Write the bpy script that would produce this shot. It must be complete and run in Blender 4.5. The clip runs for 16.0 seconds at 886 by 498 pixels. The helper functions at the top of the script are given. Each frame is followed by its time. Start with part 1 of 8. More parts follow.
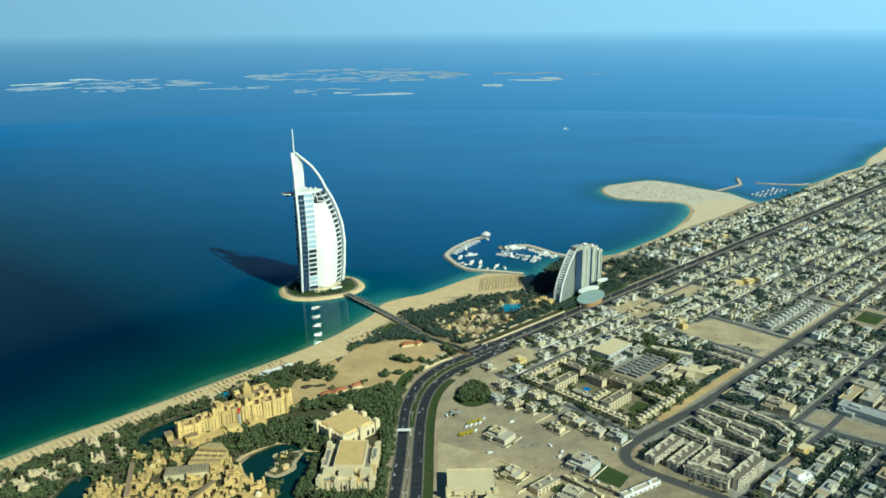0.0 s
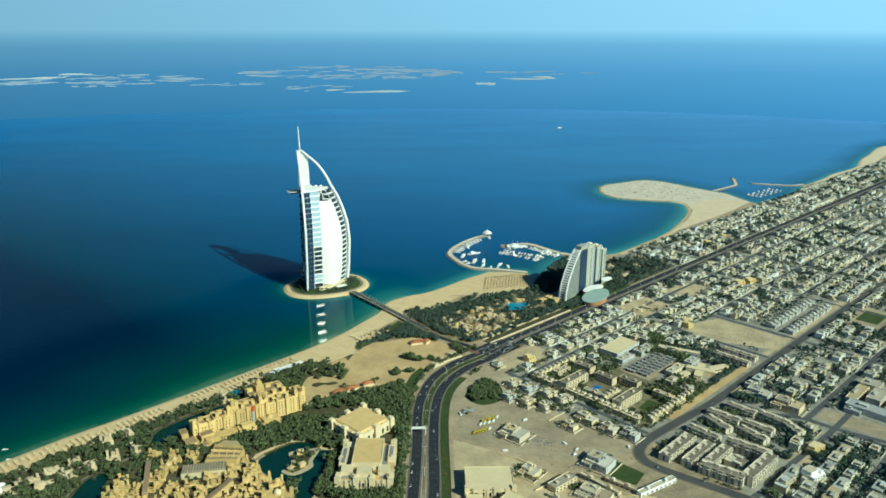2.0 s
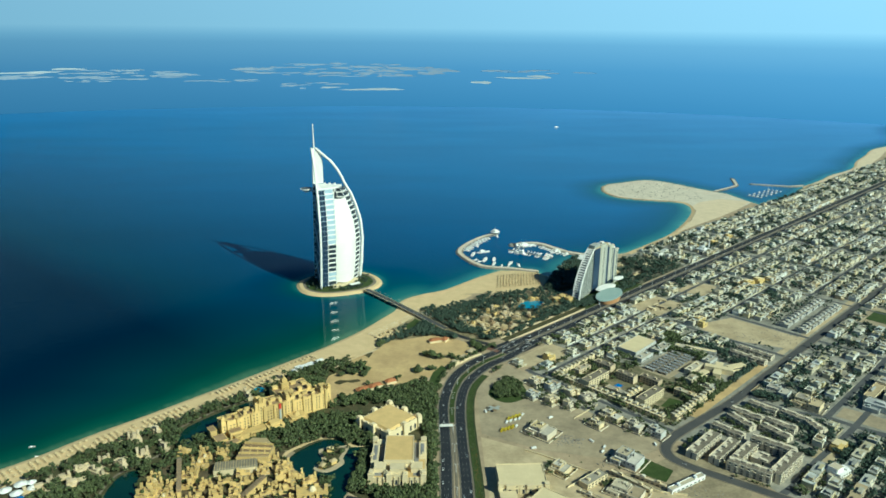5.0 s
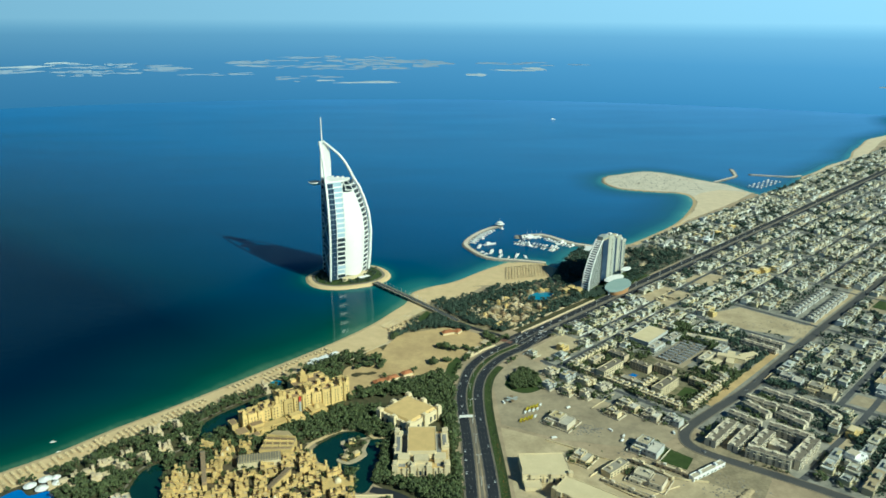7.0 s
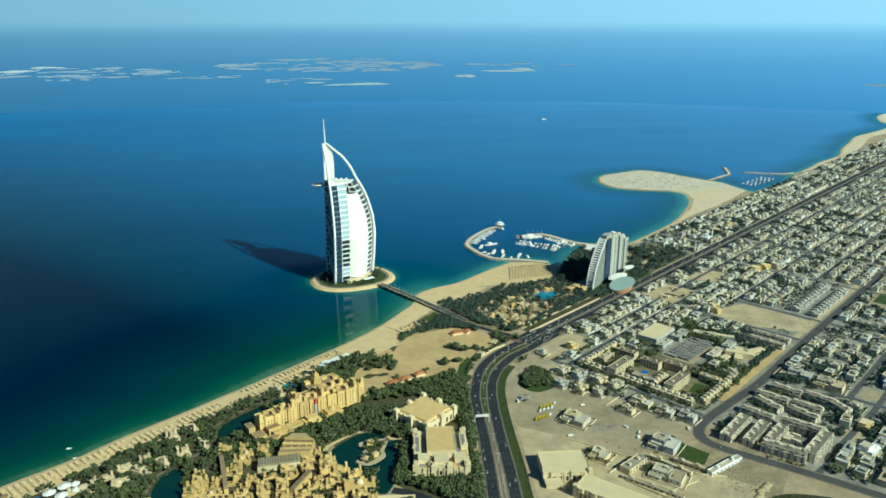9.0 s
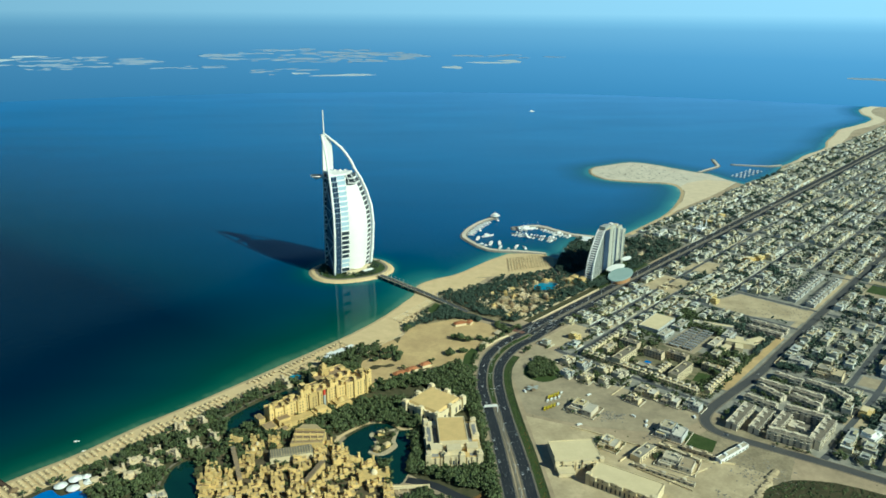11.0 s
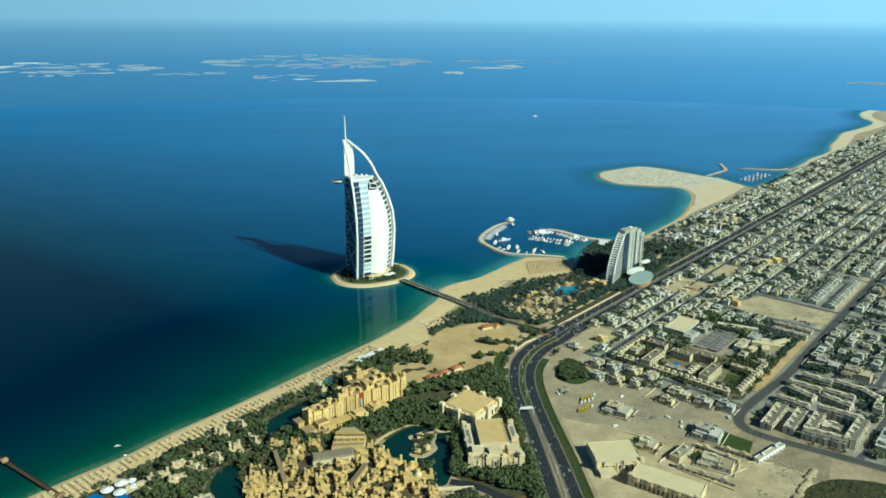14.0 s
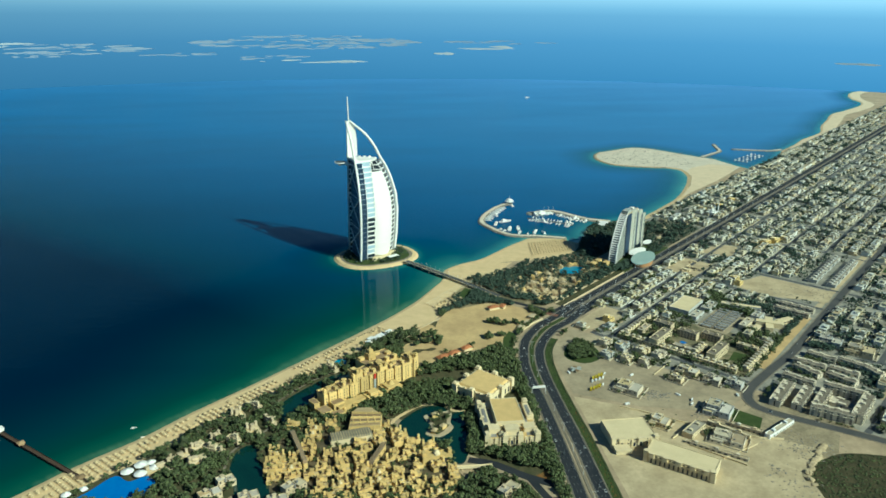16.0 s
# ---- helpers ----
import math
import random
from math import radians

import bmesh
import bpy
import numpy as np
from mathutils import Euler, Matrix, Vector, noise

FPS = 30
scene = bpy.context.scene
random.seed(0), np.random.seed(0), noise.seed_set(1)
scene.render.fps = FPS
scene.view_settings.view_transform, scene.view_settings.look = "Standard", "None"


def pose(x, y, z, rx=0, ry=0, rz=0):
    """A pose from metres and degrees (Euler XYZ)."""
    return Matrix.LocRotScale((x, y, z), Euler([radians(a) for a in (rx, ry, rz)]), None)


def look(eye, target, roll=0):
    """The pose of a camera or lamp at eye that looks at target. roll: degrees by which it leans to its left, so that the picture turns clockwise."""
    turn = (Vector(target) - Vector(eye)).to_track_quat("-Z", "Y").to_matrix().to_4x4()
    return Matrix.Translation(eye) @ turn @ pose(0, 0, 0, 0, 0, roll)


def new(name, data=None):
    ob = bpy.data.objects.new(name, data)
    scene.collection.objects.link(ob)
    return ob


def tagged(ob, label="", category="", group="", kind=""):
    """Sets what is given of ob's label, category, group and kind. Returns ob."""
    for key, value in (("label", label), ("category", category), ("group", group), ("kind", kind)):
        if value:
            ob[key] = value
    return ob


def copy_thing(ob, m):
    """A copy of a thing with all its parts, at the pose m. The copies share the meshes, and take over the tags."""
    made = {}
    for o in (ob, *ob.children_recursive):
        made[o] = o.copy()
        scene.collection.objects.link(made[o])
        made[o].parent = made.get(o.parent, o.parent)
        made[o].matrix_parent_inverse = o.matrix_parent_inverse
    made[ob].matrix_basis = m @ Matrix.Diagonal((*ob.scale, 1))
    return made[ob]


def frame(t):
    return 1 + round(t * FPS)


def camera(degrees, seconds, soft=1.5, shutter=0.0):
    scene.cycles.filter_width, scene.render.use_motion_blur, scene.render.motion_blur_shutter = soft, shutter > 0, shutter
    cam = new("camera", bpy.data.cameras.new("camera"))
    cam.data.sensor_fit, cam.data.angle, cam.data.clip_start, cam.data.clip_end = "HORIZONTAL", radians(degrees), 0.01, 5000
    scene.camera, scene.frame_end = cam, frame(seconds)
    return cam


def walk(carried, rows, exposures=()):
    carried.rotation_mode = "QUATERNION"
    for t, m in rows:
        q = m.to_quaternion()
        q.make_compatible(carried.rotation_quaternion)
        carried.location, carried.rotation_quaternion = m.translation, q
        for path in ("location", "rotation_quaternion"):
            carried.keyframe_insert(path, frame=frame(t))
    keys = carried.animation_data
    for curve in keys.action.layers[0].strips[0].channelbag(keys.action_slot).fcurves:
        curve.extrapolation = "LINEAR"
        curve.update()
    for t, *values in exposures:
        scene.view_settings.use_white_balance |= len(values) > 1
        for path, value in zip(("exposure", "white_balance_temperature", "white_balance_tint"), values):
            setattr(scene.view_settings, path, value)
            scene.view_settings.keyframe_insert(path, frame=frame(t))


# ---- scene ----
cam = camera(62.1, 16.0, soft=1.65)
PATH = [
    (0, (234.493, -1398.212, 496.445), (234.559, -1396.296, 495.876), -0.6),
    (0.5, (225.798, -1398.311, 496.866), (225.871, -1396.395, 496.295), -0.6),
    (1, (216.797, -1398.838, 497.2), (216.878, -1396.922, 496.63), -0.4),
    (1.5, (207.322, -1399.265, 497.934), (207.413, -1397.35, 497.363), -0.2),
    (2, (197.694, -1399.665, 498.822), (197.796, -1397.752, 498.247), 0.0),
    (2.5, (188.892, -1399.993, 499.326), (189.001, -1398.08, 498.751), 0.1),
    (3, (180.046, -1399.982, 499.757), (180.163, -1398.07, 499.181), 0.2),
    (3.5, (170.786, -1400.18, 500.05), (170.91, -1398.269, 499.473), 0.3),
    (4, (161.767, -1400.393, 500.181), (161.895, -1398.482, 499.605), 0.4),
    (6.5, (116.847, -1401.527, 499.903), (117.005, -1399.624, 499.31), 0.6),
    (7, (108.069, -1401.683, 499.738), (108.232, -1399.782, 499.141), 0.4),
    (7.5, (99.12, -1401.803, 499.649), (99.289, -1399.902, 499.052), 0.3),
    (8, (90.037, -1402.035, 499.81), (90.214, -1400.134, 499.215), 0.2),
    (8.5, (81.073, -1402.284, 499.761), (81.259, -1400.383, 499.168), -0.0),
    (9, (72.181, -1401.738, 499.725), (72.381, -1399.839, 499.131), 0.0),
    (11.5, (27.175, -1399.649, 498.96), (27.433, -1397.764, 498.343), 0.4),
    (12, (18.295, -1399.927, 499.03), (18.558, -1398.043, 498.413), 0.3),
    (12.5, (9.21, -1400.003, 499.217), (9.476, -1398.119, 498.6), 0.3),
    (13, (0.08, -1400.103, 499.263), (0.35, -1398.219, 498.65), 0.3),
    (13.5, (-9.265, -1400.281, 499.28), (-8.995, -1398.395, 498.674), 0.3),
    (14, (-18.341, -1400.751, 499.356), (-18.075, -1398.863, 498.755), 0.3),
    (14.5, (-27.349, -1400.719, 499.203), (-27.08, -1398.834, 498.592), 0.2),
    (15, (-36.296, -1399.867, 498.844), (-36.017, -1397.988, 498.216), 0.2),
    (15.5, (-45.3, -1398.915, 498.63), (-45.008, -1397.043, 497.989), 0.3),
    (16, (-54.138, -1398.649, 498.442), (-53.835, -1396.781, 497.795), 0.4),
]
walk(cam, [(t, look(e, g, r)) for t, e, g, r in PATH], [(0.0, 0.16, 6120, -9), (16.0, 0.16, 6120, -9)])

# ---- world, sun, exposure ----
SUN_AZ = math.atan2(0.702, -0.712)      # the sun stands behind the camera, to the right
SUN_EL = radians(36)
world = bpy.data.worlds.new("world")
scene.world = world
world.use_nodes = True
wn = world.node_tree.nodes
sky = wn.new("ShaderNodeTexSky")
sky.sky_type = "NISHITA"
sky.sun_disc = False
sky.sun_elevation = SUN_EL
sky.sun_rotation = SUN_AZ
sky.air_density, sky.dust_density, sky.ozone_density = 1.0, 0.1, 4.0
wn["Background"].inputs["Strength"].default_value = 0.036
tint = wn.new("ShaderNodeVectorMath")
tint.operation = "MULTIPLY"
tint.inputs[1].default_value = (0.38, 0.88, 1.22)
world.node_tree.links.new(sky.outputs[0], tint.inputs[0])
world.node_tree.links.new(tint.outputs[0], wn["Background"].inputs["Color"])
sun = new("sun", bpy.data.lights.new("sun", "SUN"))
sun.data.energy, sun.data.angle, sun.data.color = 5.0, radians(0.5), (0.94, 0.945, 0.785)
sun.matrix_world = look((702 * 2, -712 * 2, 2000 * math.tan(SUN_EL)), (0, 0, 0))

# ---- materials ----


def mat(name, c1, c2=None, scale=0.2, rough=0.8, bump=0.0, vary=0.0, island=0.0, metal=0.0, fine=0.0, spec=0.3, palette=()):
    """A node material: two colours mixed by a coarse and a fine noise at world size, varied from object to object or piece to piece."""
    m = bpy.data.materials.new(name)
    m.use_nodes = True
    nt, nd = m.node_tree, m.node_tree.nodes
    b = nd["Principled BSDF"]
    b.inputs["Roughness"].default_value = rough
    b.inputs["Metallic"].default_value = metal
    b.inputs["Specular IOR Level"].default_value = spec
    geo = nd.new("ShaderNodeNewGeometry")
    n1 = nd.new("ShaderNodeTexNoise")
    n1.inputs["Scale"].default_value = scale
    n1.inputs["Detail"].default_value = 6
    n1.inputs["Roughness"].default_value = 0.65
    nt.links.new(geo.outputs["Position"], n1.inputs["Vector"])
    ramp = nd.new("ShaderNodeMapRange")
    ramp.inputs["From Min"].default_value, ramp.inputs["From Max"].default_value = 0.32, 0.68
    nt.links.new(n1.outputs["Fac"], ramp.inputs["Value"])
    mix = nd.new("ShaderNodeMix")
    mix.data_type = "RGBA"
    mix.inputs[6].default_value = (*c1, 1)
    mix.inputs[7].default_value = (*(c2 or [v * 0.8 for v in c1]), 1)
    nt.links.new(ramp.outputs[0], mix.inputs[0])
    out = mix.outputs[2]
    if palette:
        pal = nd.new("ShaderNodeValToRGB")
        pal.color_ramp.interpolation = "CONSTANT"
        while len(pal.color_ramp.elements) < len(palette):
            pal.color_ramp.elements.new(0.5)
        for i, col in enumerate(palette):
            pal.color_ramp.elements[i].position = i / len(palette)
            pal.color_ramp.elements[i].color = (*col, 1)
        if island:
            nt.links.new(geo.outputs["Random Per Island"], pal.inputs[0])
        else:
            nt.links.new(nd.new("ShaderNodeObjectInfo").outputs["Random"], pal.inputs[0])
        tone = nd.new("ShaderNodeMix")
        tone.data_type, tone.blend_type = "RGBA", "MULTIPLY"
        tone.inputs[0].default_value = 1.0
        nt.links.new(out, tone.inputs[6])
        nt.links.new(pal.outputs[0], tone.inputs[7])
        out = tone.outputs[2]
        island = vary = 0
    for src, amount in ((("o", vary)), (("i", island)), (("f", fine))):
        if amount <= 0:
            continue
        if src == "o":
            val = nd.new("ShaderNodeObjectInfo").outputs["Random"]
        elif src == "i":
            val = geo.outputs["Random Per Island"]
        else:
            n2 = nd.new("ShaderNodeTexNoise")
            n2.inputs["Scale"].default_value = scale * 9
            n2.inputs["Detail"].default_value = 3
            nt.links.new(geo.outputs["Position"], n2.inputs["Vector"])
            val = n2.outputs["Fac"]
        rg = nd.new("ShaderNodeMapRange")
        rg.inputs["To Min"].default_value, rg.inputs["To Max"].default_value = 1 - amount, 1 + amount * (0.4 if src != "f" else 1)
        nt.links.new(val, rg.inputs["Value"])
        mul = nd.new("ShaderNodeVectorMath")
        mul.operation = "SCALE"
        nt.links.new(out, mul.inputs[0])
        nt.links.new(rg.outputs[0], mul.inputs["Scale"])
        out = mul.outputs[0]
    nt.links.new(out, b.inputs["Base Color"])
    if bump:
        n3 = nd.new("ShaderNodeTexNoise")
        n3.inputs["Scale"].default_value = scale * 4
        nt.links.new(geo.outputs["Position"], n3.inputs["Vector"])
        bp = nd.new("ShaderNodeBump")
        bp.inputs["Strength"].default_value = bump
        bp.inputs["Distance"].default_value = 0.5
        nt.links.new(n3.outputs["Fac"], bp.inputs["Height"])
        nt.links.new(bp.outputs[0], b.inputs["Normal"])
    return m


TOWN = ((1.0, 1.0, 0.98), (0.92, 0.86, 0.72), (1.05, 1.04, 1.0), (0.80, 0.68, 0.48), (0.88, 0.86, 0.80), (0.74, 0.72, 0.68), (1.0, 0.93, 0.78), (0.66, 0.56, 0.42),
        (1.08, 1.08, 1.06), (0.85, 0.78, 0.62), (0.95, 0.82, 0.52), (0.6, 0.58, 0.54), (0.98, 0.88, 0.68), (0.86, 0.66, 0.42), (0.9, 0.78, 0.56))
M = {
    "earth": mat("dusty_ground", (0.46, 0.355, 0.235), (0.27, 0.215, 0.14), 0.022, 0.95, 0.3, fine=0.22),
    "beach": mat("beach_sand", (0.66, 0.50, 0.285), (0.56, 0.42, 0.235), 0.05, 0.95, 0.2, fine=0.08),
    "lot": mat("packed_sand", (0.42, 0.345, 0.23), (0.245, 0.203, 0.14), 0.022, 0.95, 0.3, fine=0.22),
    "plot": mat("bare_plot", (0.53, 0.43, 0.275), (0.35, 0.28, 0.175), 0.03, 0.95, 0.3, fine=0.2),
    "tan_sand": mat("tan_sand", (0.57, 0.41, 0.205), (0.40, 0.28, 0.14), 0.025, 0.95, 0.3, fine=0.15),
    # blue cast of the coast road's asphalt is haze put into its colour
    "asphalt": mat("asphalt", (0.016, 0.020, 0.027), (0.028, 0.032, 0.039), 0.05, 0.85, 0.1, fine=0.15),
    "inner_asphalt": mat("old_asphalt", (0.060, 0.062, 0.066), (0.085, 0.084, 0.082), 0.04, 0.9, 0.1, fine=0.15),
    "street": mat("worn_street", (0.064, 0.070, 0.080), (0.100, 0.103, 0.106), 0.03, 0.9, 0.1, fine=0.15),
    "paving": mat("paving", (0.22, 0.19, 0.145), (0.16, 0.14, 0.11), 0.1, 0.9, fine=0.1),
    "paint": mat("road_paint", (0.34, 0.34, 0.33), (0.20, 0.20, 0.195), 0.5, 0.7),
    "grass": mat("lawn", (0.028, 0.055, 0.012), (0.055, 0.078, 0.022), 0.08, 0.95, 0.3, fine=0.3),
    "scrub": mat("scrub", (0.030, 0.034, 0.013), (0.080, 0.066, 0.034), 0.07, 0.95, 0.4, fine=0.4),
    # paler, bluer copy of the leaf colour: haze painted into farther trees
    "leaf_hazed": mat("hazed_foliage", (0.026, 0.050, 0.036), (0.060, 0.092, 0.066), 0.25, 0.7, 0.2, island=0.5),
    "apart": mat("apartment_plaster", (0.66, 0.59, 0.46), (0.56, 0.50, 0.385), 0.12, 0.9, 0.05, vary=0.12, fine=0.08),
    # brown paving with the shade of the alleys put into its colour
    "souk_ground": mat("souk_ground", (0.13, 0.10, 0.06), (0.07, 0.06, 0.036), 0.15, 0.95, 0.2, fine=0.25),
    "beach_plaster": mat("beach_house_plaster", (0.60, 0.49, 0.335), (0.49, 0.40, 0.265), 0.12, 0.9, 0.1, vary=0.2, fine=0.1),
    "wild_sand": mat("uneven_sand", (0.37, 0.305, 0.195), (0.19, 0.157, 0.105), 0.035, 0.95, 0.5, fine=0.35),
    "compound_soil": mat("compound_soil", (0.24, 0.20, 0.13), (0.09, 0.095, 0.05), 0.1, 0.95, 0.2, fine=0.3),
    "park_soil": mat("park_soil", (0.36, 0.285, 0.17), (0.12, 0.11, 0.06), 0.08, 0.95, 0.3, fine=0.3),
    "row_plaster": mat("row_plaster", (0.50, 0.51, 0.49), (0.42, 0.43, 0.41), 0.12, 0.9, vary=0.2, fine=0.08),
    "brick": mat("brick_paving", (0.20, 0.095, 0.065), (0.15, 0.08, 0.06), 0.2, 0.9, fine=0.15),
    "golden": mat("golden_plaster", (0.64, 0.49, 0.21), (0.55, 0.42, 0.18), 0.2, 0.9, vary=0.15, fine=0.1),
    "row_roof": mat("row_house_roof", (0.50, 0.455, 0.36), (0.37, 0.335, 0.265), 0.25, 0.95, 0.1, vary=0.25, fine=0.2),
    "teal_roof": mat("green_grey_roof", (0.30, 0.40, 0.38), (0.26, 0.36, 0.35), 0.08, 0.5, fine=0.08),
    "brown_roof": mat("brown_souk_roof", (0.38, 0.265, 0.15), (0.27, 0.185, 0.105), 0.2, 0.95, 0.1, vary=0.35, fine=0.15),
    "souk_roof": mat("pale_souk_roof", (0.58, 0.45, 0.25), (0.48, 0.37, 0.205), 0.15, 0.95, 0.1, vary=0.3, fine=0.15),
    "rockwork": mat("park_rockwork", (0.52, 0.40, 0.23), (0.36, 0.28, 0.16), 0.3, 0.95, 0.5, vary=0.25, island=0.3, fine=0.2),
    "leaf": mat("foliage", (0.030, 0.051, 0.019), (0.092, 0.112, 0.042), 0.25, 0.7, 0.2, vary=0.4, island=0.55),
    "palm": mat("palm_frond", (0.042, 0.062, 0.024), (0.08, 0.098, 0.042), 0.4, 0.6, vary=0.3, island=0.4),
    # planted soil, darkened further to stand for shade under the trees
    "garden": mat("shaded_garden_soil", (0.040, 0.048, 0.020), (0.095, 0.082, 0.044), 0.12, 0.95, 0.3, fine=0.35),
    # town ground cooled a little to carry haze in its colour
    "town_ground": mat("town_ground", (0.345, 0.325, 0.275), (0.158, 0.160, 0.138), 0.06, 0.95, 0.2, fine=0.3),
    "fill": mat("pale_fill", (0.64, 0.58, 0.47), (0.50, 0.45, 0.36), 0.03, 0.95, 0.4, fine=0.25),
    "bark": mat("bark", (0.13, 0.095, 0.06), (0.2, 0.15, 0.1), 1.5, 0.9, 0.4),
    "villa": mat("villa_plaster", (0.74, 0.705, 0.63), (0.64, 0.60, 0.53), 0.15, 0.85, 0.05, fine=0.06, palette=TOWN),
    # farther town walls cooled and greyed: haze put into the plaster colour
    "villa_hazed": mat("hazed_plaster", (0.645, 0.66, 0.64), (0.545, 0.56, 0.54), 0.05, 0.85, island=0.5, palette=TOWN),
    "tan": mat("sand_plaster", (0.72, 0.52, 0.215), (0.60, 0.425, 0.175), 0.12, 0.9, 0.1, vary=0.3, fine=0.08),
    "cream": mat("cream_plaster", (0.71, 0.60, 0.39), (0.63, 0.52, 0.33), 0.1, 0.9, 0.05, vary=0.1, fine=0.06),
    "tan_roof": mat("tan_roof", (0.66, 0.465, 0.205), (0.57, 0.40, 0.175), 0.1, 0.95, 0.1, vary=0.15, fine=0.12),
    "roof": mat("flat_roof", (0.57, 0.54, 0.475), (0.47, 0.44, 0.385), 0.12, 0.95, 0.1, fine=0.15, palette=TOWN),
    # the same haze tint in the farther roofs
    "roof_hazed": mat("hazed_roof", (0.50, 0.52, 0.505), (0.405, 0.425, 0.415), 0.06, 0.95, island=0.5, palette=TOWN),
    "grey_roof": mat("sheet_roof", (0.20, 0.20, 0.20), (0.27, 0.265, 0.26), 0.1, 0.7, vary=0.2),
    "shed_roof": mat("pale_sheet_roof", (0.36, 0.37, 0.37), (0.29, 0.30, 0.30), 0.1, 0.7, vary=0.2),
    "red_roof": mat("clay_tiles", (0.42, 0.17, 0.075), (0.34, 0.13, 0.06), 0.4, 0.9, vary=0.2, fine=0.15),
    "white": mat("white_paint", (0.80, 0.80, 0.78), (0.72, 0.72, 0.70), 0.1, 0.55),
    "fabric": mat("white_membrane", (0.82, 0.81, 0.78), (0.78, 0.77, 0.74), 0.06, 0.5, fine=0.02),
    "glass": mat("window_glass", (0.020, 0.030, 0.045), (0.035, 0.05, 0.07), 0.3, 0.12, spec=0.6),
    "blue_glass": mat("tinted_glass", (0.018, 0.040, 0.085), (0.03, 0.06, 0.11), 0.08, 0.3, spec=0.4),
    "grey_glass": mat("grey_facade_glass", (0.10, 0.13, 0.15), (0.14, 0.17, 0.19), 0.08, 0.2, spec=0.7),
    "rock": mat("rock_armour", (0.34, 0.31, 0.265), (0.20, 0.185, 0.16), 0.25, 0.95, 0.6, island=0.4, fine=0.3),
    "wood": mat("weathered_wood", (0.055, 0.035, 0.026), (0.09, 0.06, 0.045), 0.3, 0.85),
    "thatch": mat("thatch", (0.58, 0.45, 0.26), (0.46, 0.36, 0.21), 0.8, 0.95, vary=0.25),
    "pool": mat("pool_water", (0.01, 0.14, 0.50), (0.012, 0.18, 0.55), 0.1, 0.08, 0.05, spec=0.5),
    "turquoise": mat("turquoise_pool", (0.02, 0.22, 0.36), (0.03, 0.26, 0.40), 0.1, 0.1, 0.05, spec=0.4),
    "lagoon": mat("lagoon_water", (0.004, 0.028, 0.026), (0.006, 0.038, 0.032), 0.03, 0.08, 0.05, spec=0.5),
    "yellow": mat("yellow_paint", (0.55, 0.42, 0.03), (0.5, 0.38, 0.03), 0.5, 0.6, vary=0.1),
    "red": mat("red_paint", (0.5, 0.05, 0.03), (0.45, 0.05, 0.03), 0.5, 0.6),
    "car": mat("car_paint", (0.55, 0.55, 0.56), (0.5, 0.5, 0.5), 1.0, 0.35, vary=0.9, spec=0.6),
    "rubber": mat("rubber", (0.02, 0.02, 0.02), None, 1.0, 0.8),
    "flowers": mat("flower_bed", (0.30, 0.10, 0.03), (0.08, 0.09, 0.03), 0.5, 0.95, fine=0.4),
    "copper": mat("copper_dome_wall", (0.55, 0.30, 0.14), (0.48, 0.26, 0.13), 0.2, 0.6),
    "dark_deck": mat("dark_deck_paint", (0.05, 0.065, 0.08), (0.07, 0.085, 0.10), 0.2, 0.7),
    # dark tone of the mix paints the shade under the park trees
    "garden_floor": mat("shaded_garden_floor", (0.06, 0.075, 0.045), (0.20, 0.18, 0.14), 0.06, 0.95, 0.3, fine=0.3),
    "pale_beach": mat("pale_beach_sand", (0.67, 0.555, 0.385), (0.57, 0.47, 0.32), 0.04, 0.95, 0.3, fine=0.12),
    "slat_roof": mat("dark_slatted_roof", (0.24, 0.215, 0.155), (0.18, 0.16, 0.12), 0.2, 0.8, fine=0.1),
    "clear_glass": mat("polished_glass", (0.020, 0.030, 0.045), (0.03, 0.045, 0.06), 0.1, 0.17, spec=1.0),
    "tower_wall": mat("cream_concrete", (0.47, 0.475, 0.41), (0.41, 0.415, 0.36), 0.1, 0.7),
    "hotel_wall": mat("pale_concrete", (0.36, 0.385, 0.36), (0.31, 0.335, 0.315), 0.1, 0.7),
    # pale blue base stands for the sky mirrored in the panes
    "sky_glass": mat("painted_sky_glass", (0.36, 0.50, 0.62), (0.44, 0.57, 0.68), 0.05, 0.17, spec=1.0),
    "cream_roof": mat("cream_roof", (0.68, 0.57, 0.355), (0.61, 0.505, 0.31), 0.06, 0.95, 0.05, fine=0.06),
    # sand greyed towards blue: haze put into the bold islands' colour
    "far_sand_pale": mat("pale_hazed_sand", (0.33, 0.38, 0.42), (0.28, 0.345, 0.405), 0.01, 0.95),
    "ochre": mat("ochre_plaster", (0.62, 0.46, 0.17), (0.52, 0.38, 0.15), 0.15, 0.9, 0.05, vary=0.15, fine=0.08),
    # stronger haze blue painted into the sand of the lesser islands
    "far_sand": mat("hazed_island_sand", (0.20, 0.27, 0.36), (0.165, 0.24, 0.345), 0.01, 0.95),
}

# ---- mesh building ----


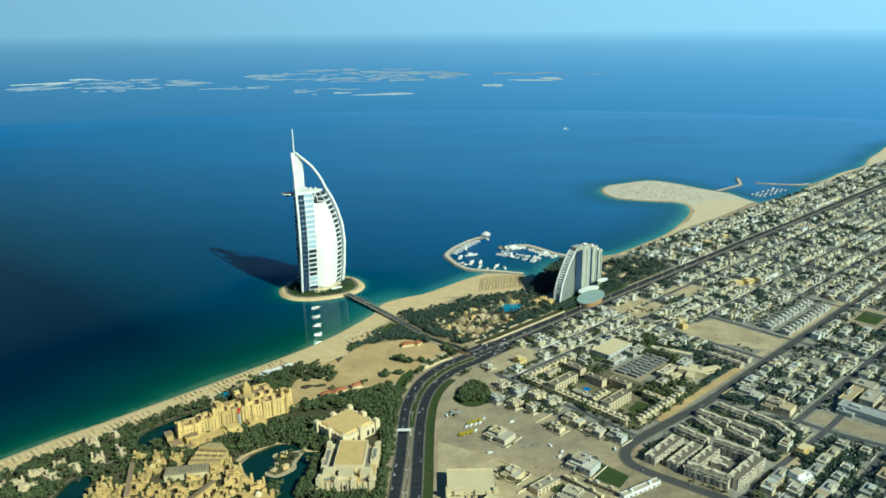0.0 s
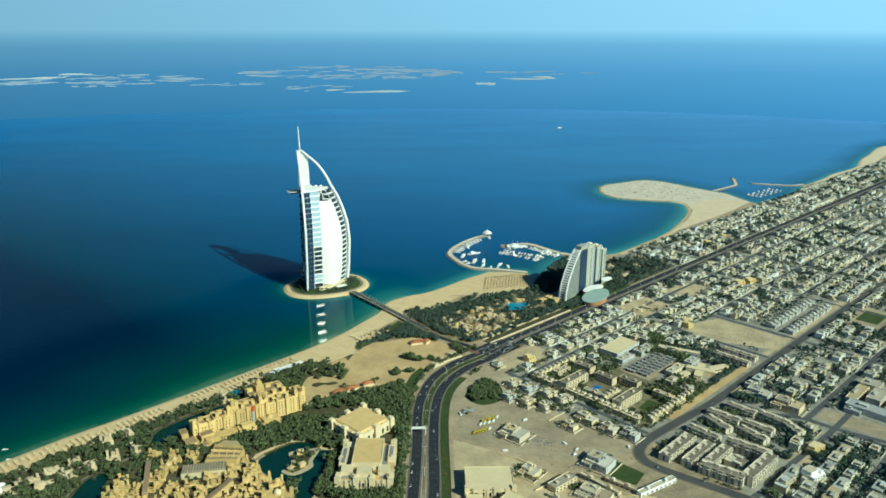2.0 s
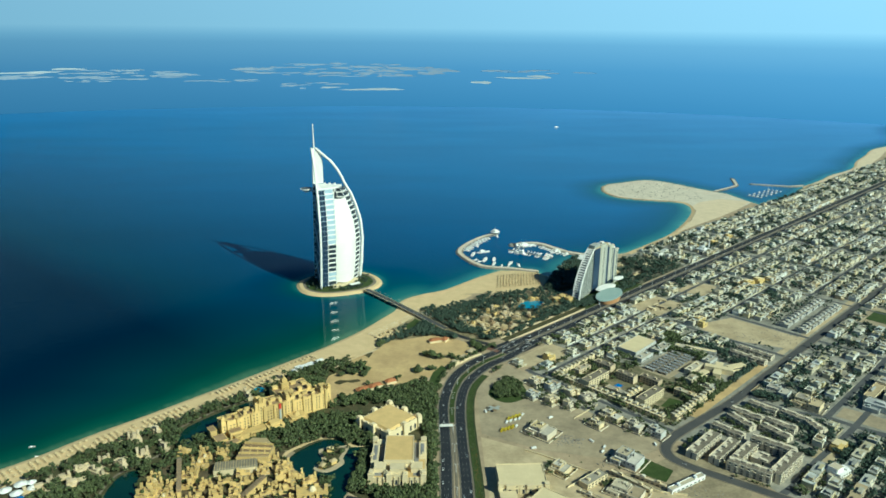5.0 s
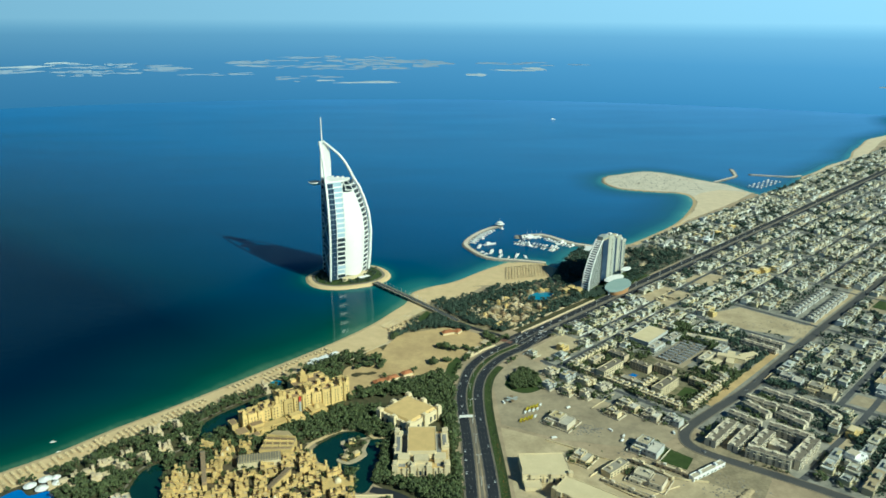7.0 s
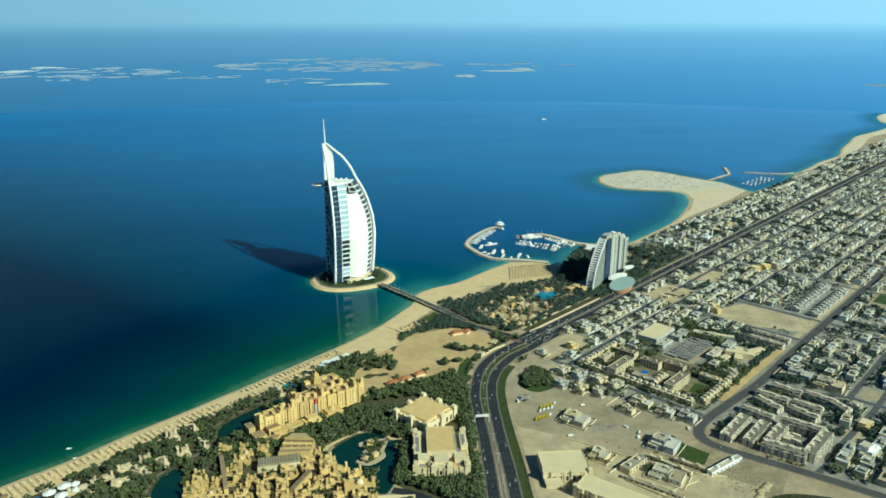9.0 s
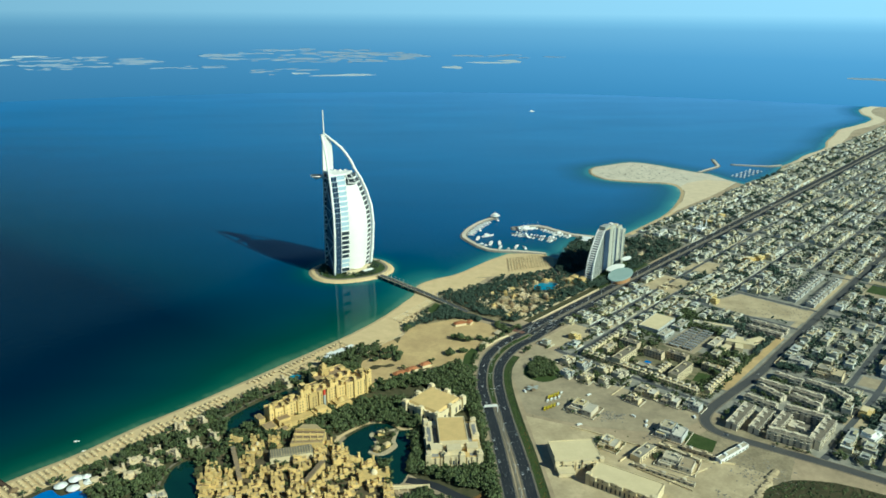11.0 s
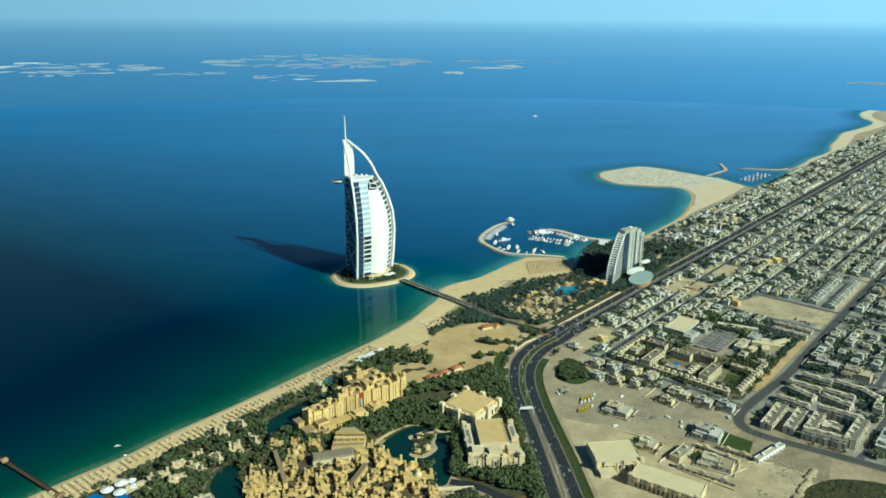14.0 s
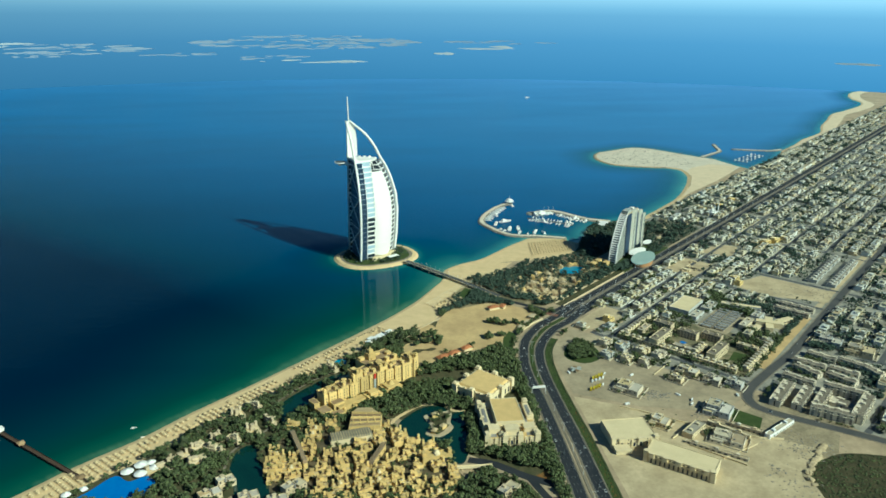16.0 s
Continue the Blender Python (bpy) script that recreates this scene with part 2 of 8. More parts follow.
class MB:
    """Collects boxes, prisms and tubes, and turns them into one mesh."""

    def __init__(self):
        self.v, self.f, self.m = [], [], []

    def add(self, verts, faces, mi=0):
        n = len(self.v)
        self.v += verts
        self.f += [tuple(n + i for i in f) for f in faces]
        self.m += [mi] * len(faces)

    def box(self, x, y, z, sx, sy, h, rot=0.0, taper=1.0, mi=0, top=None):
        c, s = math.cos(rot), math.sin(rot)
        vs = []
        for k, zz in ((1.0, z), (taper, z + h)):
            for a, b in ((-1, -1), (1, -1), (1, 1), (-1, 1)):
                px, py = a * sx / 2 * k, b * sy / 2 * k
                vs.append((x + c * px - s * py, y + s * px + c * py, zz))
        self.add(vs, [(0, 1, 5, 4), (1, 2, 6, 5), (2, 3, 7, 6), (3, 0, 4, 7), (3, 2, 1, 0)], mi)
        self.add(vs[4:], [(0, 1, 2, 3)], mi if top is None else top)
        return self

    def prism(self, poly, z0, z1, mi=0, top=None):
        n = len(poly)
        area = sum(poly[i][0] * poly[(i + 1) % n][1] - poly[(i + 1) % n][0] * poly[i][1] for i in range(n))
        if area < 0:
            poly = list(reversed(poly))
        vs = [(p[0], p[1], z0) for p in poly] + [(p[0], p[1], z1) for p in poly]
        self.add(vs, [(i, (i + 1) % n, n + (i + 1) % n, n + i) for i in range(n)] + [tuple(range(n - 1, -1, -1))], mi)
        self.add(vs[n:], [tuple(range(n))], mi if top is None else top)
        return self

    def cyl(self, x, y, z, r0, r1, h, n=10, mi=0):
        vs = [(x + r0 * math.cos(2 * math.pi * i / n), y + r0 * math.sin(2 * math.pi * i / n), z) for i in range(n)]
        vs += [(x + r1 * math.cos(2 * math.pi * i / n), y + r1 * math.sin(2 * math.pi * i / n), z + h) for i in range(n)]
        self.add(vs, [(i, (i + 1) % n, n + (i + 1) % n, n + i) for i in range(n)] + [tuple(range(n - 1, -1, -1)), tuple(range(n, 2 * n))], mi)
        return self

    def tube(self, pts, r, n=6, mi=0, r1=None):
        rings = []
        for i, p in enumerate(pts):
            p = Vector(p)
            d = (Vector(pts[min(i + 1, len(pts) - 1)]) - Vector(pts[max(i - 1, 0)])).normalized()
            a = d.cross(Vector((0.3, 0.9, 0.1))).normalized()
            b = d.cross(a)
            rr = r if r1 is None else r + (r1 - r) * i / (len(pts) - 1)
            rings.append([tuple(p + rr * (math.cos(2 * math.pi * k / n) * a + math.sin(2 * math.pi * k / n) * b)) for k in range(n)])
        vs = [q for ring in rings for q in ring]
        fs = [(i * n + k, i * n + (k + 1) % n, (i + 1) * n + (k + 1) % n, (i + 1) * n + k) for i in range(len(pts) - 1) for k in range(n)]
        self.add(vs, fs + [tuple(range(n - 1, -1, -1)), tuple(range(len(vs) - n, len(vs)))], mi)
        return self

    def clump(self, x, y, z, r, rng, squash=0.8, mi=0):
        """A jagged eight-faced tuft."""
        vs = []
        for d in ((1, 0, 0), (0, 1, 0), (-1, 0, 0), (0, -1, 0), (0, 0, squash), (0, 0, -squash)):
            k = r * rng.uniform(0.6, 1.35)
            vs.append((x + d[0] * k + rng.uniform(-.25, .25) * r, y + d[1] * k + rng.uniform(-.25, .25) * r, z + d[2] * k))
        self.add(vs, [(0, 1, 4), (1, 2, 4), (2, 3, 4), (3, 0, 4), (1, 0, 5), (2, 1, 5), (3, 2, 5), (0, 3, 5)], mi)
        return self

    def mound(self, sx, sy, h, rng, n=11):
        """One jagged rock: rings of uneven corners drawn in towards the top."""
        vs = []
        for k, (q, z) in enumerate(((1.0, 0), (.92, .45), (.7, .8), (.4, 1.0))):
            for i in range(n):
                a = 2 * math.pi * i / n
                f = q * rng.uniform(.72, 1.15)
                vs.append((sx / 2 * f * math.cos(a), sy / 2 * f * math.sin(a), h * (z + (rng.uniform(-.15, .25) if k else 0))))
        fs = [(r * n + i, r * n + (i + 1) % n, (r + 1) * n + (i + 1) % n, (r + 1) * n + i) for r in range(3) for i in range(n)]
        self.add(vs, fs + [tuple(range(3 * n, 4 * n))])
        return self

    def strip(self, pts, w, z, mi=0, h=0.0):
        """A band of width w along a line of points, with side faces down by h."""
        L, R = [], []
        for i, p in enumerate(pts):
            a, b = pts[max(i - 1, 0)], pts[min(i + 1, len(pts) - 1)]
            d = math.hypot(b[0] - a[0], b[1] - a[1]) or 1
            nx, ny = -(b[1] - a[1]) / d * w / 2, (b[0] - a[0]) / d * w / 2
            L.append((p[0] + nx, p[1] + ny, z)), R.append((p[0] - nx, p[1] - ny, z))
        n = len(pts)
        vs = L + R
        fs = [(i, n + i, n + i + 1, i + 1) for i in range(n - 1)]
        if h:
            vs += [(x, y, z - h) for x, y, _ in L] + [(x, y, z - h) for x, y, _ in R]
            fs += [(2 * n + i, i, i + 1, 2 * n + i + 1) for i in range(n - 1)]
            fs += [(n + i, 3 * n + i, 3 * n + i + 1, n + i + 1) for i in range(n - 1)]
        self.add(vs, fs, mi)
        return self

    def moved(self, dx, dy, dz):
        self.v = [(x + dx, y + dy, z + dz) for x, y, z in self.v]
        return self

    def mesh(self, name, mats, smooth=False):
        me = bpy.data.meshes.new(name)
        me.from_pydata(self.v, [], self.f)
        for m in mats:
            me.materials.append(M[m])
        me.polygons.foreach_set("material_index", self.m)
        if smooth:
            me.polygons.foreach_set("use_smooth", [True] * len(self.f))
        me.update()
        return me


def part(name, mb, mats, parent, label="", smooth=False):
    """Links a builder's mesh, or a mesh that is there already, as one part under its thing."""
    me = mb if isinstance(mb, bpy.types.Mesh) else mb.mesh(name, mats if isinstance(mats, (list, tuple)) else [mats], smooth)
    ob = new(name, me)
    ob.parent = parent
    if label:
        ob["label"] = label
    return ob


def thing(name, label, category, at=(0, 0, 0), rot=0.0, group="", kind=""):
    ob = new(name)
    ob.empty_display_size = 1
    ob.matrix_world = pose(*at, 0, 0, math.degrees(rot))
    return tagged(ob, label, category, group, kind)


def solid(name, mb, mats, label, category, group="", kind="", smooth=False):
    return tagged(new(name, mb.mesh(name, mats if isinstance(mats, (list, tuple)) else [mats], smooth)), label, category, group, kind)


def curve(pts, per=6, closed=False):
    """A smooth line through the points."""
    out, n = [], len(pts)
    for i in range(n if closed else n - 1):
        p = [pts[(i + k) % n] if closed else pts[min(max(i + k, 0), n - 1)] for k in (-1, 0, 1, 2)]
        for j in range(per):
            t = j / per
            out.append(tuple(0.5 * (2 * p[1][a] + (p[2][a] - p[0][a]) * t + (2 * p[0][a] - 5 * p[1][a] + 4 * p[2][a] - p[3][a]) * t * t
                                    + (3 * p[1][a] - p[0][a] - 3 * p[2][a] + p[3][a]) * t ** 3) for a in (0, 1)))
    return out if closed else out + [tuple(pts[-1][:2])]


def inside(x, y, poly):
    c, n = False, len(poly)
    for i in range(n):
        (x0, y0), (x1, y1) = poly[i], poly[i - 1]
        if (y0 > y) != (y1 > y) and x < (x1 - x0) * (y - y0) / (y1 - y0) + x0:
            c = not c
    return c


def offset(pts, d):
    """The line moved sideways by d, to its right."""
    out = []
    for i, p in enumerate(pts):
        a, b = pts[max(i - 1, 0)], pts[min(i + 1, len(pts) - 1)]
        k = math.hypot(b[0] - a[0], b[1] - a[1]) or 1
        out.append((p[0] + (b[1] - a[1]) / k * d, p[1] - (b[0] - a[0]) / k * d))
    return out


def along(pts, step):
    """Points and headings at even steps along a line."""
    out, left = [], step / 2
    for a, b in zip(pts, pts[1:]):
        d = math.hypot(b[0] - a[0], b[1] - a[1])
        while left < d:
            k = left / d
            out.append((a[0] + (b[0] - a[0]) * k, a[1] + (b[1] - a[1]) * k, math.atan2(b[1] - a[1], b[0] - a[0])))
            left += step
        left -= d
    return out


# the town's axes: U runs along the coast road, V inland from it
A0, U, V = (337.0, -315.0), (0.7606, 0.6493), (0.6493, -0.7606)
GRID = math.atan2(U[1], U[0])


def uv(u, v):
    return (A0[0] + u * U[0] + v * V[0], A0[1] + u * U[1] + v * V[1])


def to_uv(x, y):
    return ((x - A0[0]) * U[0] + (y - A0[1]) * U[1], (x - A0[0]) * V[0] + (y - A0[1]) * V[1])


# which cells of the plan are taken, four metres each
X0, Y0, CELL = -600, -1000, 4
taken = np.zeros((1000, 900), bool)


def cells(poly):
    xs, ys = [p[0] for p in poly], [p[1] for p in poly]
    i0, i1 = int((min(xs) - X0) // CELL), int((max(xs) - X0) // CELL)
    j0, j1 = int((min(ys) - Y0) // CELL), int((max(ys) - Y0) // CELL)
    for i in range(max(i0, 0), min(i1 + 1, 1000)):
        for j in range(max(j0, 0), min(j1 + 1, 900)):
            if inside(X0 + (i + .5) * CELL, Y0 + (j + .5) * CELL, poly):
                yield i, j


def take(poly):
    for i, j in cells(poly):
        taken[i, j] = True


def take_line(pts, w):
    for x, y, _ in along(pts, 3):
        i, j, k = int((x - X0) / CELL), int((y - Y0) / CELL), max(1, int(w / 2 / CELL + 0.6))
        if 0 <= i < 1000 and 0 <= j < 900:
            taken[max(i - k, 0):i + k + 1, max(j - k, 0):j + k + 1] = True


def free(x, y, r=0):
    i, j, k = int((x - X0) / CELL), int((y - Y0) / CELL), int(r / CELL + 0.5)
    if not (k <= i < 1000 - k and k <= j < 900 - k):
        return True
    return not taken[i - k:i + k + 1, j - k:j + k + 1].any()


def block(x, y, sx, sy, rot):
    c, s = math.cos(rot), math.sin(rot)
    return [(x + c * a * sx / 2 - s * b * sy / 2, y + s * a * sx / 2 + c * b * sy / 2) for a, b in ((-1, -1), (1, -1), (1, 1), (-1, 1))]


# ---- sea, land, distance ----
south_beach = [(-1500, -1900), (-800, -1150), (-480, -780), (-375, -672), (-337, -637), (-287, -597), (-238, -548), (-181, -498), (-118, -440), (-47, -373),
               (34, -294), (89, -230), (128, -171), (148, -139), (162, -87), (200, -55), (248, -29), (319, 39), (375, 85)]
marina_shore = [(375, 85), (440, 78), (473, 41), (500, 80), (520, 122), (574, 171), (683, 199)]
spit_shore = [(683, 199), (766, 275), (858, 368), (945, 492), (1003, 600), (1018, 678), (992, 709), (915, 733), (843, 772), (818, 838), (823, 898), (854, 959),
              (914, 994), (1023, 1037), (1097, 975), (1125, 927), (1177, 853), (1208, 817)]
harbour_shore = [(1208, 817), (1235, 690), (1260, 670), (1330, 730), (1422, 806), (1521, 928)]
far_beach = [(1521, 928), (1636, 1026), (1720, 1110), (1885, 1242), (1990, 1385), (2120, 1530), (2258, 1690), (2400, 1790), (2540, 1895), (2640, 1990), (2695, 2090),
             (2735, 2200), (2900, 2420), (3300, 2700), (4600, 3700)]
coast = []
for line in (south_beach, marina_shore, spit_shore, harbour_shore, far_beach):
    coast += curve(line, 6)[:-1]
coast.append(far_beach[-1])
GROUND = 2.0
inland = [(4700, -3200), (-1500, -3200)]

mb = MB()
inner = offset(coast, 9)
top = inner + inland
mb.add([(x, y, GROUND) for x, y in top], [tuple(range(len(top) - 1, -1, -1))])
n = len(coast)
mb.add([(x, y, GROUND) for x, y in inner] + [(x, y, -1.2) for x, y in offset(coast, -5)], [(i, i + 1, n + i + 1, n + i) for i in range(n - 1)], 1)
ground_me = mb.mesh("ground", ["earth", "beach"])
bm = bmesh.new()
bm.from_mesh(ground_me)
bmesh.ops.triangulate(bm, faces=[f for f in bm.faces if len(f.verts) > 4])
bmesh.ops.recalc_face_normals(bm, faces=bm.faces[:])
bm.to_mesh(ground_me)
bm.free()
tagged(new("ground", ground_me), "dusty tan ground of the coastal town, sloping into the sea", "ground", kind="structure")

# the sea: a grid that knows how far it lies from the shore
EYE_MID = (90.0, -1402.0)
R_SEA, R_TOP, H_TOP = 4850.0, 5170.0, 461.0
rad = np.concatenate([np.array([0.0, 300, 500]), np.linspace(600, 3000, 161), np.linspace(3050, R_SEA, 36)])
ang = np.radians(np.concatenate([np.linspace(-80, -34, 24), np.linspace(-33.5, 46, 320), np.linspace(47, 100, 30)]))
rr, aa = np.meshgrid(rad, ang, indexing="ij")
sx, sy = EYE_MID[0] + rr * np.sin(aa), EYE_MID[1] + rr * np.cos(aa)
isle = [(36 + 84 * math.cos(a) * 0.98, 15 + 78 * math.sin(a)) for a in np.linspace(0, 2 * math.pi, 40)]
# the bottom falls off gently before the south beach, faster round the marina and the island
beds = [(x, y, 1.4 if x < -120 else 1.0 if x < 200 else 2.0 if x < 640 else 2.0 if x < 1020 and y < 700 else 3.0) for x, y in coast if -900 < x < 3500] + [(x, y, 4.0) for x, y in isle]
far = np.full(sx.shape, 1e9)
for px, py, steep in beds:
    far = np.minimum(far, steep * np.hypot(sx - px, sy - py) / (1 + (steep - 1) * np.clip(np.hypot(sx - px, sy - py) / 900, 0, 1)))
# the sea colour pales to the north and east as painted haze; off the south beach it is deep and dark
sea_haze = np.clip((sy + np.where(sx > 0, 0.62, 1.00 - 0.68 * np.clip(sy / 3200, 0, 1)) * sx + 470) / 4700, 0, 1)
# the sheltered water between the island and the south beach lies calm
calm_water = np.clip((430 - far) / 200, 0, 1) * np.clip((280 - sx) / 120, 0, 1) * np.clip((200 - sy) / 150, 0, 1)
me = bpy.data.meshes.new("sea")
nr, na = rr.shape
idx = np.arange(nr * na).reshape(nr, na)
quads = np.stack([idx[:-1, :-1], idx[:-1, 1:], idx[1:, 1:], idx[1:, :-1]], -1).reshape(-1, 4)[:, ::-1]
me.from_pydata(np.stack([sx, sy, np.zeros_like(sx)], -1).reshape(-1, 3).tolist(), [], quads.tolist())
at = me.attributes.new("shore", "FLOAT", "POINT")
at.data.foreach_set("value", far.reshape(-1).astype(np.float32))
at = me.attributes.new("sea_haze", "FLOAT", "POINT")
at.data.foreach_set("value", sea_haze.reshape(-1).astype(np.float32))
at = me.attributes.new("calm", "FLOAT", "POINT")
at.data.foreach_set("value", calm_water.reshape(-1).astype(np.float32))
sea_mat = bpy.data.materials.new("sea_water")
sea_mat.use_nodes = True
nt, nd = sea_mat.node_tree, sea_mat.node_tree.nodes
b = nd["Principled BSDF"]
b.inputs["Roughness"].default_value = 0.26
b.inputs["Specular Tint"].default_value = (0.01, 0.58, 1.0, 1)
b.inputs["IOR"].default_value = 1.33
b.inputs["Specular IOR Level"].default_value = 0.09
att = nd.new("ShaderNodeAttribute")
att.attribute_name = "shore"
geo = nd.new("ShaderNodeNewGeometry")
big = nd.new("ShaderNodeTexNoise")
big.inputs["Scale"].default_value, big.inputs["Detail"].default_value = 0.006, 5
nt.links.new(geo.outputs["Position"], big.inputs["Vector"])
push = nd.new("ShaderNodeMath")
push.operation = "MULTIPLY_ADD"
push.inputs[1].default_value, push.inputs[2].default_value = 50.0, -25.0
nt.links.new(big.outputs["Fac"], push.inputs[0])
summ = nd.new("ShaderNodeMath")
nt.links.new(att.outputs["Fac"], summ.inputs[0]), nt.links.new(push.outputs[0], summ.inputs[1])
depth = nd.new("ShaderNodeMapRange")
depth.inputs["From Min"].default_value, depth.inputs["From Max"].default_value = 0.0, 300.0
nt.links.new(summ.outputs[0], depth.inputs["Value"])


def water_ramp(stops):
    r = nd.new("ShaderNodeValToRGB")
    while len(r.color_ramp.elements) < len(stops):
        r.color_ramp.elements.new(0.5)
    for el, (pos, col) in zip(r.color_ramp.elements, stops):
        el.position, el.color = pos, col
    return r


# sand shows through at the edge, then green shallows; their cover thins out over the dark shelf
shallow = water_ramp(((0.0, (0.075, 0.175, 0.11, 1)), (0.05, (0.011, 0.086, 0.060, 1)), (0.19, (0.0010, 0.053, 0.045, 0.88)), (0.45, (0.0006, 0.043, 0.054, 0.6)), (1.0, (0.0005, 0.02, 0.04, 0.0))))
north = water_ramp(((0.0, (0.17, 0.34, 0.28, 1)), (0.06, (0.04, 0.20, 0.22, 1)), (0.25, (0.005, 0.085, 0.13, 0.75)), (0.55, (0.002, 0.060, 0.12, 0.4)), (1.0, (0.001, 0.05, 0.12, 0.0))))
nt.links.new(depth.outputs[0], shallow.inputs[0])
nt.links.new(depth.outputs[0], north.inputs[0])
haze_attr = nd.new("ShaderNodeAttribute")
haze_attr.attribute_name = "sea_haze"
# navy of the deep water, then the paling that stands for haze
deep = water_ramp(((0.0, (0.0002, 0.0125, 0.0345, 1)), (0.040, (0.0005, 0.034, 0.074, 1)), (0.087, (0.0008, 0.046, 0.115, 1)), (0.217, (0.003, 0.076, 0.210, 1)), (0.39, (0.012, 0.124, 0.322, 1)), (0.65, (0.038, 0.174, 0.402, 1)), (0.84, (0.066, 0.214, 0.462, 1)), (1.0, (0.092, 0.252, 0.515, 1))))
nt.links.new(haze_attr.outputs["Fac"], deep.inputs[0])
water = nd.new("ShaderNodeMix")
water.data_type = "RGBA"
lie = nd.new("ShaderNodeMapRange")
lie.inputs["From Min"].default_value, lie.inputs["From Max"].default_value = 0.055, 0.14
nt.links.new(haze_attr.outputs["Fac"], lie.inputs["Value"])
bed = nd.new("ShaderNodeMix")
bed.data_type = "RGBA"
nt.links.new(lie.outputs[0], bed.inputs[0])
nt.links.new(shallow.outputs[0], bed.inputs[6])
nt.links.new(north.outputs[0], bed.inputs[7])
thin = nd.new("ShaderNodeMix")
nt.links.new(lie.outputs[0], thin.inputs[0])
nt.links.new(shallow.outputs["Alpha"], thin.inputs[2])
nt.links.new(north.outputs["Alpha"], thin.inputs[3])
nt.links.new(thin.outputs[0], water.inputs[0])
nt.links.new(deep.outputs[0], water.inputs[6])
nt.links.new(bed.outputs[2], water.inputs[7])
# long faint wind streaks
lay = nd.new("ShaderNodeMapping")
lay.inputs["Rotation"].default_value = (0, 0, 0.25)
lay.inputs["Scale"].default_value = (0.0014, 0.0042, 1)
nt.links.new(geo.outputs["Position"], lay.inputs["Vector"])
streak = nd.new("ShaderNodeTexNoise")
streak.inputs["Scale"].default_value, streak.inputs["Detail"].default_value = 1.0, 6
nt.links.new(lay.outputs[0], streak.inputs["Vector"])
gain = nd.new("ShaderNodeMapRange")
gain.inputs["From Min"].default_value, gain.inputs["From Max"].default_value = 0.3, 0.7
gain.inputs["To Min"].default_value, gain.inputs["To Max"].default_value = 0.92, 1.08
nt.links.new(streak.outputs["Fac"], gain.inputs["Value"])
tone = nd.new("ShaderNodeVectorMath")
tone.operation = "SCALE"
nt.links.new(water.outputs[2], tone.inputs[0])
nt.links.new(gain.outputs[0], tone.inputs["Scale"])
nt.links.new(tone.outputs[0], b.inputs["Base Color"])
wave = nd.new("ShaderNodeTexNoise")
wave.inputs["Scale"].default_value, wave.inputs["Detail"].default_value = 0.06, 8
wave.inputs["Roughness"].default_value = 0.7
nt.links.new(geo.outputs["Position"], wave.inputs["Vector"])
bp = nd.new("ShaderNodeBump")
bp.inputs["Strength"].default_value, bp.inputs["Distance"].default_value = 0.5, 2.0
nt.links.new(wave.outputs["Fac"], bp.inputs["Height"])
nt.links.new(bp.outputs[0], b.inputs["Normal"])
lull = nd.new("ShaderNodeAttribute")
lull.attribute_name = "calm"
for socket, calm, ruffled in ((b.inputs["Roughness"], 0.05, 0.26), (b.inputs["Specular IOR Level"], 0.065, 0.09), (bp.inputs["Strength"], 0.010, 0.5)):
    ease = nd.new("ShaderNodeMapRange")
    ease.inputs["To Min"].default_value, ease.inputs["To Max"].default_value = ruffled, calm
    nt.links.new(lull.outputs["Fac"], ease.inputs["Value"])
    nt.links.new(ease.outputs[0], socket)
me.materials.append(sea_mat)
tagged(new("sea", me), "deep blue sea, turquoise over the shallows, paled by painted haze far out", "sea", kind="structure")

# the hazy far sea up to the horizon, a plain glowing backdrop
me = bpy.data.meshes.new("backdrop")
vs, fs = [], []
NA = len(ang)
for k in range(12):
    f = k / 8
    r, z = (R_SEA + (R_TOP - R_SEA) * f, H_TOP * f) if k < 9 else (R_TOP, H_TOP + (k - 8) * 160)
    vs += [(EYE_MID[0] + r * math.sin(a), EYE_MID[1] + r * math.cos(a), z) for a in ang]
for k in range(11):
    fs += [(k * NA + i + 1, k * NA + i, (k + 1) * NA + i, (k + 1) * NA + i + 1) for i in range(NA - 1)]
me.from_pydata(vs, [], fs)
haze = bpy.data.materials.new("hazy_distance")
haze.use_nodes = True
nt, nd = haze.node_tree, haze.node_tree.nodes
nd.remove(nd["Principled BSDF"])
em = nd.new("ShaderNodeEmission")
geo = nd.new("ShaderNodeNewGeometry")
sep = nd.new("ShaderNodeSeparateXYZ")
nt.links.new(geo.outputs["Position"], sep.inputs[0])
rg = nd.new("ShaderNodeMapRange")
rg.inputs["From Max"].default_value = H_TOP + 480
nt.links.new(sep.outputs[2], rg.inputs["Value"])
# haze painted as a glow that lightens towards the horizon
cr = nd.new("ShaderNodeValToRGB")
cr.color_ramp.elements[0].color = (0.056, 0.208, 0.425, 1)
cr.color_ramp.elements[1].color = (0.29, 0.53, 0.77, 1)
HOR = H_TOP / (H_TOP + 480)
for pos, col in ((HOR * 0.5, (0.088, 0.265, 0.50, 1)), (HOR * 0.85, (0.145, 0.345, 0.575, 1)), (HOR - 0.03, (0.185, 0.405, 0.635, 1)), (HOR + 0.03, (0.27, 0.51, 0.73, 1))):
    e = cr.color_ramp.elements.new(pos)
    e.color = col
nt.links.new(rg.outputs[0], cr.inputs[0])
# the painted haze glows brighter to the east
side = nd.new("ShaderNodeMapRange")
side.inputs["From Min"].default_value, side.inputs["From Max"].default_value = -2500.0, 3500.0
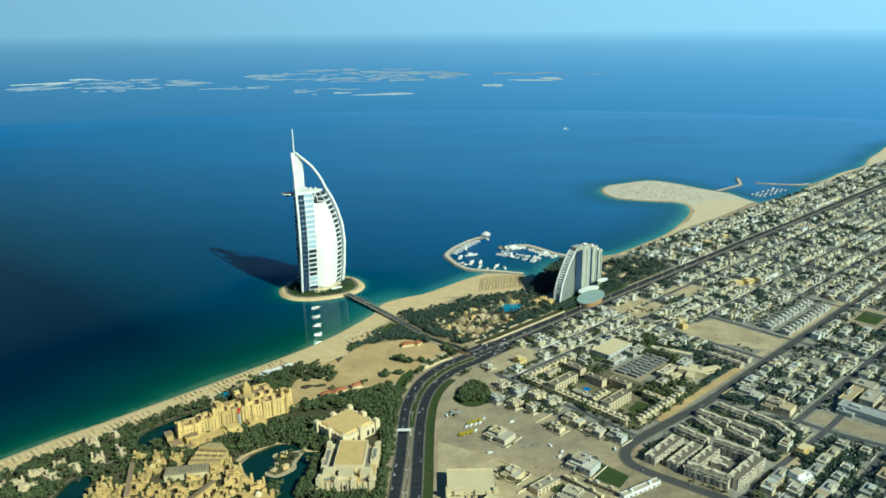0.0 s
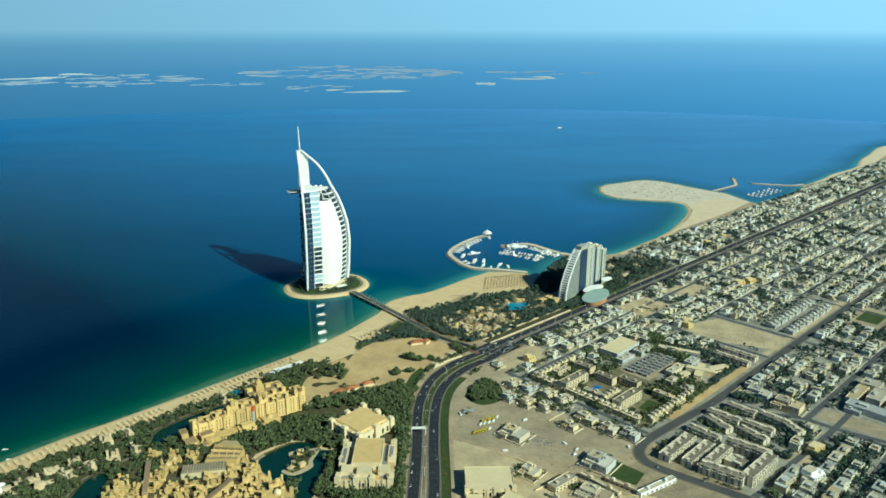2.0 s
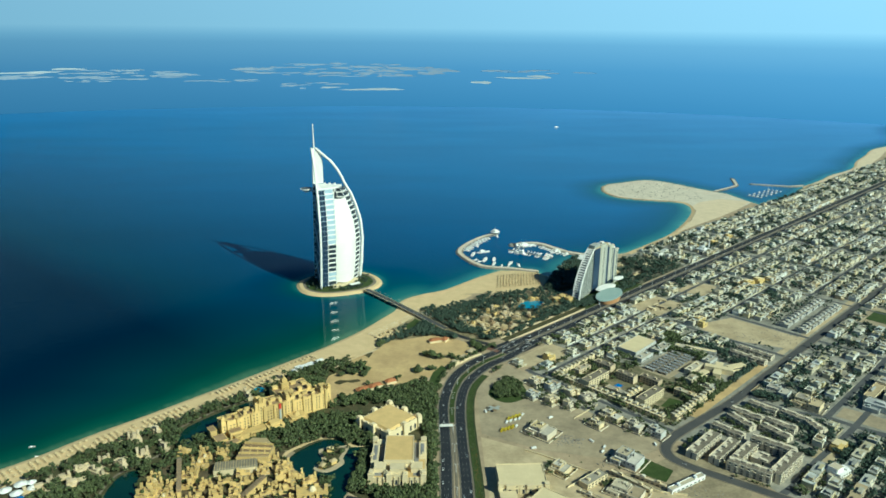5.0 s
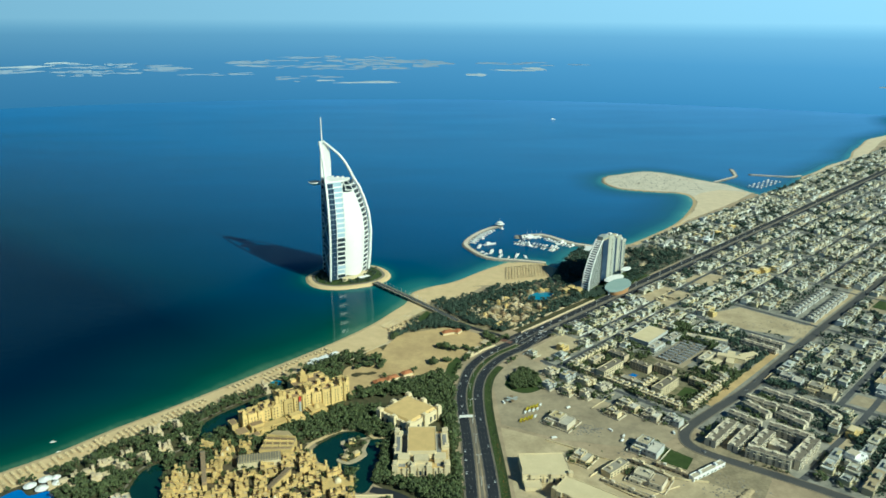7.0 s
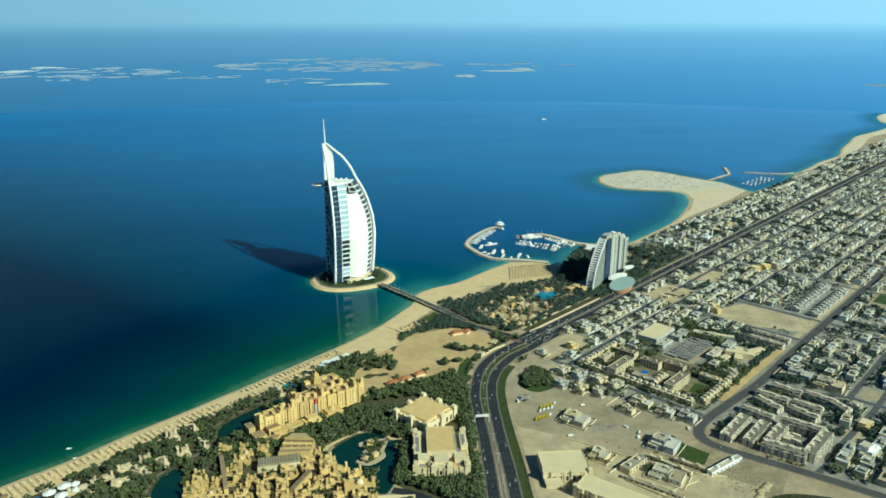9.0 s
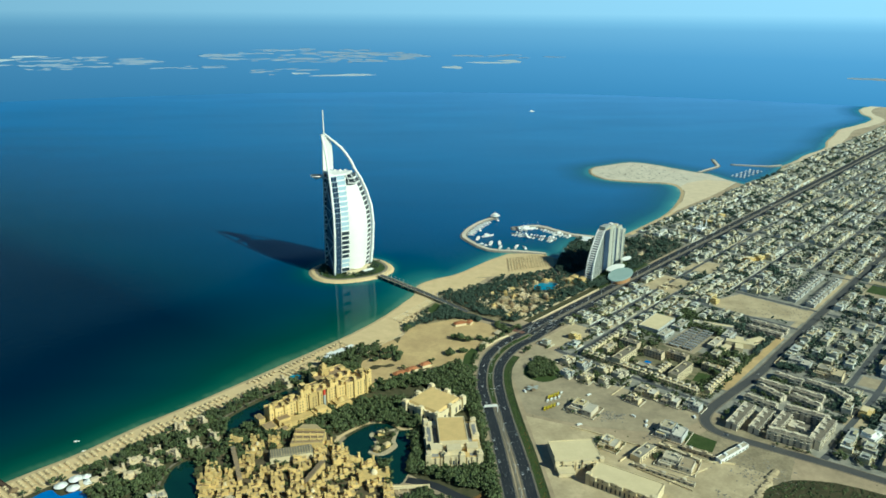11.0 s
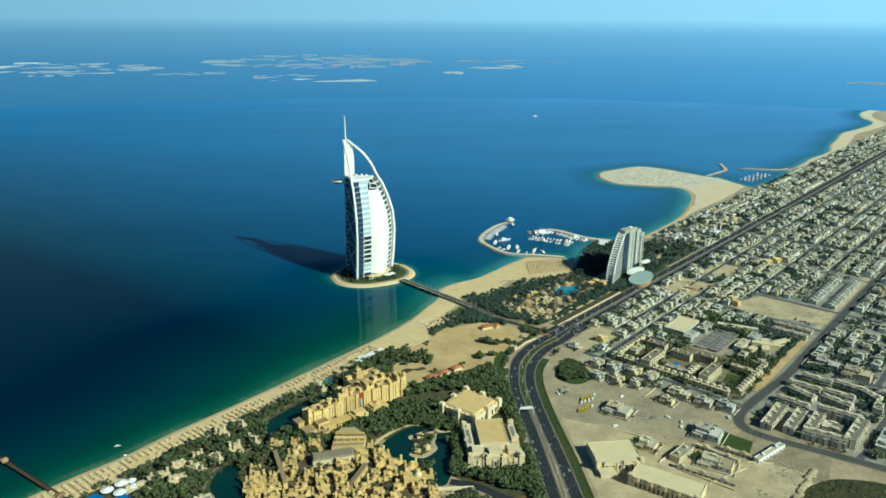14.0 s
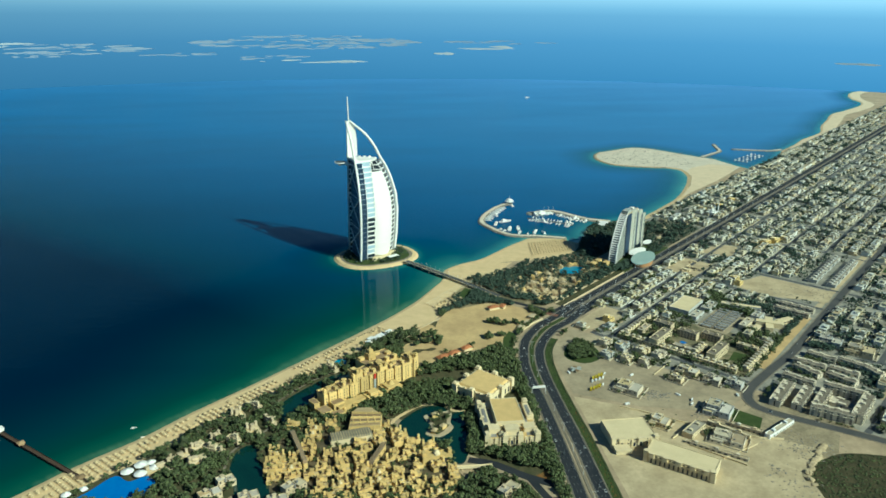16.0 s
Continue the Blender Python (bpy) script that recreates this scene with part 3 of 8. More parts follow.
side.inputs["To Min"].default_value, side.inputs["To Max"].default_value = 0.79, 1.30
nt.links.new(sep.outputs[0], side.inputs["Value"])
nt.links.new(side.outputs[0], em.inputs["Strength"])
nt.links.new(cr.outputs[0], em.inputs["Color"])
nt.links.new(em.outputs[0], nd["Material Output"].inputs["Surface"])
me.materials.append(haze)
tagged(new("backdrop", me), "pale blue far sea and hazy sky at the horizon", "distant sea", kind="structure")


def far_point(az, dep, lift=3.0):
    """The place on the backdrop at an azimuth and a depression, in degrees, from the middle of the flight."""
    t, h, k = math.tan(radians(dep)), 499.0, (R_TOP - R_SEA) / H_TOP
    z = (h - R_SEA * t) / (1 + k * t)
    r = R_SEA + k * z - lift
    return (EYE_MID[0] + r * math.sin(radians(az)), EYE_MID[1] + r * math.cos(radians(az)), z + 0.5)


rng = random.Random(11)


def far_island(az, dep, w, h, sand="far_sand"):
    k = 14
    ph = [rng.uniform(0, 6.3) for _ in range(3)]
    ring = []
    for i in range(k):
        a = 2 * math.pi * i / k
        q = 1 + 0.25 * math.sin(2 * a + ph[0]) + 0.2 * math.sin(3 * a + ph[1]) + 0.12 * math.sin(5 * a + ph[2])
        ring.append((az + w / 2 * q * math.cos(a), dep + h / 2 * q * math.sin(a)))
    mb = MB()
    mb.add([far_point(a, d, 4.0) for a, d in ring] + [far_point(a, d, 0.0) for a, d in ring],
           [tuple(range(k))] + [(i, k + i, k + (i + 1) % k, (i + 1) % k) for i in range(k)])
    return solid("sand_island", mb, sand, "low sand island far out at sea, blue-grey with painted haze", "island", "islands out at sea")


# loose groups of low islands: azimuths, depressions, how many
for a0, a1, d0, d1, count in ((-26.0, -14.2, 3.12, 3.95, 62), (-11.2, 5.6, 2.72, 3.72, 104), (-14.4, -8.4, 3.82, 4.05, 7), (-9.0, -3.2, 4.0, 4.55, 9), (8.0, 15.2, 3.08, 3.30, 9)):
    for _ in range(count):
        az = rng.uniform(a0, a1)
        edge = 1 - abs(2 * (az - a0) / (a1 - a0) - 1) ** 3
        d = (d0 + d1) / 2 + (d1 - d0) / 2 * rng.uniform(-1, 1) * edge
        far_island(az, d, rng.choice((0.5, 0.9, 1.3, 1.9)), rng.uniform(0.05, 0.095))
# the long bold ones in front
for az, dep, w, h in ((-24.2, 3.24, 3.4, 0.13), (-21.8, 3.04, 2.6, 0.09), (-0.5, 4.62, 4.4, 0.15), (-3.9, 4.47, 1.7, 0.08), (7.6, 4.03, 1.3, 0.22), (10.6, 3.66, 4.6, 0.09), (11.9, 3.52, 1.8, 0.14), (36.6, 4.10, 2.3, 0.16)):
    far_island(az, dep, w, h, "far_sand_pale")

# ---- the sail-shaped tower on its island ----
SPINE, TOP = Vector((-14, 55)), Vector((-10, 58))
NEAR, FAR_ = Vector((21, -79)).normalized(), Vector((93.3, -14.4)).normalized()
BOW = [(4, 82), (40, 86), (90, 88), (125, 84.5), (155, 75.5), (180, 65), (198, 53.5), (214, 46), (228, 37.5), (240, 28), (250, 18.5), (258, 10.5), (264, 4.5), (268, 0.5)]


def reach(z, d):
    """How far a wing reaches from the spine at a height; the one towards the land reaches farther."""
    more = min(8, (275 - z) / 4) if d is FAR_ else 0
    for (z0, r0), (z1, r1) in zip(BOW, BOW[1:]):
        if z <= z1:
            return r0 + (r1 - r0) * max(0, z - z0) / (z1 - z0) + more
    return more


def spine_at(z):
    return SPINE + (TOP - SPINE) * (z / 270)


THICK = {True: 29.0, False: 20.0}      # how thick the near and the far wing are


def wing_plan(d, z, grow=0.0):
    """The outline of a wing at a height; its thickness goes to the inner side."""
    n = Vector((-d.y, d.x)) * (1 if d is NEAR else -1)
    o, r, t = spine_at(z), reach(z, d) - 3 + grow, THICK[d is NEAR] + grow
    a, b = o + d * 4, o + d * r
    return [tuple(p) for p in (a - n * grow, b - n * grow, b + n * t - d * 5, a + n * t)]


def build_tower():
    tower = thing("sail_tower", "white sail-shaped hotel tower on a small round island", "tower", (SPINE.x, SPINE.y, 4))
    local = lambda mb: mb.moved(-SPINE.x, -SPINE.y, -4)
    floors = 20
    step = (194.0 - 6) / floors
    for d in (NEAR, FAR_):
        near = d is NEAR
        n = Vector((-d.y, d.x)) * (1 if near else -1)
        thick = THICK[near]
        for i in range(floors):
            z = 6 + i * step
            zm = z + step / 2
            o, r = spine_at(zm), reach(zm, d)
            g = MB().prism(wing_plan(d, zm), z + 2.6, z + step)
            # bands that reflect the sky get it as pale blue colour
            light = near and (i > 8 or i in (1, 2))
            part("window_band", local(g), "sky_glass" if light else "glass", tower, "glass band painted pale blue for sky reflection" if i == 13 and near else "")
            part("floor_slab", local(MB().prism(wing_plan(d, zm, 0.7), z, z + 2.6)), "white", tower)
            if near:
                # the stair of dark windows behind the bow, with a mullion between its two panes
                for k0, k1 in ((.0, .19), (.21, .40)):
                    q = [o + d * (r - 2.2 - 5 * k + e) + n * (thick * k) for k, e in ((k0, 0), (k0, .9), (k1, .9), (k1, 0))]
                    part("dark_window", local(MB().prism([tuple(v) for v in q], z + .7, z + step - .1)), "blue_glass", tower)
                if i < 12 and i % 2 == 0:
                    # added panes, leaned back at the top to throw sun glints on the water
                    a, b = o + d * (r - 2.15 - 5 * .44) + n * (thick * .44), o + d * (r - 2.15 - 5) + n * (thick * .98)
                    z0, z1 = z + 3.0, z + step - 1.0
                    lean = d * ((z1 - z0) * math.tan(radians(6.8)))
                    m = MB()
                    m.add([(p.x, p.y, zz) for p, zz in ((a + d, z0), (b + d, z0), (b + d - lean, z1), (a + d - lean, z1), (a - d, z0), (b - d, z0), (b - d, z1), (a - d, z1))],
                          [(0, 1, 2, 3), (5, 4, 7, 6), (4, 0, 3, 7), (1, 5, 6, 2), (3, 2, 6, 7), (4, 5, 1, 0)])
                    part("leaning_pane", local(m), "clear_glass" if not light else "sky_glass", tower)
            # bands of the outer wall: dark glass set between pale spandrels
            a, b = o + d * 5, o + d * (r - 4)
            part("outer_glass", local(MB().prism([tuple(a - n * 1.2), tuple(b - n * 1.2), tuple(b - n * .2), tuple(a - n * .2)], z + 1.2, z + step)), "blue_glass", tower)
            part("outer_spandrel", local(MB().prism([tuple(a - n * 1.6), tuple(b - n * 1.6), tuple(b - n * .2), tuple(a - n * .2)], z, z + 1.2)), "hotel_wall", tower)
        for k in ((0.42, 1.0) if near else (0.05, 1.0)):
            line = []
            for i in range(14):
                z = 6 + i * (188 / 13)
                p = spine_at(z) + d * (reach(z, d) - 2.4 - 5 * k) + n * (thick * k)
                line.append((p.x, p.y, z))
            part("fin", local(MB().tube(line, 0.8, 4)), "white", tower)
        # the great bow from the ground to the top of the mast
        line = []
        for i in range(44):
            z = 4 + i * 264 / 43
            p = spine_at(z) + d * (reach(z, d) + 1.5) - n * 3.0
            line.append((p.x, p.y, z))
        part("bow", local(MB().tube(line, 2.6 if near else 3.5, 8, r1=2.5)), "white", tower, "white steel bow", True)
        # struts from the bow to the wing
        for z in (34, 72, 110, 148, 184):
            p, q = spine_at(z) + d * (reach(z, d) + 1) - n * 3.0, spine_at(z) + d * (reach(z, d) - 12) + n * 1.0
            part("strut", local(MB().tube([(p.x, p.y, z), (q.x, q.y, z)], 0.7, 6)), "white", tower)
        # cross braces of the outer wall
        for z in (14, 74, 134):
            q, p = spine_at(z) + d * 5 - n * 2.6, spine_at(z) + d * (reach(z, d) - 6) - n * 2.6
            q1, p1 = spine_at(z + 54) + d * 5 - n * 2.6, spine_at(z + 54) + d * (reach(z + 54, d) - 6) - n * 2.6
            part("brace", local(MB().tube([(q.x, q.y, z), (p1.x, p1.y, z + 54)], 1.2, 6)), "white", tower)
            part("brace", local(MB().tube([(p.x, p.y, z), (q1.x, q1.y, z + 54)], 1.2, 6)), "white", tower)
            part("brace", local(MB().tube([(q1.x, q1.y, z + 54), (p1.x, p1.y, z + 54)], 0.9, 6)), "white", tower)
    # the membrane between the two wings
    n1, n2 = Vector((-NEAR.y, NEAR.x)), Vector((FAR_.y, -FAR_.x))
    rows, cols = 28, 14
    vs = []
    for i in range(rows + 1):
        z = 13 + (177 - 13) * i / rows
        a = spine_at(z) + NEAR * (reach(z, NEAR) - 7) + n1 * (THICK[True] - 1)
        b = spine_at(z) + FAR_ * (reach(z, FAR_) - 7) + n2 * (THICK[False] - 1)
        out = Vector(((b - a).y, -(b - a).x)).normalized()
        for j in range(cols + 1):
            f = j / cols
            p = a + (b - a) * f + out * (4 * f * (1 - f) * 9.0)
            zz = z - (4 * f * (1 - f) * 4 if i == 0 else 0)
            vs.append((p.x, p.y, zz))
    m = MB()
    c1 = cols + 1
    inner = [(x - 0.6, y + 0.6, z) for x, y, z in vs]
    k = len(vs)
    m.add(vs + inner, [(i * c1 + j, i * c1 + j + 1, (i + 1) * c1 + j + 1, (i + 1) * c1 + j) for i in range(rows) for j in range(cols)]
          + [(k + i * c1 + j, k + (i + 1) * c1 + j, k + (i + 1) * c1 + j + 1, k + i * c1 + j + 1) for i in range(rows) for j in range(cols)]
          + [(rows * c1 + j, rows * c1 + j + 1, k + rows * c1 + j + 1, k + rows * c1 + j) for j in range(cols)])
    part("membrane_screen", local(m), "fabric", tower, "white woven membrane screen", True)
    for i in range(2, rows, 2):
        line = [(x + 0.25, y - 0.25, z) for x, y, z in vs[i * c1:(i + 1) * c1]]
        part("membrane_rib", local(MB().tube(line, 0.2, 4)), "fabric", tower)
    # dark glazing of the atrium over the membrane, with its white braces
    o = spine_at(186)
    a, b = o + NEAR * 44 + n1 * 28, o + FAR_ * 52 + n2 * 19
    part("atrium_glazing", local(MB().prism([tuple(o + NEAR * 30 + n1 * 28), tuple(a), tuple(b), tuple(o + FAR_ * 34 + n2 * 19)], 170, 194)), "glass", tower, "dark atrium glazing")
    out = Vector(((b - a).y, -(b - a).x)).normalized()
    for p, q in ((a, a + (b - a) * .5), (b, a + (b - a) * .5)):
        p, q = p + out * 2, q + out * 2
        part("atrium_brace", local(MB().tube([(p.x, p.y, 176), (q.x, q.y, 194)], .9, 6)), "white", tower)
    # the flat roof over both wings, thin and white, with a rim
    roof = [tuple(spine_at(197) + NEAR * 4), tuple(spine_at(197) + NEAR * 53), tuple(spine_at(197) + NEAR * 48 + n1 * 29), tuple(b + out * 3), tuple(spine_at(197) + FAR_ * 57), tuple(spine_at(197) + FAR_ * 4)]
    part("roof_slab", local(MB().prism(roof, 194.2, 197.4)), "white", tower)
    part("roof_deck", local(MB().prism([(p[0] * .93 + 1.2, p[1] * .93 + 2.2) for p in roof], 197.4, 197.7)), "white", tower)
    bis = (NEAR + FAR_).normalized()
    core = MB()
    c = spine_at(100) + bis * 20
    core.box(c.x, c.y, 4, 14, 12, 190, 0.65)
    part("core", local(core), "white", tower)
    # the solid white top between spine and far bow
    top = MB()
    ring = []
    for z, w in ((197, 19), (225, 18.5), (248, 17), (262, 11)):
        o = spine_at(z)
        ring += [(o.x, o.y, z), (o.x + w, o.y + .2 * w, z), (o.x + w, o.y + 8, z), (o.x, o.y + 6, z)]
    top.add(ring, [(4 * i + k, 4 * i + (k + 1) % 4, 4 * i + 4 + (k + 1) % 4, 4 * i + 4 + k) for i in range(3) for k in range(4)] + [(12, 13, 14, 15), (3, 2, 1, 0)])
    part("crown_wall", local(top), "white", tower)
    sp = MB().tube([(*spine_at(z), z) for z in (4, 100, 200, 268)], 2.4, 8, r1=2.0)
    part("spine", local(sp), "white", tower, "", True)
    ms = MB().tube([(-7.5, 58, 262), (-8, 58, 285), (-8.5, 58, 315)], 1.7, 8, r1=1.0)
    part("mast", local(ms), "white", tower, "slender white mast")
    for i in range(7):
        p = spine_at(198) + (FAR_ if i % 2 else NEAR) * (14 + 5 * i)
        part("roof_unit", local(MB().box(p.x + 4, p.y - 3, 197.6, 4, 3.5, 2.4, 0.4)), "white", tower)
    # helipad on its arm
    pad = MB()
    pad.cyl(-26, 62, 179.5, 4, 11.5, 5.5, 24).cyl(-26, 62, 185.0, 12.4, 12.0, 1.6, 24)
    hp = part("helipad", local(pad), ["white"], tower, "round white helipad")
    part("landing_deck", local(MB().cyl(-26, 62, 186.6, 10.8, 10.8, 0.25, 24)), "dark_deck", hp, "dark landing deck")
    part("helipad_arm", local(MB().tube([(-22, 62, 183), (-14, 60, 182), (-11, 58, 176)], 2.2, 6)), "white", tower)
    # entrance building at the foot
    foot = MB()
    foot.prism([(28, -28), (64, 2), (78, 22), (56, 30), (30, 6)], 4, 9)
    part("podium", local(foot), "cream", tower)
    part("canopy", local(MB().box(70, -12, 8.5, 22, 9, 1.0, 0.6)), "white", tower)


def rim(r, k=1.0):
    """The outline of the tower's island."""
    out = []
    for i in range(48):
        a = 2 * math.pi * i / 48
        x, y = 79 * math.cos(a), 70 * math.sin(a)
        q = (abs(math.cos(a)) ** 2.4 + abs(math.sin(a)) ** 2.4) ** (-1 / 2.4)
        x, y = 80 * q * math.cos(a) * k + r * math.cos(a), 64 * q * math.sin(a) * k + r * math.sin(a)
        c, s = math.cos(0.32), math.sin(0.32)
        out.append((38 + c * x - s * y, 12 + s * x + c * y))
    return out


mb = MB()
a, b, c = rim(7), rim(0), rim(-7)
for lo, hi, z0, z1, mi in ((a, b, -1, 3.2, 0), (b, c, 3.2, 3.4, 0)):
    mb.add([(x, y, z0) for x, y in lo] + [(x, y, z1) for x, y in hi], [(i, (i + 1) % 48, 48 + (i + 1) % 48, 48 + i) for i in range(48)], mi)
mb.add([(x, y, 3.4) for x, y in c], [tuple(range(48))], 1)
solid("tower_island", mb, ["beach", "paving"], "round artificial island with a pale sloping edge", "island", kind="structure")
mb = MB()
mb.add([(x, y, 3.55) for x, y in rim(-13)], [tuple(range(48))])
solid("island_lawn", mb, "grass", "planted green on the tower island", "lawn", kind="structure")
build_tower()

# the bridge to the island
BR = [(92, -36), (133, -93), (169, -143), (234, -239)]
bridge = thing("causeway_bridge", "narrow curved road bridge from the shore to the tower island", "bridge", (92, -36, 4))
loc = lambda mb: mb.moved(-92, 36, -4)
brc = curve(BR, 10)
part("deck", loc(MB().strip(brc, 11, 5.2, 0, 1.2)), "inner_asphalt", bridge)
for sgn in (-1, 1):
    part("parapet", loc(MB().strip(offset(brc, 5.5 * sgn), 0.6, 6.3, 0, 1.6)), "cream", bridge)
for x, y, h in along(brc, 20)[:9]:
    part("pier", loc(MB().box(x, y, -1, 2, 8, 5.2, h)), "cream", bridge)
for x, y, h in along(brc, 12)[:17]:
    for sgn in (-1, 1):
        part("lamp_post", loc(MB().cyl(x + math.sin(h) * 5.4 * sgn, y - math.cos(h) * 5.4 * sgn, 6.3, 0.18, 0.12, 7, 5)), "white", bridge)
take_line(brc, 14)

# ---- the wave-shaped beach hotel ----
W0, WD = Vector((497, -108)), Vector((0.70, 0.714))
WN = Vector((-WD.y, WD.x))


WAVE = ((0.0, 4.0), (2.5, 22.0), (9.0, 38.0), (20.0, 54.0), (34.0, 70.0), (48.0, 84.0), (58.0, 92.0))


def wave_top(s):
    """Height of the hotel's roofline along its length."""
    for (sa, za), (sb, zb) in zip(WAVE, WAVE[1:]):
        if s < sb:
            return za + (zb - za) * (s - sa) / (sb - sa)
    return 92 if s < 112 else 85 if s < 132 else 74


def build_wave_hotel():
    hotel = thing("wave_hotel", "pale wave-shaped beach hotel with a sloping white end", "hotel", (W0.x, W0.y, 2))
    lc = lambda mb: mb.moved(-W0.x, -W0.y, -2)
    pt = lambda s, t: tuple(W0 + WD * s + WN * (t + 6 * math.sin(s / 150 * math.pi)))
    # body, cut in bays along the length
    fl = 3.6
    for i in range(24):
        z = 3 + i * fl
        s0 = 0
        while wave_top(s0) < z + fl and s0 < 120:
            s0 += 1
        s1 = 148 if z < 72 else 132 if z < 83 else 112
        if s0 >= s1 - 4:
            continue
        line = [s0 + (s1 - s0) * k / 8 for k in range(9)]
        slab = [pt(s, -1.6) for s in line] + [pt(s, 12.5) for s in reversed(line)]
        rec = [pt(s, 0.0) for s in line] + [pt(s, 11.5) for s in reversed(line)]
        part("balcony_slab", lc(MB().prism(slab, z, z + 1.2)), "hotel_wall", hotel)
        part("window_band", lc(MB().prism(rec, z + 1.2, z + fl)), "glass", hotel)
    # dividing walls of the balconies
    for s in range(12, 148, 12):
        t = min(wave_top(s), 92) - 1
        part("bay_wall", lc(MB().prism([pt(s, -1.5), pt(s + 0.5, -1.5), pt(s + 0.5, 0.4), pt(s, 0.4)], 3, t)), "hotel_wall", hotel)
    # the sloping white end: two curved rails with a rung at each floor and glass behind
    prof = [p for (a, b) in zip(WAVE, WAVE[1:]) for p in [(a[0] + (b[0] - a[0]) * k / 4, a[1] + (b[1] - a[1]) * k / 4) for k in range(4)]] + [WAVE[-1]]

    def ribbon(t0, t1, d0, d1, seg, mt, name):
        m = MB()
        (sa, za), (sb, zb) = seg
        vs = [(*pt(s + d, t), z) for t in (t0, t1) for s, z, d in ((sa, za, d0), (sa, za, d1), (sb, zb, d1), (sb, zb, d0))]
        m.add(vs, [(3, 2, 1, 0), (4, 5, 6, 7), (1, 5, 4, 0), (2, 6, 5, 1), (3, 7, 6, 2), (0, 4, 7, 3)])
        part(name, lc(m), mt, hotel)

    for seg in zip(prof, prof[1:]):
        ribbon(-3.4, -1.2, -4.0, .5, seg, "white", "sloping_rail")
        ribbon(10.0, 12.2, -4.0, .5, seg, "white", "sloping_rail")
        ribbon(-1.2, 10.0, -1.5, 0.5, seg, "glass", "sloping_glass")
        (sa, za), (sb, zb) = seg
        ribbon(-1.2, 10.0, -3.2, -1.4, ((sa, za), (sa + (sb - sa) * .45, za + (zb - za) * .45)), "white", "sloping_rung")
    # lift tower and flat vertical fronts towards the land
    def bull(s, w, deep):
        """A rounded pier front."""
        return [pt(s + w / 2 - w / 2 * math.cos(q), 1 - deep * math.sin(q) ** .6) for q in np.linspace(0, math.pi, 9)]

    for s, w, deep, z1, mt in ((57, 23, 4.2, 90, "blue_glass"), (80, 21, 7.0, 94.5, "tower_wall"), (101, 7, 3.6, 88, "hotel_wall"), (108, 6, 3.8, 84, "blue_glass"), (114, 16, 6, 87, "tower_wall"), (130, 4, 3.6, 76, "blue_glass"), (134, 13, 4.5, 76, "tower_wall")):
        m = MB().prism(bull(s, w, deep), 3, z1) if mt == "tower_wall" else MB().prism([pt(s, 1 - deep), pt(s + w, 1 - deep), pt(s + w, 1), pt(s, 1)], 3, z1)
        pier = part("front_pier", lc(m), mt, hotel)
        if mt == "tower_wall":
            for e in (.42, .58):
                q = pt(s + w * e, 1 - deep - .1)
                part("window_strip", lc(MB().box(*q, 8, .5, .5, z1 - 14, .8)), "grey_glass", pier)
    part("crown_wall", lc(MB().prism([pt(56, -2.4), pt(78, -2.4), pt(78, 10), pt(56, 10)], 92.5, 98)), "hotel_wall", hotel)
    for s0, s1, z in ((56, 112, 92), (112, 132, 85), (132, 148, 74)):
        part("roof_slab", lc(MB().prism([pt(s0, -2), pt(s1, -2), pt(s1, 13), pt(s0, 13)], z - 2.2, z + 0.4)), "roof", hotel)
    for s, z in ((84, 92.4), (99, 92.4), (122, 85.4), (140, 74.4)):
        part("plant_room", lc(MB().box(*pt(s, 6), z, 8, 6, 3.5, 0.8)), "white", hotel)
    # entrance disc
    def oval_ring(a, b, rot):
        c, s = math.cos(rot), math.sin(rot)
        return [(562 + c * a * math.cos(q) - s * b * math.sin(q), -66 + s * a * math.cos(q) + c * b * math.sin(q)) for q in np.linspace(0, 2 * math.pi, 29)[:-1]]

    m = MB().prism(oval_ring(29, 12.5, GRID), 13.0, 13.9).prism(oval_ring(24, 9, GRID), 13.9, 14.8)
    part("entrance_roof", lc(m), "white", hotel, "white oval canopy roof")
    part("entrance_hall", lc(MB().prism(oval_ring(21, 7.5, GRID), 2, 13)), "grey_glass", hotel)
    m = MB().prism([(x + 34, y + 32) for x, y in oval_ring(15, 7, GRID)], 20, 22)
    part("upper_canopy", lc(m), "white", hotel, "curved white canopy")


build_wave_hotel()
take([(480, -100), (500, -115), (600, -40), (620, 20), (590, 25)])
# the oval hall with a tilted roof beside it
oval = thing("oval_hall", "oval conference hall with a slanting pale roof and copper wall", "hall", (556, -108, 2))
ring = [(32 * math.cos(a), 19 * math.sin(a)) for a in np.linspace(0, 2 * math.pi, 29)[:-1]]
m = MB()
c, s = math.cos(GRID), math.sin(GRID)
tilt = lambda x, y: 11.5 + 0.07 * x + 0.10 * y
rp = [(c * x - s * y, s * x + c * y) for x, y in ring]
m.add([(x * .86, y * .86, 0) for x, y in rp] + [(x, y, tilt(x, y)) for x, y in rp], [(i, (i + 1) % 28, 28 + (i + 1) % 28, 28 + i) for i in range(28)])
part("wall", m, "copper", oval, "copper-coloured wall")
m = MB()
m.add([(x * 1.06, y * 1.06, tilt(x, y)) for x, y in rp] + [(x * 1.04, y * 1.04, tilt(x, y) + 1.5) for x, y in rp],
      [(i, (i + 1) % 28, 28 + (i + 1) % 28, 28 + i) for i in range(28)] + [tuple(range(28, 56)), tuple(range(27, -1, -1))])
part("roof", m, "teal_roof", oval, "grey-green slanting roof")
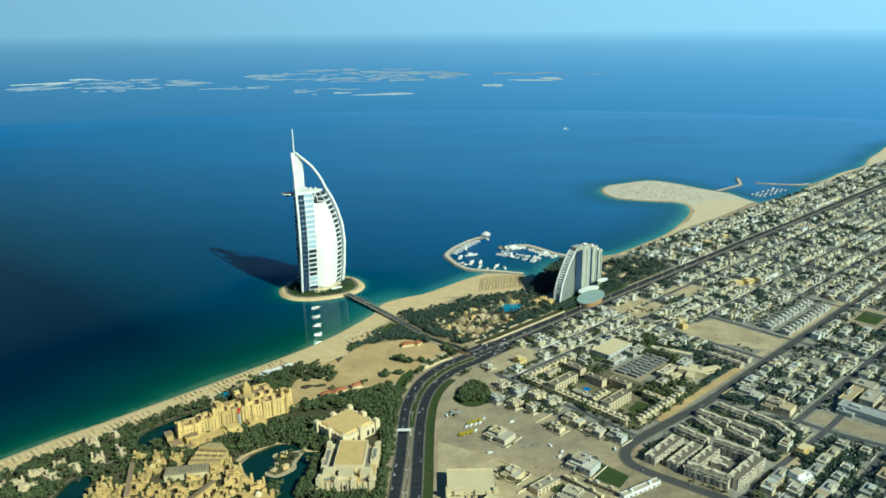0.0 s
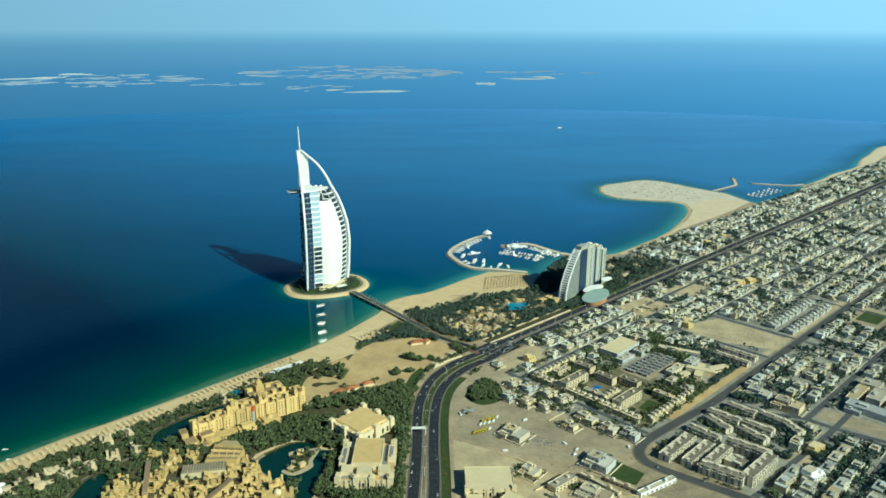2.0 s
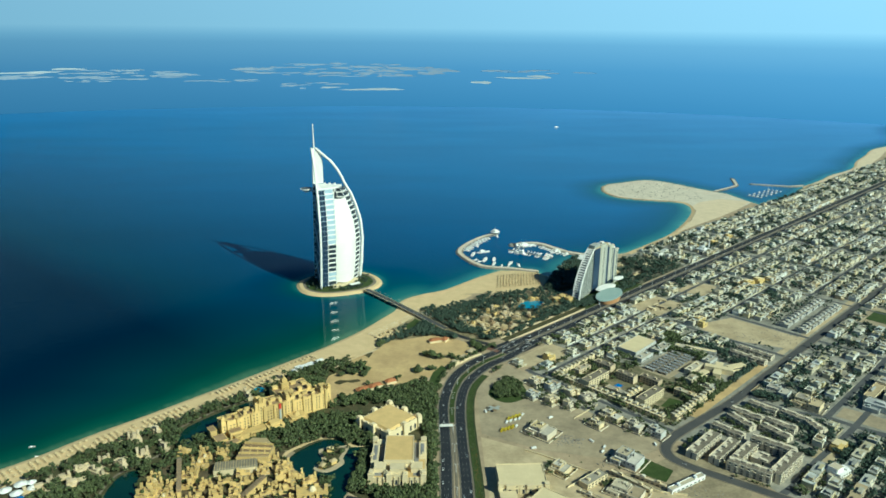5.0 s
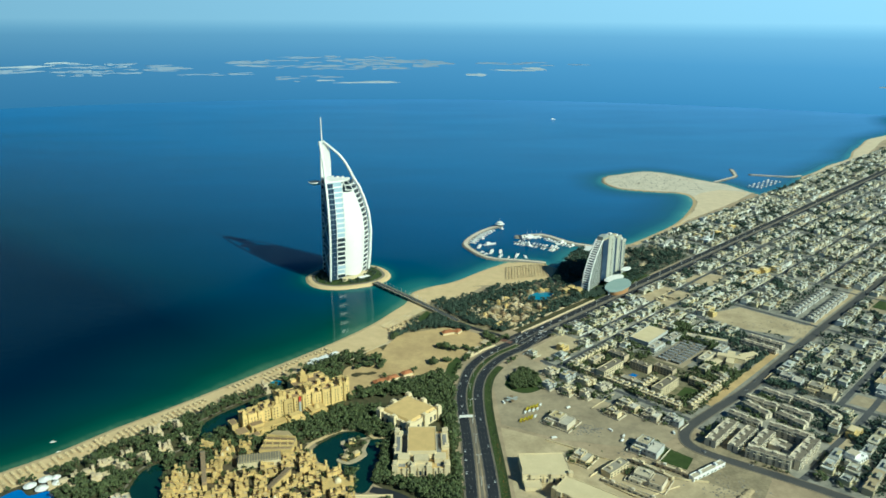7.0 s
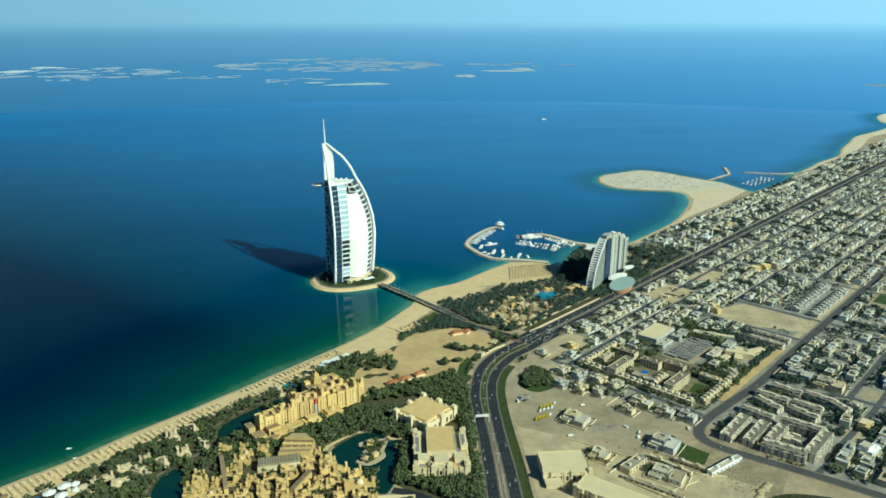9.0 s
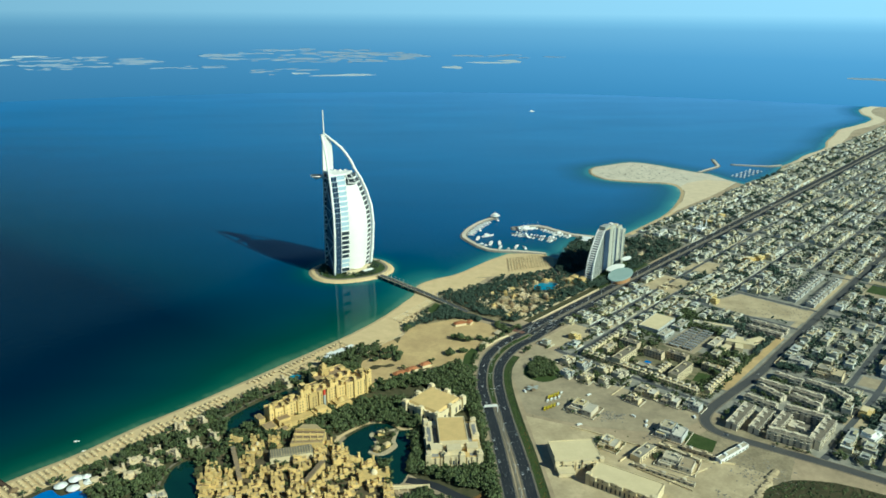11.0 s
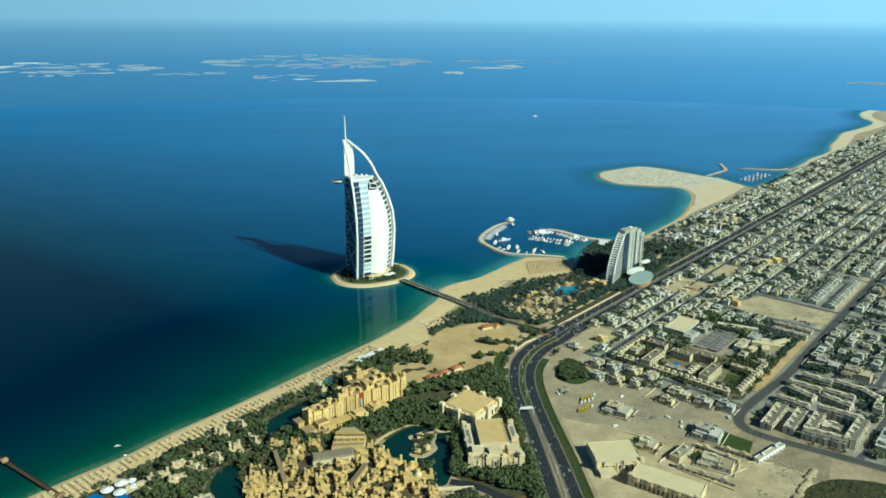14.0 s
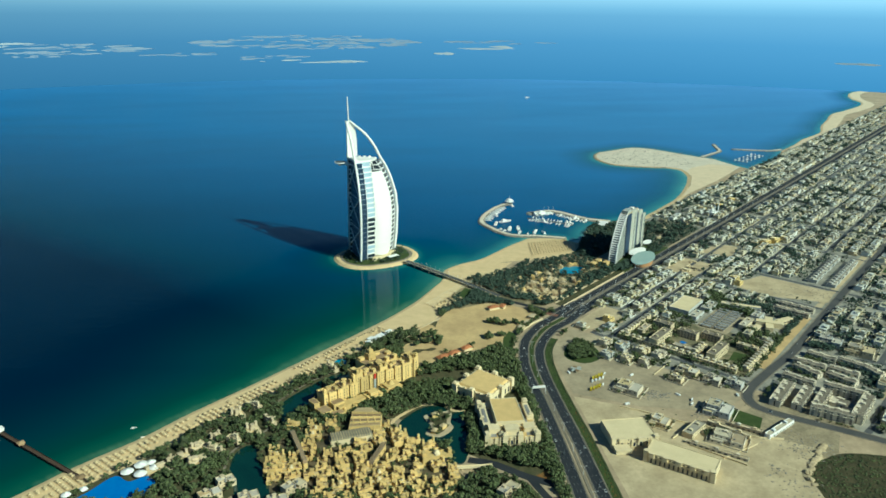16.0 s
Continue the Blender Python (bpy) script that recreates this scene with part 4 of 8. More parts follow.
part("tip_fin", MB().box(-31 * c, -31 * s, 0, 2.4, 1.0, 8.5, GRID), "white", oval, "white fin under the roof's tip")
take(block(556, -108, 56, 44, GRID))

# ---- marina, breakwaters, jetties ----


def breakwater(name, pts, w, h, label):
    line = curve(pts, 8)
    m = MB()
    m.strip(line, w * 0.6, h, 0)
    n = len(line)
    for sgn in (-1, 1):
        e0, e1 = offset(line, w * 0.3 * sgn), offset(line, w * 0.62 * sgn)
        m.add([(x, y, h) for x, y in e0] + [(x, y, -1) for x, y in e1], [(i, i + 1, n + i + 1, n + i) for i in range(n - 1)], 1)
    r = random.Random(3)
    for x, y, a in along(line, 2.2):
        for sgn in (-1, 1):
            d = w * r.uniform(0.34, 0.58) * sgn
            m.clump(x + math.sin(a) * d, y - math.cos(a) * d, h * r.uniform(0.1, 0.8), r.uniform(0.8, 1.7), r, 0.9, 1)
    x, y = line[-1]
    m.cyl(x, y, -1, w * 0.65, w * 0.5, h + 1, 14, 1)
    return solid(name, m, ["fill", "rock"], label, "breakwater", kind="structure")


breakwater("breakwater_south", [(455, 70), (400, 92), (338, 114), (304, 187), (302, 232), (330, 291), (371, 344), (403, 368)], 15, 3.2, "curved rock breakwater sheltering the marina")
breakwater("breakwater_north", [(600, 178), (560, 200), (535, 227), (491, 282), (433, 271)], 19, 3.2, "broad rock breakwater with a paved top")
breakwater("jetty_spit", [(1180, 850), (1240, 895), (1291, 937), (1312, 990), (1331, 1051)], 13, 3.0, "bent rock jetty off the sand spit")
breakwater("breakwater_harbour", [(1521, 935), (1474, 922), (1410, 940), (1357, 962)], 12, 3.0, "rock breakwater of the small fishing harbour")
take_line([(455, 70), (473, 41), (520, 122)], 10)

# round restaurant at the tip of the breakwater
rest = thing("pier_restaurant", "round white restaurant on the breakwater's tip", "restaurant", (403, 368, 3.2))
part("lower_storey", MB().cyl(0, 0, 0, 9, 9, 4, 16), "grey_glass", rest)
part("terrace", MB().cyl(0, 0, 4, 12, 12, 0.8, 16), "white", rest)
part("upper_storey", MB().cyl(0, 0, 4.8, 6, 6, 3.5, 16), "white", rest)
part("roof", MB().cyl(0, 0, 8.3, 8.5, 3, 2.5, 16), "white", rest)
part("flagpole", MB().cyl(0, 0, 10.8, 0.3, 0.15, 7, 6), "white", rest)

# boats
boat = thing("motor_yacht", "white motor yacht moored in the marina", "boat", (0, 0, 0), 0, "moored boats")
hull = MB()
sec = [(-7, 1.9, 0.9), (-2, 2.2, 1.1), (3, 1.9, 1.3), (7.5, 0.1, 1.8)]
vs = [(x, y * w, zz) for x, w, z in sec for y, zz in ((-1, z), (1, z), (0.55, -0.4), (-0.55, -0.4))]
hull.add(vs, [(4 * i + k, 4 * i + (k + 1) % 4, 4 * i + 4 + (k + 1) % 4, 4 * i + 4 + k) for i in range(3) for k in range(4)] + [(3, 2, 1, 0)])
part("hull", hull, "white", boat)
part("cabin", MB().box(-1, 0, 1.0, 6.5, 3.0, 1.5, 0, 0.85), "white", boat)
part("windscreen", MB().box(1.9, 0, 1.3, 1.0, 2.5, 0.9, 0, 0.8), "glass", boat)
part("flybridge", MB().box(-2, 0, 2.5, 3.5, 2.4, 0.9, 0, 0.9), "white", boat)
boat.matrix_world = pose(371, 328, 0, 0, 0, 160)
rb = random.Random(4)


def moor(x, y, a, k):
    o = copy_thing(boat, pose(x, y, 0, 0, 0, a))
    o.scale = (k, k, k)


inb = offset(curve([(400, 92), (338, 114), (304, 187), (302, 232), (330, 291), (371, 344), (403, 368)], 8), 15)
for x, y, a in along(inb, 15):
    if rb.random() < 0.75:
        moor(x, y, math.degrees(a) + 90 + rb.uniform(-8, 8), rb.uniform(0.7, 1.7))
outb = offset(curve([(560, 200), (535, 227), (491, 282), (433, 271)], 8), -19)
for x, y, a in along(outb, 10):
    if rb.random() < .8:
        moor(x, y, math.degrees(a) + 90 + rb.uniform(-12, 12), rb.choice((.7, .9, 1.2, 1.6, 2.2)))
pont = MB().strip([(415, 235), (470, 195), (505, 165)], 3, 0.8, 0, 1)
solid("pontoon", pont, "paving", "floating pontoon in the marina", "pontoon")
for sgn in (-1, 1):
    for x, y, a in along([(420, 231), (470, 195), (500, 169)], 7.5):
        if rb.random() < .75:
            moor(x + math.sin(a) * 11 * sgn, y - math.cos(a) * 11 * sgn, math.degrees(a) + 90 * sgn + rb.uniform(-9, 9), rb.choice((.6, .8, 1.0, 1.4)))
for x, y, a, k in ((355, 215, 20, 2.2), (372, 160, 80, 1.8), (405, 130, 60, 1.6), (330, 200, 70, 1.9), (345, 270, 100, 1.5), (420, 118, 100, 1.3), (440, 205, 130, 2.3), (462, 262, 11, 3.0), (352, 158, 70, 2.0), (368, 128, 65, 1.5), (-300, -573, 10, 0.5), (-285, -595, 30, 0.35), (1010, 2420, 10, 1.8)):
    moor(x, y, a, k)
pont2 = MB()
for k in range(5):
    pont2.strip([(1290 + k * 26, 760 + k * 20), (1262 + k * 26, 795 + k * 20)], 2.5, 0.8, 0, 1)
solid("pontoon", pont2, "paving", "row of pontoons in the fishing harbour", "pontoon")
for k in range(5):
    for j in range(4):
        moor(1288 + k * 26 - j * 8 + 6, 762 + k * 20 + j * 10 + 3, 40, rb.uniform(0.8, 1.2))
# sailing masts along the north quay
for x, y, a in along([(445, 262), (490, 270)], 12):
    sb = thing("sailing_boat", "white sailing boat with a bare mast", "boat", (x, y - 4, 0), 1.2, "moored boats")
    part("hull", hull.mesh("hull", ["white"]), "white", sb)
    part("mast", MB().cyl(0, 0, 1, 0.22, 0.12, 19, 5), "white", sb)

# timber pier in the south
pier = thing("timber_pier", "long dark timber pier running out from the beach", "pier", (-340, -665, 2))
lp = lambda mb: mb.moved(340, 665, -2)
pl = [(-328, -676), (-439, -577), (-500, -522)]
part("deck", lp(MB().strip(pl, 5, 3.4, 0, 0.5)), "wood", pier)
for sgn in (-1, 1):
    part("railing", lp(MB().strip(offset(pl, 2.4 * sgn), 0.2, 4.5, 0, 1.1)), "wood", pier)
for x, y, a in along(pl, 9):
    part("trestle", lp(MB().box(x, y, -2, 4.4, 0.7, 5, a + 1.57)), "wood", pier)
part("shelter", lp(MB().box(-419, -595, 3.4, 6, 6, 2.6, 0.7).box(-419, -595, 6.0, 8, 8, 2.0, 0.7, 0.1)), "brown_roof", pier)
part("bar", lp(MB().box(-456, -562, 3.4, 10, 8, 3.2, 0.7).box(-456, -562, 6.6, 12, 10, .5, 0.7).box(-456, -562, 7.1, 7, 5, 1.6, 0.7, .4)), "white", pier, "white pier bar")
part("gatehouse", lp(MB().box(-332, -672, 2, 9, 6, 3.4, 0.7).box(-332, -672, 5.4, 10, 7, 1.6, 0.7, 0.3)), "brown_roof", pier)

# ---- roads ----
left_way = curve([(175, -1150), (186, -900), (195, -784), (203, -680), (208, -600), (211, -512), (219, -462), (236, -410), (268, -365), (311, -328), uv(25, -9.5)], 8)
right_way = curve([(200, -1150), (211, -900), (219, -788), (226, -683), (229, -595), (233, -525), (240, -472), (255, -428), (288, -380), (330, -345), uv(25, 9.5)], 8)
coast_l, coast_r = [uv(25, -9.5), uv(1500, -11), uv(3600, -16)], [uv(25, 9.5), uv(1500, 8), uv(3600, 4)]
inner_road = curve([uv(3600, 310), uv(1200, 322), uv(700, 325), uv(250, 327), uv(100, 329), uv(5, 322), (494, -600), (478, -630), (490, -656), (533, -692), (582, -732), (700, -835), (1000, -1080)], 8)
road_lines = [(left_way, 13), (right_way, 13), (coast_l, 12.5), (coast_r, 12.5), (inner_road, 12)]
mb, dash, inner_mb = MB(), MB(), MB()
for line, w in road_lines:
    (inner_mb if line is inner_road else mb).strip(line, w, GROUND + 0.25)
    take_line(line, w + 6)
for line, w in road_lines[:4]:
    for off in (-w / 6, w / 6):
        for x, y, a in along(offset(line, off), 12):
            if x < 1500:
                dash.box(x, y, GROUND + 0.28, 4.0, 0.2, 0.03, a)
    for off in (-w / 2 + 0.6, w / 2 - 0.6):
        dash.strip([p for p in offset(line, off) if p[0] < 1500], 0.18, GROUND + 0.31)
mb.prism([uv(-25, -24), uv(40, -24), uv(40, 24), uv(-25, 24)], GROUND, GROUND + 0.245)
# service roads of the resort and the junction
for line, w in ((curve([(300, -300), (262, -270), (234, -239)], 6), 9.5), (curve([(90, -700), (118, -713), (150, -742), (190, -768)], 6), 11), (curve([(150, -742), (165, -790), (192, -806)], 6), 9)):
    mb.strip(line, w, GROUND + 0.20 + .003 * w)
    take_line(line, w + 3)
solid("road", mb, "asphalt", "dark asphalt coast road with two carriageways", "road", kind="structure")
solid("inner_road", inner_mb, "inner_asphalt", "grey worn asphalt road through the villa town", "road", kind="structure")
solid("road_markings", dash, "paint", "white lane lines on the coast road", "road markings", kind="structure")

streets = []
ROWS_V = [62, 97, 168, 240, 326, 436, 540, 640, 745, 850, 960, 1075, 1190, 1320, 1450]
CROSS_U = [-60, 140, 290, 395, 610, 790, 985, 1180, 1370, 1580, 1790, 2000, 2220, 2440, 2700]
FROM_U = {62: 70, 168: 395, 240: 610, 436: 140}
for v in ROWS_V:
    if v not in (97, 326):
        streets.append(([uv(FROM_U.get(v, 60), v), uv(3000, v - 8)], 8 if v == 436 else 6.5))
for u in CROSS_U:
    v0, v1 = (540, 1500) if u < 100 else (436, 1500) if u == 140 else (97, 322) if u == 290 else (168, 1500) if u == 395 else (8, 1500)
    streets.append(([uv(u, v0), uv(u + (v1 - v0) * 0.01, v1)], 8 if u in (290, 395, 985) else 6.5))
streets.append((curve([uv(124, 328), uv(114, 360), uv(119, 398), uv(137, 430), uv(141, 476), uv(155, 540)], 5), 9))
streets.append(([uv(-46, 66), uv(-46, 324)], 7))
streets.append((curve([(570, -724), (597, -706), (622, -684), (660, -652), (740, -590), (860, -485)], 5), 8))
streets.append(([uv(-46, 97), uv(318, 97)], 8))
for u in (700, 900, 1120, 1330, 1560, 1800, 2050, 2300):
    streets.append(([uv(u, -145), uv(u, -12)], 5.5))
mb = MB()
for i, (line, w) in enumerate(streets):
    mb.strip(line, w, GROUND + 0.13 + 0.0024 * i)
    take_line(line, w + 1)
sheet_town = MB().prism([uv(-115, 104), uv(-40, 70), uv(62, 22), uv(2800, 14), uv(2800, 1500), uv(100, 1500), uv(15, 1012), uv(-60, 631), uv(-86, 477), uv(-66, 420), uv(-60, 326)], GROUND - .3, GROUND + .04)
solid("town_ground", sheet_town, "town_ground", "grey-tan ground between the villas", "ground", kind="structure")
sheet_town = MB().prism([uv(560, -150), uv(2500, -150), uv(2500, -20), uv(560, -20)], GROUND - .3, GROUND + .03)
solid("town_ground_coast", sheet_town, "town_ground", "grey-tan ground between the seaside villas", "ground", kind="structure")
solid("streets", mb, "street", "narrow worn streets between the villas", "street", kind="structure")

# pavements along the big roads, real kerbs
mb = MB()
for line, w in road_lines:
    for s in (-1, 1):
        mb.strip(offset(line, (w / 2 + 1.0) * s), 1.5, GROUND + 0.4, 0, 0.4)
solid("pavement", mb, "paving", "pale kerbed pavement along the road", "pavement", kind="structure")


def sheet(name, poly, m, label, category, z=0.1, block_it=True, smooth=0):
    if smooth:
        poly = curve(poly, smooth, True)
    if block_it:
        take(poly)
    mb = MB().prism(poly, GROUND - 0.3, GROUND + z)
    return solid(name, mb, m, label, category, kind="structure")


sheet("brick_crossing", block(301, -319, 9, 30, GRID + .15), "brick", "red-brown brick paving at the junction", "paving", 0.3)
# verges, lawns, lots
vg = [p for p in right_way if p[1] < -400]
mb = MB().strip(offset(vg, 12.5), 9, GROUND + 0.16, 0, 0.3)
solid("verge_east", mb, "grass", "green planted verge beside the coast road", "verge", kind="structure")
mb = MB().strip(offset(vg, 18.2), 2.2, GROUND + 0.5, 0, 0.6)
solid("verge_hedge", mb, "leaf", "clipped dark hedge along the verge", "hedge", kind="structure")
take_line(offset(vg, 14), 12)
mid = [((a[0] + b[0]) / 2, (a[1] + b[1]) / 2) for a, b in zip(left_way, right_way)][8:-8]
mb = MB().strip([p for p in mid if p[1] < -546], 3.2, GROUND + 0.42, 0, 0.4)
solid("median_south", mb, "paving", "narrow paved median between the carriageways", "median", kind="structure")
mb = MB().strip([p for p in mid if p[1] > -552], 6.5, GROUND + 0.35, 0, 0.3)
solid("median", mb, "grass", "planted median strip between the carriageways", "median", kind="structure")
mb = MB().strip([uv(45, 0), uv(3000, -4)], 3.2, GROUND + 0.4, 0, 0.4)
solid("median_kerb", mb, "paving", "raised kerbed median of the coast road", "median", kind="structure")
sheet("lot", [(262, -449), (318, -378), (360, -420), (338, -478), (400, -520), (474, -585), (478, -618), (424, -646), (330, -618), (256, -575)], "lot", "bare packed-sand parking lot", "parking lot")
sheet("sand_plot_south", [(254, -582), (330, -626), (350, -645), (405, -700), (470, -716), (500, -740), (450, -780), (455, -930), (240, -930), (246, -760)], "plot", "pale bare sand plot by the road", "sand plot", 0.12)
sheet("sand_plot_coast", [(100, -432), (105, -345), (135, -285), (160, -275), (219, -262), (272, -300), (258, -340), (222, -378), (190, -418)], "tan_sand", "bare tan sand plot near the beach", "sand plot", 0.12, True, 4)
sheet("sand_path", [(38, -470), (48, -490), (72, -486), (94, -470), (108, -446), (100, -430), (106, -345), (84, -328), (76, -350), (72, -386), (50, -400), (44, -436)], "tan_sand", "sandy track between palace garden and beach", "sand plot", 0.06, True, 4)
sheet("sand_plot_road", [uv(298, 172), uv(335, 168), uv(388, 186), uv(388, 314), uv(330, 318), uv(297, 240)], "plot", "open sandy plot among the villas", "sand plot", 0.12)
sheet("sand_plot_small", [uv(300, 30), uv(390, 34), uv(388, 92), uv(296, 92)], "plot", "small bare sand plot among the villas", "sand plot", 0.12)
sheet("sand_plot_junction", [uv(-20, 30), uv(60, 30), uv(60, 62), uv(20, 88), uv(-40, 60)], "plot", "bare sand corner at the junction", "sand plot", 0.12)
sheet("sand_plot_hotel", [uv(445, 46), uv(524, 46), uv(530, 90), uv(458, 108)], "plot", "bare sand plot across from the hotel", "sand plot", 0.12)
sheet("sand_plot_inland", [uv(-160, 330), uv(-40, 345), uv(-60, 430), uv(-200, 460), uv(-330, 450), uv(-330, 300), uv(-225, 270)], "wild_sand", "open sandy ground south of the town", "sand plot", 0.10)
sheet("scrub_patch", [(455, -790), (470, -768), (500, -757), (530, -753), (585, -775), (660, -850), (560, -900), (450, -900)], "scrub", "dark scrub on a sandy plot", "scrub", 0.16, True, 3)
sheet("lawn_roadside", [(192, -440), (203, -398), (218, -374), (226, -386), (212, -425), (204, -470)], "grass", "bright lawn strip beside the coast road", "lawn", 0.15)
sheet("lawn_bridge", [(160, -240), (170, -208), (184, -184), (194, -196), (186, -222), (176, -240)], "grass", "dark green lawn wedge beside the bridge", "lawn", 0.15)
sheet("plot_garden", [(38, -376), (56, -354), (74, -340), (80, -352), (70, -384), (50, -394)], "garden", "walled garden ground beside the sand plot", "garden", 0.14, False, 3)
sheet("plot_scrub", [(58, -424), (66, -416), (80, -418), (90, -414), (96, -420), (84, -425), (76, -423), (66, -430)], "scrub", "dry scrub on the sand", "scrub", 0.14, False, 4)
sheet("court_bed", [(60, -474), (70, -464), (84, -464), (86, -470), (74, -477)], "grass", "oval planted bed in the sandy court", "flower bed", 0.16, True, 4)
sheet("lawn_court", [(446, -640), (472, -668), (455, -690), (428, -672)], "grass", "walled green lawn", "lawn", 0.15)
sheet("lawn_clump", [(278, -470), (300, -430), (330, -440), (330, -480), (300, -496)], "grass", "dark lawn round a tree clump", "lawn", 0.15, False, 4)
sheet("lawn_compound", [uv(2, 266), uv(34, 262), uv(38, 286), uv(10, 290)], "grass", "small green court of a housing compound", "lawn", 0.15)
sheet("compound_ground", [uv(-36, 108), uv(68, 108), uv(98, 200), uv(98, 301), uv(-36, 301)], "compound_soil", "tan paved ground of the housing compound", "ground", 0.07, False)
sheet("sand_shoulder", [uv(8, 304), uv(240, 304), uv(240, 315), uv(8, 316)], "tan_sand", "orange-tan sandy shoulder of the inner road", "shoulder", 0.12)
sheet("sand_shoulder_north", [uv(296, 305), uv(640, 303), uv(640, 315), uv(296, 315)], "plot", "pale sandy shoulder of the inner road", "shoulder", 0.125)
sheet("school_forecourt", [uv(150, 443), uv(184, 443), uv(196, 530), uv(160, 530)], "lot", "pale paved forecourt of the school", "forecourt", 0.12)
sheet("sand_corner", [uv(22, 458), uv(56, 458), uv(52, 482), uv(24, 484)], "plot", "sandy street corner among the villas", "sand plot", 0.12)
sheet("sports_ground", [uv(540, 346), uv(640, 346), uv(640, 405), uv(540, 405)], "lot", "pale ground round a sports field", "ground", 0.08)
sheet("sports_field", [uv(562, 356), uv(622, 356), uv(622, 392), uv(562, 392)], "grass", "fenced green sports field", "field", 0.16)
sp_line = [p for p in curve(spit_shore, 6) if p[1] > 600]
sheet("spit_sand", [*offset(sp_line, 9), (1225, 690), (1150, 615), (1060, 535)], "fill", "pale sand spit reaching into the sea", "sand spit", 0.13)
sheet("spit_beach", [(874, 370), (958, 486), (1014, 590), (1028, 655), (1070, 700), (1150, 740), (1222, 700), (1150, 612), (1050, 520)], "pale_beach", "broad pale beach at the root of the spit", "beach", 0.17)
rk = MB()
rk_r = random.Random(9)
for x, y, a in along([p for p in sp_line if p[1] > 700], 3.2):
    for _ in range(2):
        d = rk_r.uniform(-1, 7)
        rk.clump(x + math.sin(a) * d, y - math.cos(a) * d, rk_r.uniform(.4, 1.6), rk_r.uniform(1.0, 2.4), rk_r, .8)
for _ in range(260):
    x, y = rk_r.uniform(840, 1110), rk_r.uniform(740, 1010)
    if inside(x, y, offset(sp_line, 25)):
        rk.clump(x, y, GROUND + .2, rk_r.uniform(1.0, 3.4), rk_r, .45)
tagged(solid("spit_rocks", rk, "rock", "rock armour and heaps along the sand spit", "rocks"), kind="stuff")
bl = curve(south_beach, 6)[14:]
sheet("beach_south", [*offset(bl, 8), *reversed(offset(bl, 45))], "beach", "long pale sand beach", "beach", 0.1)
sheet("beach_marina", [(205, -68), (250, -38), (320, 28), (376, 72), (440, 66), (462, 32), (440, -30), (395, -50), (300, -60)], "beach", "broad pale sand beach by the marina", "beach", 0.14, True, 3)
sheet("beach_wide", [(-4, -372), (40, -305), (90, -244), (108, -262), (126, -290), (100, -330), (50, -352)], "beach", "wide pale beach before the sand plot", "beach", 0.12)
sheet("beach_bridge", [(88, -246), (118, -196), (148, -146), (166, -104), (204, -70), (250, -60), (300, -66), (258, -120), (196, -140), (172, -176), (152, -212), (128, -288)], "beach", "pale sand beside the bridge", "beach", 0.11)
fb = [p for p in coast if p[0] > 680 and p[0] < 940 and p[1] < 480] 
sheet("beach_north", [*offset(fb, 8), *reversed(offset(fb, 18))], "beach", "narrow pale beach north of the hotel", "beach", 0.1)
fb = curve(far_beach, 5)[2:-8]
sheet("beach_far", [*offset(fb, 8), *reversed([uv(max(900, to_uv(*p)[0]), min(-150, to_uv(*p)[1] + 60)) for p in fb])], "pale_beach", "wide pale beach far along the coast", "beach", 0.1)
sheet("garden_wall_strip", [uv(12, -36), uv(230, -34), uv(230, -20), uv(12, -20)], "garden", "tan service road beside the coast road", "service road", 0.12)

# planted ground under the groves; the dark soils carry tree shade in their colour
bl_ = [p for p in curve(south_beach, 6) if -560 < p[0] < 60]
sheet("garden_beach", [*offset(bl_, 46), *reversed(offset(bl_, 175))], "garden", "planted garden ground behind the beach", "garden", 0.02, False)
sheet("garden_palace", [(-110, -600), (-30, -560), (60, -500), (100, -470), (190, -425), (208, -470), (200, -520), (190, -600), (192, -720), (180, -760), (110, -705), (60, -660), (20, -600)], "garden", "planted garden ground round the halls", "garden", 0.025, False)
sheet("garden_bridge", [(130, -292), (158, -205), (186, -138), (240, -112), (290, -112), (330, -92), (410, -65), (480, -95), (440, -160), (330, -270), (290, -290), (250, -255)], "park_soil", "planted garden ground of the water park", "garden", 0.03, False)
sheet("garden_marina", [(445, -20), (480, -60), (560, 10), (620, 60), (600, 170), (560, 165), (515, 100), (485, 40)], "garden", "planted ground between hotel and marina", "garden", 0.045, False)
sheet("garden_forecourt", [(470, -128), (505, -165), (610, -75), (660, -30), (620, 10), (560, -40), (500, -100)], "grass", "planted ground round the oval hall", "garden", 0.04, False)
sheet("garden_turnoff", [(60, -745), (110, -722), (146, -750), (160, -800), (170, -830), (60, -830)], "garden", "planted ground at the resort turn-off", "garden", 0.045, False)
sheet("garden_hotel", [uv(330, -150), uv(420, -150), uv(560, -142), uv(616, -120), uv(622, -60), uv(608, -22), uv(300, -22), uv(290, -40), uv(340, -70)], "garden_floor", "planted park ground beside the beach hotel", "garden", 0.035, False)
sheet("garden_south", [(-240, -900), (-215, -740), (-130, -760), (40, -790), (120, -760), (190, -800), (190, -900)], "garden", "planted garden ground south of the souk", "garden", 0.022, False)

